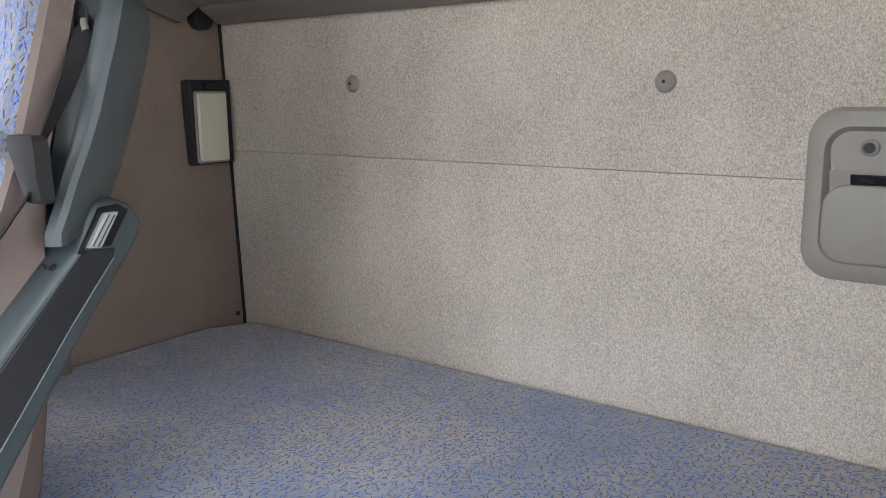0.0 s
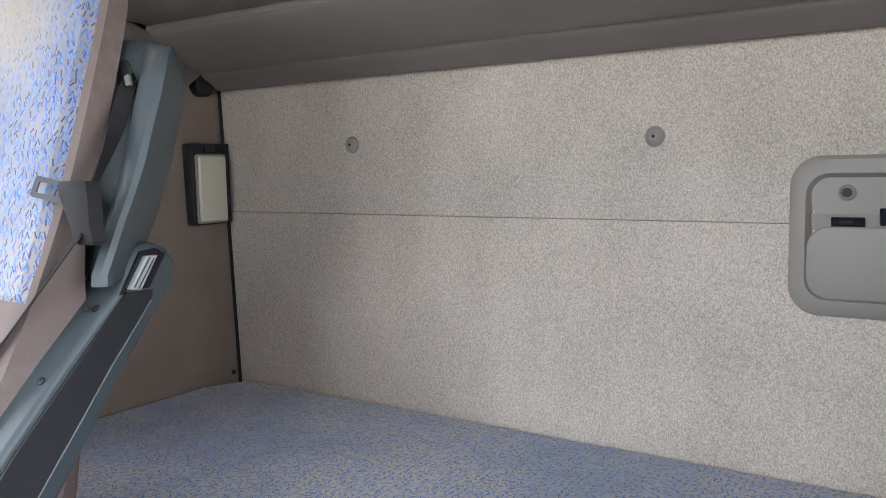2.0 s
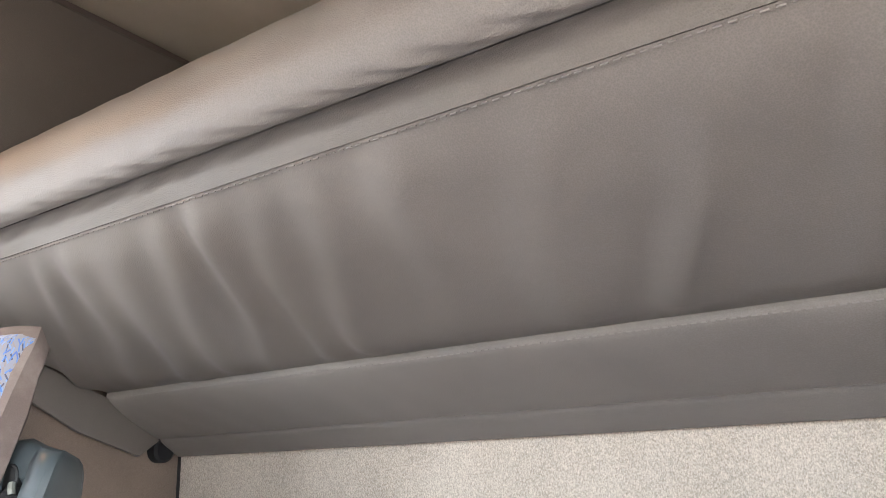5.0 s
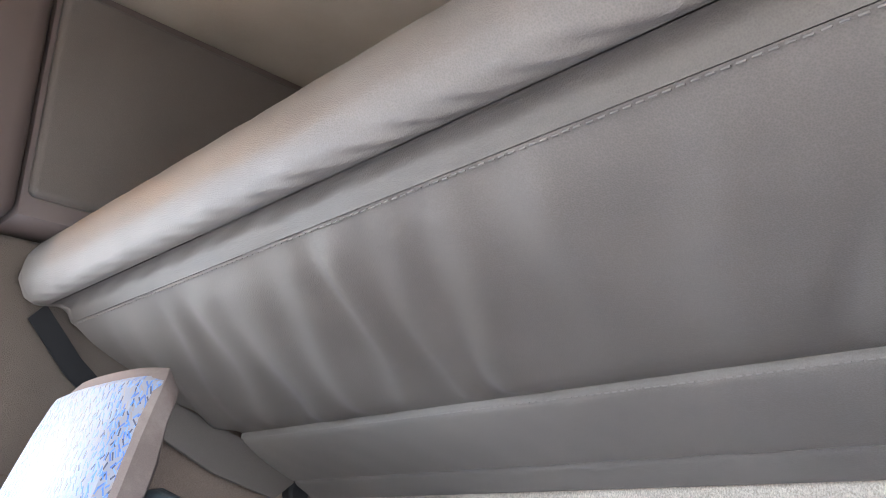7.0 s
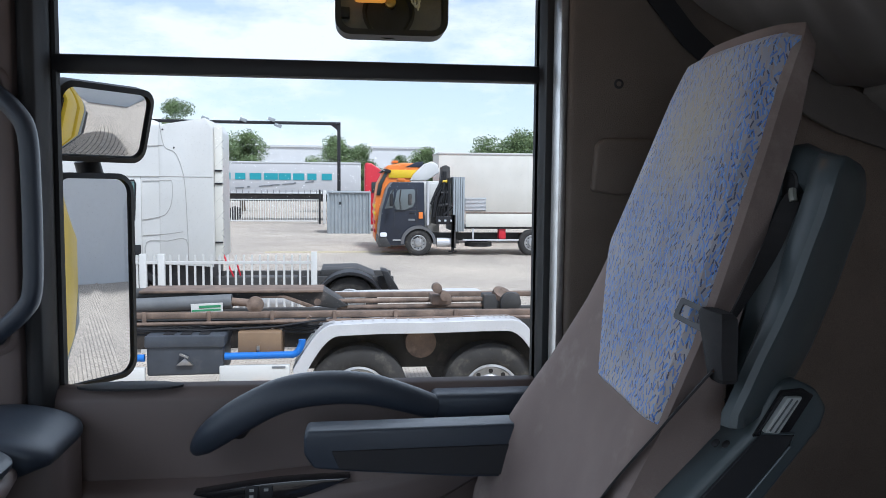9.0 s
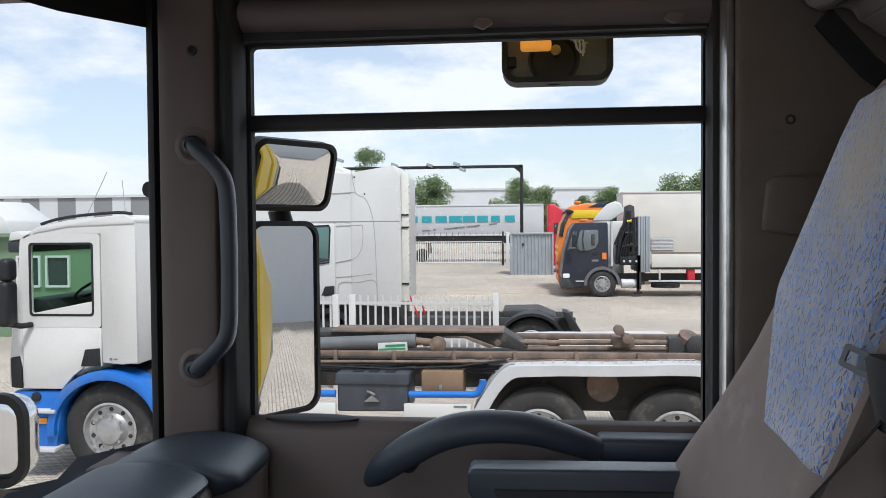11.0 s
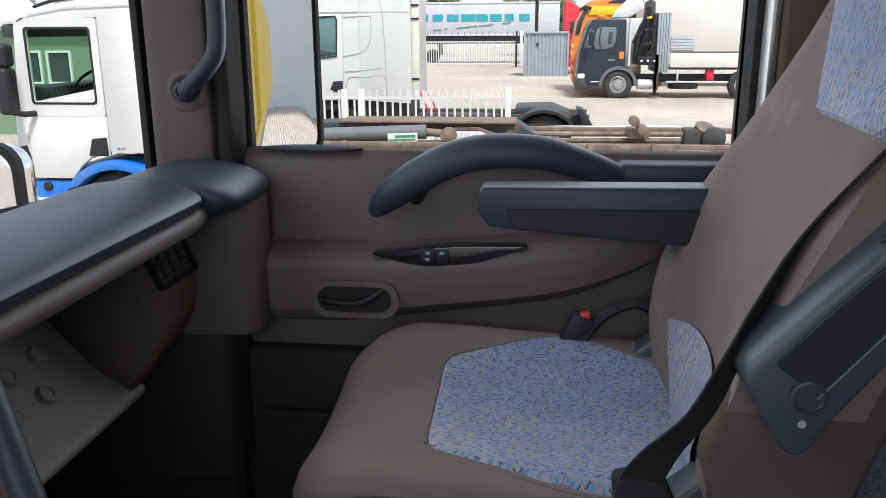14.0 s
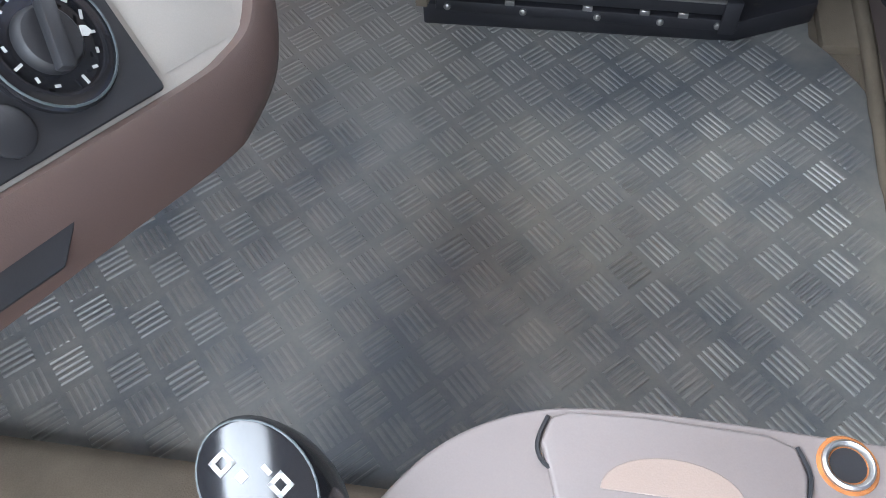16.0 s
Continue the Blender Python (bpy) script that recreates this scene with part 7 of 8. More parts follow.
part("rear_bracket", box((1.55, 8.55, -0.05), (1.95, 8.75, 0.16), 0.02), "frame_dark", hk)
# battery box and tank
bx = part("storage_box", prism([(-1.80, -0.54), (-1.80, -0.20), (-1.76, -0.155), (-1.08, -0.15), (-1.075, -0.53)], "y", 8.02, 8.52, 0.025, 3), "boxdark", hk, "dark blue-grey plastic storage box")
part("box_lid", prism(rrect(-1.815, -0.26, -1.065, -0.145, 0.02), "y", 8.0, 8.54, 0.012), "boxdark", bx)
for x in (-1.60, -1.44, -1.27):
    part("lid_rib", box((x - 0.05, 8.06, -0.146), (x + 0.05, 8.5, -0.136), 0.004), "black", bx)
part("box_latch", join(prism([(-1.52, -0.43), (-1.44, -0.36), (-1.36, -0.43)], "y", 7.99, 8.02, 0.004), box((-1.49, 7.97, -0.345), (-1.40, 8.0, -0.325), 0.003, 1, Matrix.Rotation(radians(25), 4, "Y"))), "steel", bx)
tk = part("oil_tank", box((-0.955, 8.10, -0.40), (-0.535, 8.50, -0.135), 0.012), "boxbrown", hk, "brown oil tank")
part("tank_cap", lathe((-0.72, 8.3, -0.136), (0, 0, 1), [(0.07, 0), (0.07, 0.04), (0.055, 0.055), (0.001, 0.055)], 20), "black", tk)
part("tank_clamp", box((-0.775, 8.09, -0.34), (-0.745, 8.101, -0.27), 0.002), "steel", tk)
part("tank_fitting", join(tube([(-0.60, 8.28, -0.13), (-0.60, 8.28, -0.07), (-0.42, 8.26, -0.06)], 0.03, 10), tube([(-0.42, 8.26, -0.06), (-0.30, 8.24, -0.05), (-0.26, 8.22, 0.0)], 0.018, 8)), "rusty", tk)
part("guard_bar", tube([(-2.6, 8.03, -0.355), (-1.82, 8.03, -0.36)], 0.035, 14), "blue_paint", hk, "blue side guard tube")
part("guard_bar", tube(curve_pts([(-1.07, 8.03, -0.355), (-0.55, 8.03, -0.35), (-0.40, 8.03, -0.34), (-0.34, 8.03, -0.26), (-0.33, 8.03, -0.20)], 4), 0.035, 14), "blue_paint", hk, "blue side guard tube")
part("side_board", box((-2.6, 8.0, -0.62), (-1.815, 8.06, -0.45), 0.01), "white_paint", hk)
sb = part("side_board", box((-1.12, 8.0, -0.62), (-0.45, 8.06, -0.445), 0.01), "white_paint", hk)
part("board_bar", box((-0.62, 7.996, -0.475), (-0.49, 8.001, -0.455)), "greyprint", sb, smooth=False)
part("bracket_leg", box((-1.05, 8.03, -0.85), (-0.99, 8.08, -0.62), 0.005), "blue_paint", hk)
part("side_marker", box((-0.80, 7.985, -0.64), (-0.66, 8.0, -0.60), 0.004), "orange", hk)
# aluminium mudguard over both axles
mg = []
for a in range(0, 10):
    t = a / 9
    mg.append((-0.42 + 0.40 * t, -0.50 + 0.45 * math.sin(t * math.pi / 2)))
mg += [(0.4, -0.035), (0.9, -0.035), (1.5, -0.02)]
for a in range(0, 10):
    t = a / 9
    mg.append((1.75 + 0.46 * t, -0.02 - 0.55 * (1 - math.cos(t * math.pi / 2))))
mg_in = [(p[0] * 0.985 + 0.012, p[1] - 0.02) for p in mg]
part("mudguard", prism(mg + mg_in[::-1], "y", 7.98, 8.55), "alu", hk, "ribbed white-grey checker-plate mudguard")
mg_lip = [(p[0] * 0.94 + 0.055, p[1] - 0.11) for p in mg]
part("mudguard_lip", prism(mg + mg_lip[::-1], "y", 7.965, 7.982, 0.003, 1), "alu", hk)
part("mudguard", prism(mg + mg_in[::-1], "y", 9.95, 10.5), "alu", hk)
# flat quads whose darker tone paints the shading of the plate's ribs
ribs = bmesh.new()
for i in range(92):
    for j in range(2):
        t = i / 91
        k = t * (len(mg) - 1)
        q = min(int(k), len(mg) - 2)
        p = Vector(mg[q]).lerp(Vector(mg[q + 1]), k - q)
        y = 8.05 + 0.26 * j
        vs = [ribs.verts.new((p.x + dx, y + dy, p.y + 0.006)) for dx, dy in ((-0.007, 0), (0.007, 0.02), (0.007, 0.20), (-0.007, 0.18))]
        ribs.faces.new(vs)
tagged(part("plate_ribs", ribs, "rib_shade", hk, smooth=False), kind="stuff")
part("wheel_house", box((-0.30, 8.50, -0.60), (2.1, 8.60, -0.08), 0.01), "frame_dark", hk)
for i in range(6):
    part("rail_clip", box((-1.9 + 0.62 * i, 8.275, -0.075), (-1.86 + 0.62 * i, 8.305, 0.045), 0.004), "rusty", hk)
for k, (z, r) in enumerate(((-0.11, 0.014), (-0.15, 0.010), (-0.085, 0.008))):
    part("hydraulic_hose", tube(curve_pts([(-2.4, 8.26, z), (-1.7, 8.24 + 0.02 * k, z - 0.03), (-0.9, 8.25, z + 0.02), (-0.3, 8.26, z - 0.02), (0.3, 8.27, z + 0.01)], 5), r, 8), "black", hk)
part("air_tank", tube([(0.86, 8.30, -0.30), (0.86, 8.9, -0.30)], 0.16, 20), "rusty", hk)

# ---- white palisade fence ----
fc = thing("picket_fence", (-1.9, 12.8, G), "white steel picket fence panel on the yard", "fence")
part("rail", box((-3.42, 12.78, 0.085), (-0.37, 12.83, 0.125)), "white_paint", fc, smooth=False)
part("rail", box((-3.42, 12.78, -0.95), (-0.37, 12.83, -0.90)), "white_paint", fc, smooth=False)
for x in (-3.40, -0.40):
    part("post", box((x - 0.045, 12.76, G), (x + 0.045, 12.85, 0.27), 0.006), "white_paint", fc)
for x in (-2.97, -2.70):
    part("post", box((x - 0.05, 12.76, G), (x + 0.05, 12.85, 0.24), 0.006), "white_paint", fc)
pk = box((-0.016, -0.012, G + 0.1), (0.016, 0.012, 0.225), 0.004, 1)
pk_me = bpy.data.meshes.new("picket")
pk.to_mesh(pk_me)
pk.free()
pk_me.materials.append(M["white_paint"])
for i in range(24):
    x = -3.30 + 0.122 * i
    ob = new("picket", pk_me)
    ob.parent = fc
    ob.location = (x + 1.9, 0.0, -G)

# ---- white tractor unit behind the fence ----
wt = thing("white_tractor_unit", (-2.5, 14.2, G), "white high-roof tractor unit with a side fairing", "lorry")
part("cab", prism([(-5.2, -0.4), (-5.2, 0.9), (-4.9, 1.9), (-4.3, 2.30), (-3.6, 2.36), (-2.98, 2.30), (-2.24, 2.42), (-2.13, 2.25), (-2.12, -0.04), (-4.02, -0.06), (-4.2, -0.42)], "y", 14.2, 16.1, 0.05, 3), "white_paint", wt)
part("under_cab", box((-4.0, 14.42, -0.72), (-2.25, 16.0, -0.045), 0.02), "frame_dark", wt)
part("wheel_arch", prism([(-3.52 + 0.66 * math.cos(radians(a)), -0.80 + 0.68 * math.sin(radians(a))) for a in range(-5, 186, 10)] + [(-3.52 + 0.58 * math.cos(radians(a)), -0.80 + 0.59 * math.sin(radians(a))) for a in range(185, -6, -10)], "y", 14.16, 14.5), "black", wt)
part("battery_box", box((-2.05, 14.35, -0.56), (-0.75, 14.75, -0.30), 0.02), "frame_dark", wt)
part("roof_pod", prism([(-3.75, 2.34), (-3.70, 2.46), (-3.40, 2.47), (-3.2, 2.34)], "y", 14.6, 15.8, 0.04), "cream_paint", wt)
part("side_panel", prism([(-3.02, -0.05), (-3.02, 2.20), (-2.92, 2.30), (-2.26, 2.41), (-2.15, 2.24), (-2.14, -0.1)], "y", 14.192, 14.205, 0.004), "white_paint", wt)
for ln in ([(-3.0, 2.33), (-2.93, 1.94), (-2.76, 1.835), (-2.656, 1.595), (-2.60, 1.285), (-2.57, 0.6), (-2.55, -0.05)], [(-4.2, 1.43), (-2.9, 1.43), (-2.13, 1.425)], [(-4.2, 1.90), (-3.3, 1.93), (-2.95, 1.95)], [(-3.315, 1.43), (-3.315, 0.7), (-3.315, 0.0)], [(-3.29, 1.35), (-2.90, 1.36), (-2.81, 1.33), (-2.82, 1.01), (-2.90, 0.82), (-3.03, 0.75), (-3.30, 0.70)], [(-3.3, 0.44), (-2.95, 0.46), (-2.64, 0.50)], [(-3.25, -0.09), (-3.24, 0.32), (-2.9, 0.345), (-2.59, 0.36), (-2.57, -0.09)]):
    part("panel_joint", tube(curve_pts([(a, 14.190, b) for a, b in ln], 4), 0.0055, 5), "joint", wt)
for a, b in ((-2.95, 2.21), (-2.77, 1.91)):
    part("panel_screw", disc((a, 14.192, b), (0, -1, 0), 0.016, 0.006, 10), "black", wt)
wd = part("cab_door", prism([(-4.3, -0.05), (-4.3, 1.38), (-3.31, 1.38), (-3.32, 0.0), (-3.5, -0.05)], "y", 14.186, 14.205, 0.004), "white_paint", wt)
part("door_pane", prism([(-4.2, 0.62), (-4.2, 1.30), (-3.40, 1.34), (-3.42, 0.72)], "y", 14.178, 14.19, 0.004), "pane_teal", wd)
part("pane_shade", prism([(-4.2, 0.63), (-4.2, 1.02), (-3.86, 0.98), (-3.72, 0.80), (-3.43, 0.76), (-3.43, 0.73)], "y", 14.172, 14.179, 0.002), "darkglass", wd)
part("pane_trim", tube([(-4.2, 14.178, 1.32), (-3.42, 14.178, 1.36), (-3.40, 14.178, 1.30), (-3.425, 14.178, 0.70), (-4.2, 14.178, 0.60)], 0.016, 6), "black", wd)
part("door_handle", prism([(-3.57, 0.10), (-3.50, 0.27), (-3.33, 0.28), (-3.33, 0.10)], "y", 14.17, 14.19, 0.005), "black", wd)
part("rear_curtain", box((-2.125, 14.24, 0.0), (-1.985, 14.30, 2.28), 0.02), "cream_paint", wt, "pale rear side deflector")
for i in range(7):
    part("deflector_strap", join(tube([(-2.105, 14.245, 0.1 + 0.3 * i), (-1.965, 14.245, 0.25 + 0.3 * i)], 0.006, 5), tube([(-1.965, 14.245, 0.1 + 0.3 * i), (-2.105, 14.245, 0.25 + 0.3 * i)], 0.006, 5)), "joint", wt)
for z in (1.52, 1.30, 0.30):
    part("hinge", box((-2.12, 14.22, z), (-1.99, 14.25, z + 0.03), 0.004), "black", wt)
part("chassis_beam", box((-3.9, 14.7, -0.60), (0.95, 14.8, -0.33), 0.01), "frame_dark", wt)
part("chassis_beam", box((-3.9, 15.7, -0.60), (0.95, 15.8, -0.33), 0.01), "frame_dark", wt)
part("fifth_wheel", prism([(-0.36, -0.22), (0.30, -0.20), (0.62, -0.33), (0.62, -0.40), (-0.36, -0.36)], "y", 14.8, 15.9, 0.02), "frame_dark", wt)
part("rear_wing", prism([(0.16 + 0.62 * math.cos(radians(a)), -0.80 + 0.60 * math.sin(radians(a))) for a in range(20, 161, 10)] + [(0.16 + 0.57 * math.cos(radians(a)), -0.80 + 0.55 * math.sin(radians(a))) for a in range(160, 19, -10)], "y", 14.2, 14.75), "black", wt)
part("tail_plate", prism([(0.70, -0.18), (0.82, -0.20), (1.02, -0.52), (0.98, -0.66), (0.88, -0.60)], "y", 14.3, 14.9, 0.01), "black", wt)
part("fuel_tank", tube([(-1.75, 14.45, -0.66), (-0.75, 14.45, -0.66)], 0.24, 20), "alu", wt)
part("air_lines", tube(curve_pts([(-2.05, 14.6, 0.10), (-1.95, 14.5, -0.1), (-1.85, 14.5, -0.35), (-1.95, 14.55, -0.5), (-1.75, 14.6, -0.4), (-1.80, 14.55, -0.1)], 5), 0.016, 6), "red_paint", wt)
wheel(wt, 0.16, 14.3, -0.79, 0.49)
wheel(wt, -3.52, 14.25, -0.79, 0.49)

# ---- crane lorry ----
dk = thing("crane_lorry", (3, 30, G), "dark blue flatbed lorry with a folded loading crane", "lorry")
part("cab", prism([(1.32, -0.92), (1.30, -0.40), (1.40, 0.40), (1.62, 1.20), (1.80, 1.44), (2.92, 1.46), (2.96, 1.40), (2.99, -0.24), (2.86, -0.55), (2.2, -0.9)], "y", 30.0, 32.4, 0.06, 3), "navy_paint", dk)
part("door_pane", prism([(1.93, 0.42), (1.84, 0.62), (1.94, 1.10), (2.03, 1.17), (2.58, 1.18), (2.62, 1.12), (2.62, 0.72), (2.52, 0.52), (2.25, 0.42)], "y", 29.95, 30.005, 0.008), "pane_grey", dk)
part("seat_head", prism(rrect(2.36, 0.60, 2.50, 1.02, 0.05), "y", 29.935, 29.952, 0.004), "frame_dark", dk)
part("pane_frame", tube([(2.10, 29.945, 0.44), (2.05, 29.945, 0.80), (2.09, 29.945, 1.16)], 0.025, 6), "frame_dark", dk)
part("wing_mirror", prism(rrect(1.66, 0.55, 1.80, 1.02, 0.04), "y", 29.62, 29.80, 0.03, 2), "black", dk)
part("mirror_arm", tube([(1.74, 29.72, 1.02), (1.80, 29.85, 1.14), (1.84, 29.98, 1.16)], 0.02, 6), "black", dk)
for line in ([(1.86, 0.40), (1.84, -0.28), (2.10, -0.42)], [(2.68, 1.22), (2.70, 0.45), (2.66, -0.20), (2.40, -0.34)], [(1.90, 0.36), (2.66, 0.40)]):
    part("door_gap", tube([(x, 29.998, z) for x, z in line], 0.009, 6), "frame_dark", dk)
part("door_handle", box((2.42, 29.97, 0.28), (2.62, 30.0, 0.33), 0.008), "black", dk)
part("emblem_bar", box((2.38, 29.985, 0.02), (2.62, 29.999, 0.09)), "greyprint", dk, smooth=False)
part("step", box((1.80, 29.96, -0.72), (2.10, 30.2, -0.68), 0.01), "alu", dk)
part("door_pane", prism([(1.50, 0.45), (1.72, 1.12), (1.84, 1.14), (1.80, 0.50)], "y", 29.97, 30.004, 0.006), "pane_grey", dk)
part("warning_sticker", box((2.76, 29.97, 0.10), (2.91, 29.99, 0.34)), "orange_paint", dk, smooth=False)
part("headlamp", prism(rrect(1.33, -0.58, 1.58, -0.42, 0.05), "y", 29.93, 30.05, 0.01), "lamp_white", dk)
part("bumper", prism([(1.27, -0.95), (1.27, -0.60), (1.55, -0.58), (1.75, -0.95)], "y", 29.95, 32.4, 0.03), "frame_dark", dk)
part("wheel_arch", prism([(2.756 + 0.66 * math.cos(radians(a)), -0.80 + 0.64 * math.sin(radians(a))) for a in range(-5, 186, 10)] + [(2.756 + 0.55 * math.cos(radians(a)), -0.80 + 0.53 * math.sin(radians(a))) for a in range(185, -6, -10)], "y", 29.9, 30.6), surf("grey_arch", (0.12, 0.12, 0.125), rough=0.5, scale=3, bump=0.05), dk)
wheel(dk, 2.756, 29.95, -0.80, 0.50)
wheel(dk, 7.05, 29.95, -0.80, 0.50)
part("beacon", box((2.02, 30.6, 1.47), (2.30, 31.6, 1.58), 0.03), "orange_paint", dk)
part("exhaust_stack", tube([(3.11, 30.15, -0.15), (3.11, 30.15, 1.48)], 0.055, 12), "alu", dk)
part("white_bulkhead", box((2.98, 30.5, -0.2), (3.46, 32.3, 1.42), 0.03), "white_paint", dk)
part("crane_column", prism([(3.28, -0.10), (3.30, 0.45), (3.58, 1.25), (3.64, 2.02), (3.80, 2.10), (3.95, 2.02), (3.98, 1.20), (3.86, 0.30), (3.90, -0.10)], "y", 30.3, 30.9, 0.03), "frame_dark", dk, "black folded crane")
part("crane_arm", tube([(3.42, 30.25, 0.10), (3.70, 30.25, 1.10), (3.74, 30.25, 1.85)], 0.09, 10), "black", dk)
part("crane_ram", tube([(3.30, 30.2, 0.5), (3.62, 30.2, 1.25)], 0.06, 10), "black", dk)
part("crane_clamp", tube([(3.66, 30.2, 1.48), (3.95, 30.2, 1.50)], 0.05, 8), "yellow_paint", dk)
for a, b, r in (((3.34, 0.15), (3.42, 0.95), 0.07), ((3.50, 0.55), (3.86, 0.62), 0.08), ((3.60, 1.05), (3.92, 1.08), 0.06), ((3.86, 0.10), (3.90, 1.60), 0.06), ((3.46, 1.18), (3.66, 1.62), 0.05), ((3.70, 0.20), (4.02, 0.55), 0.05), ((3.22, 0.62), (3.46, 1.22), 0.045)):
    part("crane_link", tube([(a[0], 30.14, a[1]), (b[0], 30.14, b[1])], r, 8), "black", dk)
for i in range(4):
    part("crane_hose", tube(curve_pts([(3.40 + 0.09 * i, 30.06, 0.10), (3.48 + 0.10 * i, 30.03, 0.55 + 0.1 * i), (3.66 + 0.05 * i, 30.06, 0.95 + 0.12 * i)], 4), 0.018, 6), "black", dk)
part("crane_leg", box((4.00, 30.0, -1.15), (4.10, 30.14, 0.25), 0.012), "black", dk)
part("leg_foot", disc((4.05, 30.07, -1.15), (0, 0, 1), 0.16, 0.05, 16), "black", dk)
part("crane_controls", box((3.40, 30.05, -0.12), (4.10, 30.5, 0.20), 0.03), "black", dk)
for x in (3.50, 3.72, 3.95):
    part("control_lever", box((x, 30.0, -0.02), (x + 0.08, 30.06, 0.06), 0.01), "alu", dk)
for i in range(5):
    part("headboard_slat", box((4.05 + 0.088 * i, 30.0, -0.38 + 0.15 * i * 0), (4.125 + 0.088 * i, 32.3, 1.65), 0.01), "grey_paint", dk)
bd = part("dropside", box((4.52, 29.95, -0.20), (9.6, 30.02, 0.30), 0.012), "cream_paint", dk, "cream drop side")
part("top_edge", box((4.52, 29.94, 0.30), (9.6, 30.03, 0.345), 0.008), "rusty", bd)
for x in (7.2,):
    part("bed_post", box((x, 29.92, -0.24), (x + 0.09, 30.0, 0.42), 0.01), "cream_paint", dk)
part("bed_floor", box((4.5, 30.0, -0.28), (9.6, 32.4, -0.20), 0.01), "frame_dark", dk)
part("under_rail", box((4.42, 30.0, -0.73), (6.55, 30.06, -0.67), 0.008), "alu", dk)
part("under_post", box((4.78, 30.0, -0.70), (4.84, 30.06, -0.25), 0.005), "alu", dk)
part("red_box", box((5.80, 30.05, -0.66), (6.06, 30.4, -0.26), 0.02), "red_paint", dk)
part("spare_wheel", lathe((5.1, 30.6, -0.98), (0, 0, 1), [(0.2, 0), (0.52, 0.02), (0.52, 0.18), (0.2, 0.2)], 28), "tyre", dk)
part("chassis_beam", box((2.9, 30.6, -0.75), (9.4, 30.75, -0.45), 0.02), "frame_dark", dk)
part("fuel_tank", tube([(3.46, 30.25, -0.80), (4.08, 30.25, -0.80)], 0.17, 14), "alu", dk)
part("stabiliser_leg", box((4.0, 30.0, -1.0), (4.16, 30.16, 0.25), 0.015), "frame_dark", dk)

# ---- further vehicles ----
og = thing("orange_lorry", (2, 33.4, G), "orange lorry with a high cab and dark roof", "lorry")
part("cab", prism([(1.25, -0.95), (1.24, 0.6), (1.36, 1.4), (1.74, 2.12), (2.4, 2.24), (3.12, 2.20), (3.3, 1.6), (3.3, -0.95)], "y", 33.0, 35.4, 0.07, 3), "orange_paint", og)
part("windscreen", prism([(1.30, 0.92), (1.38, 1.38), (1.70, 1.95), (1.82, 1.93), (1.55, 1.35), (1.46, 0.9)], "y", 32.96, 33.02, 0.01), "darkglass", og)
part("sun_visor", prism([(1.48, 1.86), (1.64, 2.0), (1.90, 1.92), (1.86, 1.80)], "y", 32.9, 35.4, 0.02), "black", og)
part("roof_spoiler", prism([(2.45, 2.06), (2.90, 2.26), (3.20, 2.30), (3.16, 2.06)], "y", 32.97, 35.3, 0.03), "navy_paint", og)
part("yellow_band", box((1.80, 32.96, 1.62), (2.95, 32.99, 1.95), 0.005), "yellow_paint", og)
part("roof_beacon", box((1.98, 33.6, 2.24), (2.22, 34.4, 2.34), 0.03), "orange_paint", og)
for z in (-0.6, -0.25, 0.1, 0.4):
    part("grille_bar", box((1.22, 33.02, z), (1.32, 35.3, z + 0.16), 0.02), "red_paint" if z < 0 else "yellow_paint", og)
fa = thing("roof_fairing_lorry", (3.2, 32.6, G), "white lorry cab with a curved roof fairing", "lorry")
part("fairing", prism([(2.62, 1.50), (2.80, 1.80), (3.20, 2.18), (3.50, 2.29), (3.72, 2.18), (3.82, 1.85), (3.3, 1.52)], "y", 32.45, 32.95, 0.05, 3), "white_paint", fa)
part("cab", box((2.64, 32.45, -1.0), (3.82, 32.95, 1.50), 0.06), "white_paint", fa)
wb = thing("box_body_trailer", (6, 36, G), "plain white box-body trailer", "trailer")
part("body", box((4.17, 36.0, -0.3), (16.5, 38.5, 2.78), 0.03), "cream_paint", wb)
part("edge_frame", box((4.15, 35.97, 2.72), (16.5, 38.5, 2.80), 0.01), "white_paint", wb)
gr = part("grille", box((5.36, 35.96, 0.22), (6.32, 36.0, 0.80), 0.01), "grey_paint", wb, "grey louvre")
for i in range(9):
    part("louvre", box((5.38, 35.945, 0.25 + 0.06 * i), (6.30, 35.965, 0.29 + 0.06 * i), 0.004), "clad_light", gr)
part("wheel", lathe((14.0, 36.0, -0.78), (0, -1, 0), [(0.3, -0.3), (0.5, -0.28), (0.5, -0.02), (0.3, 0.0), (0.001, 0.0)], 24), "tyre", wb)
part("landing_legs", box((5.0, 36.3, G), (5.15, 36.45, -0.3)), "frame_dark", wb)
rd = thing("red_tractor_unit", (1.7, 46, G), "red tractor unit with a roof spoiler", "lorry")
part("cab", prism([(1.12, -0.9), (1.14, 2.50), (1.24, 2.60), (1.50, 2.55), (2.10, 2.15), (3.4, 2.0), (3.4, -0.9)], "y", 46.0, 48.4, 0.06, 3), "red_paint", rd)
part("window", box((1.5, 45.96, 0.9), (2.3, 46.01, 1.5), 0.02), "darkglass", rd)
part("wheel", lathe((2.2, 46.0, -0.78), (0, -1, 0), [(0.3, -0.3), (0.5, -0.28), (0.5, -0.02), (0.3, 0.0), (0.001, 0.0)], 24), "tyre", rd)
tr = thing("curtain_trailer", (-4, 60, G), "long silver-grey curtain-side trailer with teal lettering bars", "trailer")
part("body", box((-12.4, 60.0, 0.72), (1.15, 62.5, 2.95), 0.03), "tarp", tr)
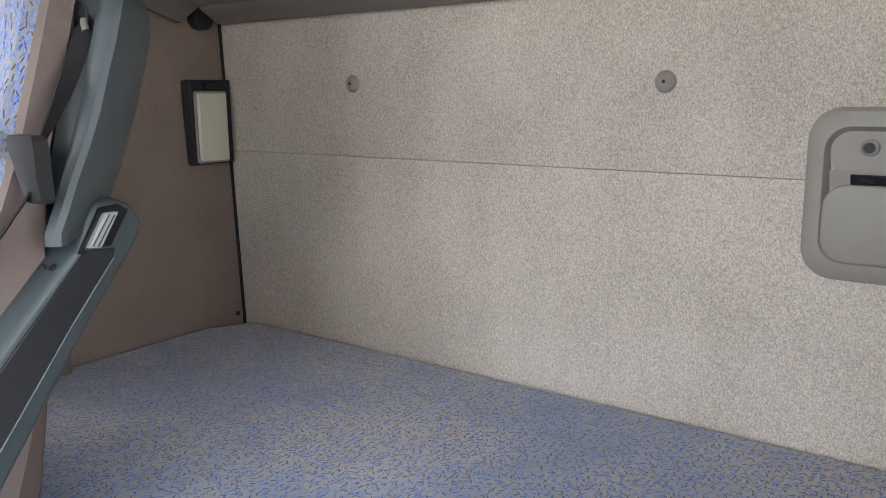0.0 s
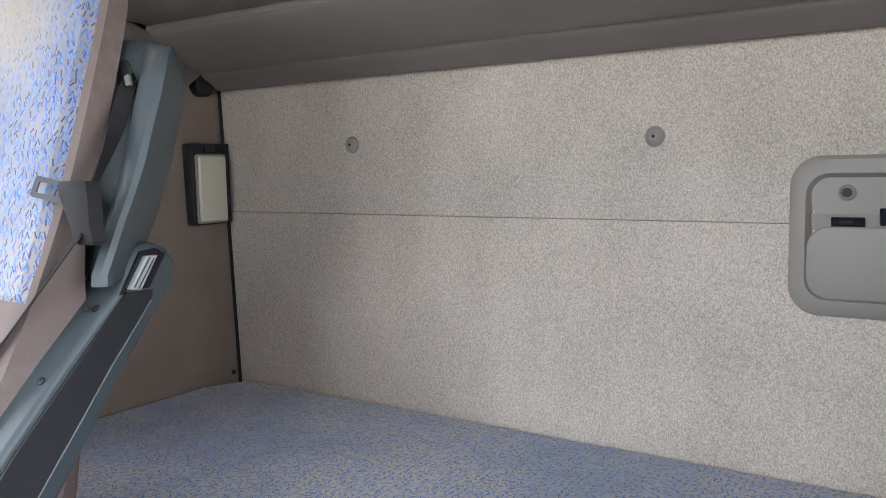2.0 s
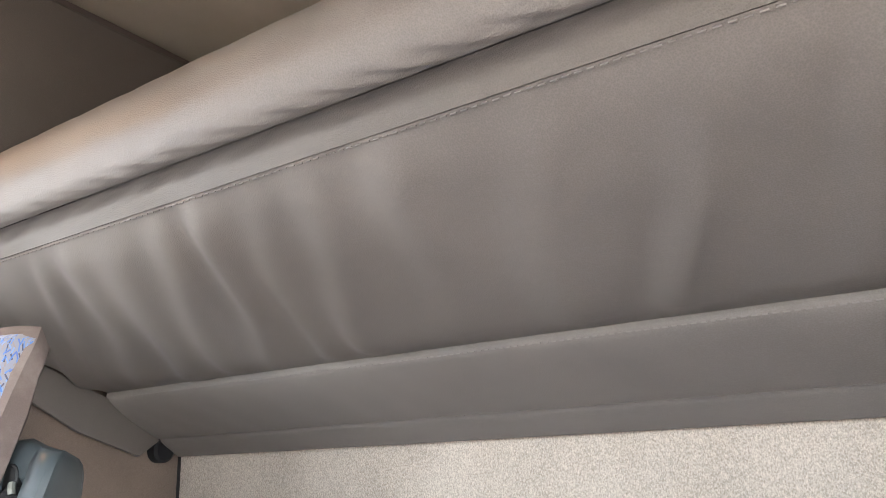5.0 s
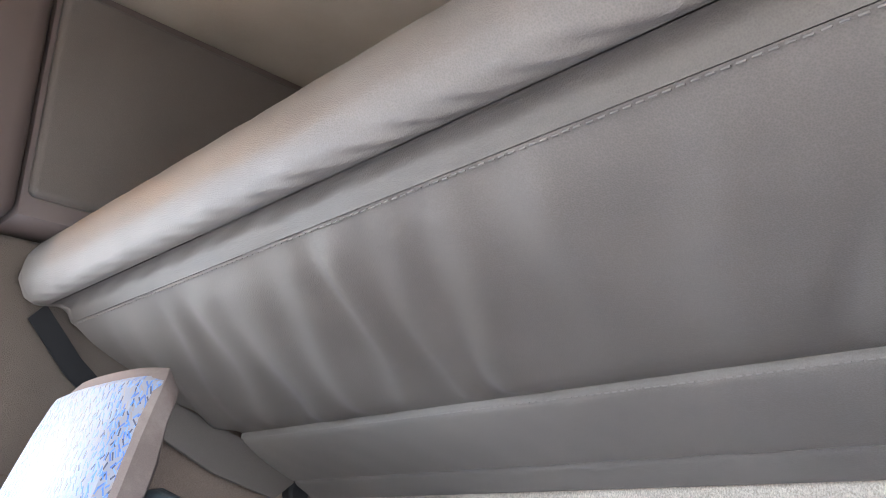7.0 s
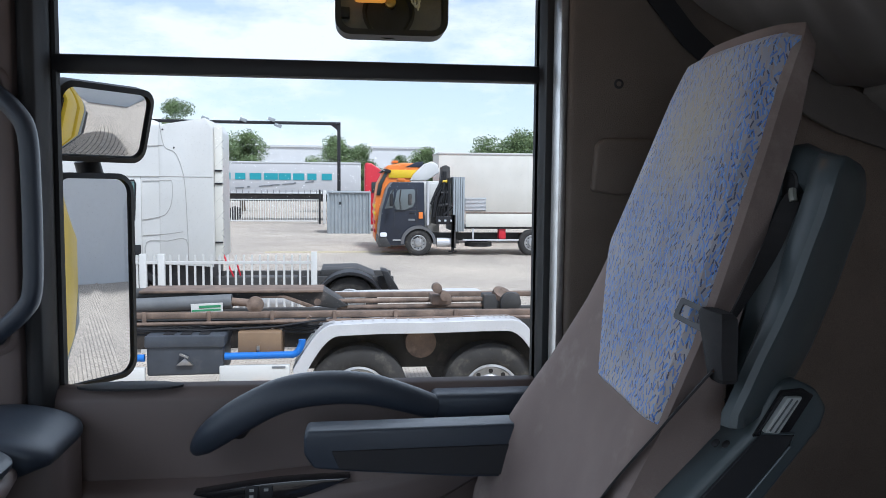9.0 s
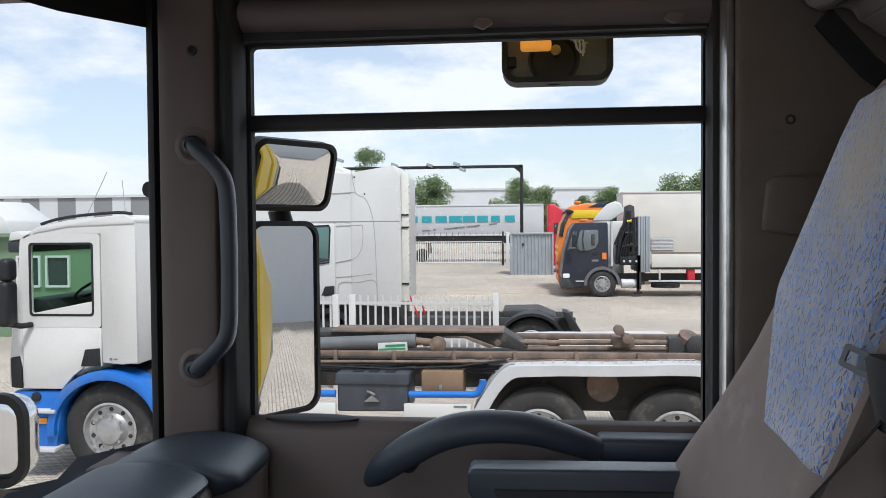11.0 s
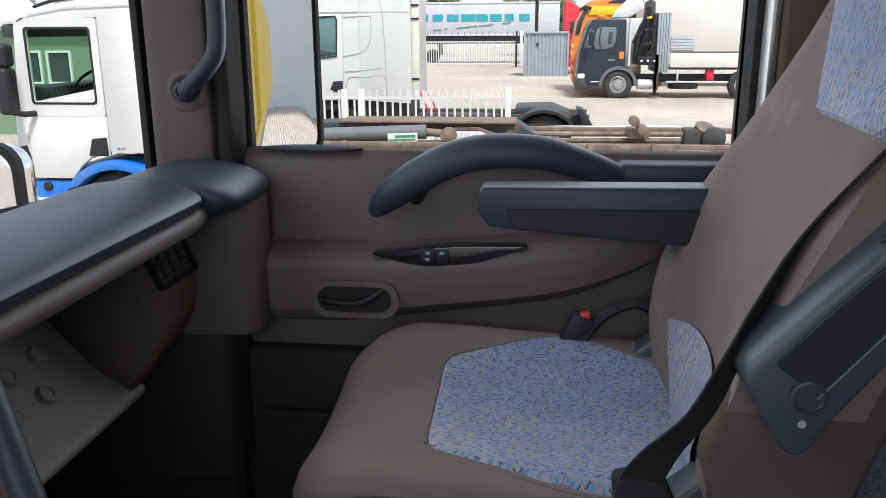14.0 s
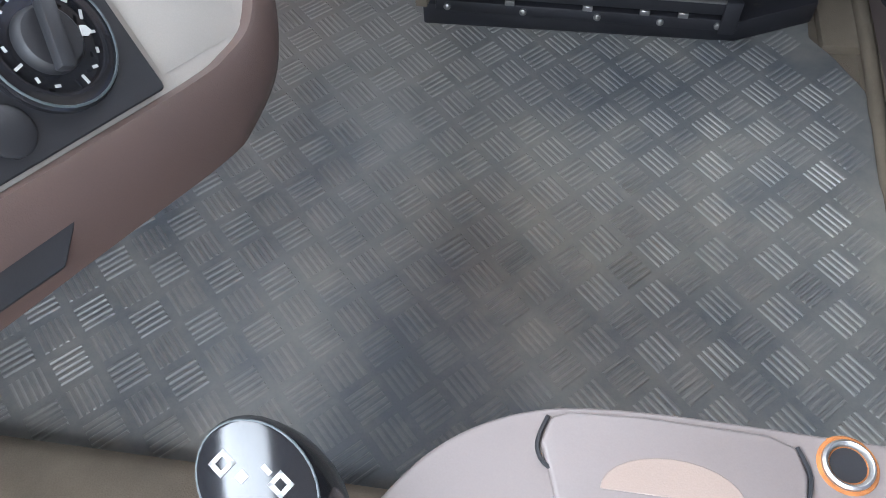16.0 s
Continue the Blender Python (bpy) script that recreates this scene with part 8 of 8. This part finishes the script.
part("top_rail", box((-12.4, 59.96, 2.86), (1.15, 62.5, 2.97), 0.01), "clad_light", tr)
part("lower_rail", box((-12.4, 59.95, 0.66), (1.15, 62.4, 0.78), 0.01), "clad_light", tr)
part("chassis", box((-12.0, 60.3, 0.1), (0.9, 62.2, 0.64), 0.02), "frame_dark", tr)
for i in range(30):
    part("curtain_strap", box((-12.2 + 0.44 * i, 59.93, 0.62), (-12.16 + 0.44 * i, 59.99, 0.92)), "greyprint", tr, smooth=False)
for i, w in enumerate((0.72, 0.74, 0.84, 0.98, 0.88, 0.82, 0.66, 0.74)):
    x = -8.9 + 1.03 * i
    part("letter_bar", box((x, 59.965, 1.66), (x + w, 59.985, 2.14)), "teal", tr, smooth=False)
for i, w in enumerate((0.62, 0.20, 0.95, 0.70, 0.85, 0.18, 0.60)):
    x = -7.85 + 0.83 * i
    part("script_bar", box((x, 59.965, 1.02 + 0.075 * i), (x + w, 59.985, 1.11 + 0.075 * i), 0, 1, Matrix.Rotation(radians(-4.5), 4, "Y")), "greyprint", tr, smooth=False)
for x in (-10.5, -9.2, -7.9):
    part("wheel", lathe((x, 60.05, -0.78), (0, -1, 0), [(0.3, -0.3), (0.5, -0.28), (0.5, -0.02), (0.3, 0.0), (0.001, 0.0)], 24), "tyre", tr)
part("landing_legs", box((-1.6, 60.3, G), (-1.45, 60.5, 0.2)), "frame_dark", tr)
ct = thing("site_container", (0.2, 43.8, G), "small grey corrugated steel container", "container")
cor = []
for i in range(13):
    x = -0.89 + 2.25 * i / 12
    cor += [(x, 43.80), (x + 0.05, 43.80), (x + 0.08, 43.85), (x + 0.15, 43.85)] if i < 12 else [(x, 43.80)]
part("body", prism(cor + [(1.36, 46.0), (-0.89, 46.0)], "z", G, 0.90), "grey_paint", ct)
part("roof", box((-0.93, 43.75, 0.88), (1.40, 46.0, 0.98), 0.02), "grey_paint", ct)
part("corner_post", box((-0.93, 43.76, G), (-0.84, 43.86, 0.9), 0.01), "grey_paint", ct)
part("corner_post", box((1.31, 43.76, G), (1.40, 43.86, 0.9), 0.01), "grey_paint", ct)
part("lock", box((-0.28, 43.74, 0.28), (-0.18, 43.80, 0.42), 0.01), "black", ct)

# ---- gate, light gantry ----
gt = thing("sliding_gate", (-5, 54.7, G), "white barred sliding gate closing the yard", "gate")
for z in (0.28, -1.12):
    part("rail", box((-12.0, 54.65, z), (-1.62, 54.75, z + 0.07)), "white_paint", gt, smooth=False)
gb = box((-0.02, -0.02, -1.10), (0.02, 0.02, 0.34))
gb_me = bpy.data.meshes.new("gate_bar")
gb.to_mesh(gb_me)
gb.free()
gb_me.materials.append(M["white_paint"])
for i in range(66):
    ob = new("gate_bar", gb_me)
    ob.parent = gt
    ob.location = (-12.0 + 0.158 * i + 5, 0, -G)
part("gate_post", box((-1.45, 54.6, G), (-1.25, 54.8, 0.96), 0.01), "white_paint", gt)
part("dark_post", box((-1.72, 54.5, G), (-1.60, 54.62, 1.0), 0.01), "black", gt)
gy = thing("light_gantry", (-0.4, 54, G), "thin black steel gantry carrying small floodlights", "gantry")
part("post", box((-0.50, 54.0, G), (-0.28, 54.2, 5.40), 0.02), "black", gy)
part("beam", box((-13.0, 54.0, 5.22), (-0.28, 54.2, 5.42), 0.02), "black", gy)
part("post", box((-13.1, 54.0, G), (-12.9, 54.2, 5.40), 0.02), "black", gy)
part("bracket", prism([(-0.9, 5.22), (-0.5, 5.22), (-0.5, 4.9)], "y", 54.02, 54.18), "black", gy)
for x, up in ((-12.6, 0.55), (-8.9, 0.18), (-6.5, 0.12), (-4.7, 0.18), (-8.4, -0.18), (-4.3, -0.2)):
    part("floodlight", box((x - 0.22, 53.8, 5.32 + up - 0.09), (x + 0.22, 54.1, 5.32 + up + 0.12), 0.02, 2, Matrix.Rotation(radians(20), 4, "Y")), "grey_paint", gy)

# ---- buildings ----
def stripes(ob_parent, x0, x1, y, z0, z1, step, a, b):
    i, x = 0, x0
    while x < x1:
        part("cladding_panel", box((x, y - 0.05, z0), (min(x + step, x1), y + 0.05, z1)), a if i % 2 else b, ob_parent, smooth=False)
        x += step
        i += 1
wh = thing("striped_warehouse", (-40, 60, G), "long low warehouse with grey and white striped cladding", "building")
part("wall", box((-75, 62.0, G), (-22, 90, 3.9)), "concrete", wh, smooth=False)
stripes(wh, -75, -22, 61.9, 1.9, 3.9, 1.55, "clad_light", "clad_dark")
part("roof", box((-75.2, 61.7, 3.9), (-21.8, 90, 4.1)), "clad_light", wh, smooth=False)
fb = thing("grey_warehouse", (-3, 130, G), "pale grey flat-roofed warehouse beyond the trees", "building")
part("wall", box((-15, 130, G), (14, 160, 7.2)), "concrete", fb, smooth=False)
part("roof", box((-15.2, 129.8, 7.2), (14.2, 160, 7.5)), "clad_light", fb, smooth=False)
gs = thing("green_shed", (-10.5, 19, G), "green-clad shed with white-framed windows", "shed")
part("wall", box((-16.0, 18.5, G), (-8.2, 22.0, 1.15)), "green_paint", gs, smooth=False)
part("roof", box((-16.2, 18.3, 1.15), (-8.0, 22.2, 1.24)), "green_paint", gs, smooth=False)
for x in (-12.25, -11.50, -9.9):
    wn1 = part("window", ring_of(rrect(x, -0.07, x + 0.62, 0.70, 0.02), rrect(x + 0.05, -0.02, x + 0.57, 0.65, 0.02), "y", 18.44, 18.52), "white_paint", gs)
    part("pane", box((x + 0.04, 18.49, -0.03), (x + 0.58, 18.505, 0.66)), "darkglass", wn1, smooth=False)
tn = thing("white_lorry", (-19, 23, G), "white lorry cab standing behind the green shed", "lorry")
part("cab", prism([(-22.0, -0.9), (-22.0, 1.26), (-21.5, 2.10), (-16.4, 2.23), (-15.6, 1.62), (-15.5, 1.20), (-16.1, 1.16), (-16.1, -0.9)], "y", 23.0, 25.4, 0.06, 2), "white_paint", tn)
part("window", box((-19.4, 22.96, 0.5), (-17.2, 23.01, 1.1), 0.02), "darkglass", tn)
part("wheel", lathe((-19.0, 23.0, -0.78), (0, -1, 0), [(0.3, -0.3), (0.5, -0.28), (0.5, -0.02), (0.3, 0.0), (0.001, 0.0)], 24), "tyre", tn)
# what the mirrors look back on
rb = thing("depot_building", (22, 4, G), "pale grey depot wall with a roller door", "building")
part("wall", box((20, -14, G), (26, 13, 6.0)), "concrete", rb, smooth=False)
rs = part("roller_door", box((19.94, 5.6, G), (20.0, 9.2, 2.6)), "clad_light", rb, smooth=False)
for i in range(18):
    part("door_slat", box((19.92, 5.65, G + 0.08 + 0.21 * i), (19.945, 9.15, G + 0.26 + 0.21 * i), 0.004), "clad_light", rs)
ot = thing("own_lorry_body", (3.5, 0.6, G), "bright yellow flank of the lorry carrying the cab", "lorry body")
part("cab_side", box((0.53, 1.715, -0.45), (1.44, 1.76, 2.30), 0.01), "yellow_paint", ot)
part("cab_lining", box((-0.62, 1.698, 1.80), (0.64, 1.7035, 2.30)), "black", ot, smooth=False)
part("cab_upper", box((-0.62, 1.705, 1.765), (0.53, 1.755, 2.30), 0.008), "yellow_paint", ot)
part("cab_lower", box((-1.15, 1.735, -0.75), (1.44, 1.78, -0.16), 0.01), "yellow_paint", ot)
part("body_side", box((1.60, -0.6, -0.30), (6.4, 1.80, 1.75), 0.03), "yellow_paint", ot)
part("body_stripe", box((1.62, 1.80, -0.10), (6.38, 1.815, 0.25), 0.004), "grey_paint", ot)
part("mudguard", box((2.6, 1.2, -0.75), (5.2, 1.85, -0.45), 0.05), "frame_dark", ot)
part("cab_front", box((-1.22, -0.66, -0.80), (-1.165, 1.74, 0.45), 0.01), "yellow_paint", ot)

# ---- trees beyond the fence ----
def tree(x, y, h, w, seed):
    rnd = random.Random(seed)
    t = thing("tree", (x, y, G), "broad green deciduous tree in full leaf", "tree", "trees behind the yard")
    z0 = G + h * 0.28
    part("trunk", tube([(x, y, G), (x + 0.05 * h * (rnd.random() - 0.5), y, G + h * 0.35), (x, y, G + h * 0.7)], [0.035 * h, 0.025 * h, 0.008 * h], 8), "bark", t)
    for i in range(5):
        a = rnd.random() * 6.28
        part("limb", tube([(x, y, z0 + 0.05 * h * i), (x + 0.3 * w * math.cos(a), y + 0.3 * w * math.sin(a), z0 + 0.2 * h + 0.06 * h * i)], [0.014 * h, 0.004 * h], 6), "bark", t)
    v, f = [], []
    blobs = []
    for i in range(34):
        a, q = rnd.random() * 6.28, rnd.random() ** 0.6
        zz = rnd.random()
        rr = w * 0.5 * q * math.sqrt(max(0.08, 1 - (2 * zz - 0.9) ** 2))
        blobs.append((x + rr * math.cos(a), y + rr * math.sin(a) * 0.8, z0 + (h * 0.72) * zz * 0.92, w * (0.13 + 0.09 * rnd.random())))
    for bx0, by0, bz0, br0 in blobs:
        for i in range(520):
            d = Vector((rnd.gauss(0, 1), rnd.gauss(0, 1), rnd.gauss(0, 1))).normalized() * br0 * (0.35 + 0.72 * rnd.random())
            c = Vector((bx0, by0, bz0)) + Vector((d.x, d.y, d.z * 0.8))
            s = (0.025 + w * 0.010) * (0.6 + 0.8 * rnd.random())
            e1 = Vector((rnd.gauss(0, 1), rnd.gauss(0, 1), rnd.gauss(0, 0.6))).normalized() * s
            e2 = e1.cross(Vector((rnd.gauss(0, 1), rnd.gauss(0, 1), rnd.gauss(0, 1)))).normalized() * s * 0.7
            o = len(v)
            v += [c - e1, c + e2, c + e1, c - e2]
            f.append((o, o + 1, o + 2, o + 3))
    me = bpy.data.meshes.new("crown")
    me.from_pydata([tuple(p) for p in v], [], f)
    bm = bmesh.new()
    bm.from_mesh(me)
    bpy.data.meshes.remove(me)
    tagged(part("crown", bm, "leaf", t, smooth=False), kind="stuff")


for i, (x, h, w, yy) in enumerate(((-15.7, 10.4, 3.7, 80), (-9.8, 7.3, 3.8, 80), (-1.2, 6.9, 3.6, 79), (1.7, 6.2, 3.0, 80), (5.5, 5.6, 1.9, 84), (7.9, 6.2, 2.7, 80), (13.4, 7.3, 4.0, 80), (17.6, 7.8, 4.8, 81), (23.0, 7.6, 4.8, 82), (-24.0, 8.0, 5.4, 88), (29.0, 7.8, 5.6, 86), (10.6, 5.4, 2.4, 88))):
    tree(x, yy, h * 1.03, w * 1.45, 30 + i)

# ---- mirrors of the lorry itself ----
mr = thing("wing_mirror", (-0.45, 2.02, 0.85), "pair of black-framed wing mirrors outside the passenger window", "wing mirror")
def mirror_head(x0, z0, x1, z1, r, yaw, pitch, bow):
    c = Vector(((x0 + x1) / 2, 2.02, (z0 + z1) / 2))
    m = Matrix.Translation(c) @ Matrix.Rotation(radians(yaw), 4, "Z") @ Matrix.Rotation(radians(pitch), 4, "X")
    w, h = (x1 - x0) * 0.6, (z1 - z0) / 2
    o, i1 = rrect(-w, -h, w, h, r, 6), rrect(-w + 0.012, -h + 0.012, w - 0.012, h - 0.012, r * 0.8, 6)
    back = rrect(-w * 0.75, -h * 0.85, w * 0.75, h * 0.85, r * 0.7, 6)
    P = lambda l, y: [Vector((p[0], y, p[1])) for p in l]
    hs = part("housing", placed(loft([P(i1, 0.004), P(i1, -0.006), P(o, -0.002), P(o, 0.03), P(back, 0.08)], cap=True), m), "black", mr)
    line = rrect(-w + 0.013, -h + 0.013, w - 0.013, h - 0.013, r * 0.75, 6)
    part("mirror_glass", placed(radial(line, lambda p, s: Vector((p.x, 0.001 - bow * (1 - s * s), p.y)), [0.15, 0.3, 0.45, 0.6, 0.7, 0.8, 0.9, 1.0]), m), "mirror", hs)
mirror_head(-0.550, 1.352, -0.334, 1.528, 0.035, 55, 15, 0.008)
mirror_head(-0.560, 0.845, -0.376, 1.330, 0.045, 54.6, 0, 0.003)
part("bracket", tube([(-0.50, 2.08, 1.36), (-0.49, 2.09, 1.31)], 0.028, 10), "black", mr)
part("bracket", tube([(-0.52, 2.09, 1.40), (-0.64, 2.02, 1.40), (-0.70, 1.78, 1.40)], 0.018, 10), "black", mr)
part("bracket", tube([(-0.47, 2.09, 0.92), (-0.55, 2.0, 0.80), (-0.62, 1.78, 0.78)], 0.018, 10), "black", mr)
km2 = thing("kerb_mirror", (-1.3, 2.2, 0.6), "chrome-backed kerb mirror ahead of the windscreen", "mirror")
part("shell", prism(rrect(-1.46, 0.60, -1.272, 0.845, 0.07), "y", 2.18, 2.27, 0.03, 3), "chrome", km2)
part("rim", ring_of(rrect(-1.47, 0.59, -1.262, 0.855, 0.07), rrect(-1.45, 0.61, -1.282, 0.835, 0.06), "y", 2.165, 2.19), "black", km2)
part("arm", tube([(-1.38, 2.22, 0.62), (-1.30, 2.0, 0.45), (-1.20, 1.70, 0.40)], 0.018, 8), "black", km2)
# kerb-view lamp above the window
M["kerb_face"] = surf("kerb_face", (0.17, 0.16, 0.145), (0.12, 0.115, 0.105), rough=0.5, scale=14, grain=200, bump=0.1, dirt=(0.24, 0.22, 0.19), dirt_at=(0.5, 0.8))
kl = thing("kerb_view_mirror", (0.2, 1.95, 1.72), "broken kerb mirror housing with an amber lamp above the window", "mirror housing")
sh = part("shell", ring_of(rrect(0.075, 1.645, 0.330, 1.90, 0.035, 6), rrect(0.088, 1.658, 0.318, 1.89, 0.028, 6), "y", 1.96, 2.03), "black", kl)
part("inner_face", prism(rrect(0.086, 1.656, 0.320, 1.892, 0.03, 6), "y", 2.004, 2.012), M["kerb_face"], kl)
part("hollow", lathe((0.196, 2.003, 1.702), (0, -1, 0), [(0.058, 0), (0.060, 0.010), (0.054, 0.010), (0.049, 0.002), (0.001, 0.002)], 30), "black", kl)
part("amber_lamp", box((0.118, 1.968, 1.722), (0.190, 2.000, 1.748), 0.008, 3), plain("amber_glow", (0.9, 0.36, 0.05), 0.3, emit=0.45), kl, "amber marker lamp")
part("arm", tube([(0.20, 2.0, 1.885), (0.20, 1.88, 1.93), (0.20, 1.752, 1.95)], 0.016, 8), "black", kl)
part("pivot", lathe((0.200, 1.998, 1.722), (0, -1, 0), [(0.012, 0), (0.012, 0.02), (0.006, 0.022)], 14), "brass", kl)
part("socket", box((0.084, 1.985, 1.686), (0.108, 2.006, 1.711), 0.003), "black", kl)
for k in range(3):
    part("loose_wire", tube(curve_pts([(0.225 + 0.012 * k, 2.0, 1.752 - 0.004 * k), (0.244 + 0.010 * k, 1.985, 1.742), (0.250 + 0.006 * k, 1.98, 1.722 - 0.008 * k), (0.266, 1.985, 1.715 + 0.010 * k), (0.262 + 0.006 * k, 1.99, 1.738)], 4), 0.0022, 6), "clad_light", kl)
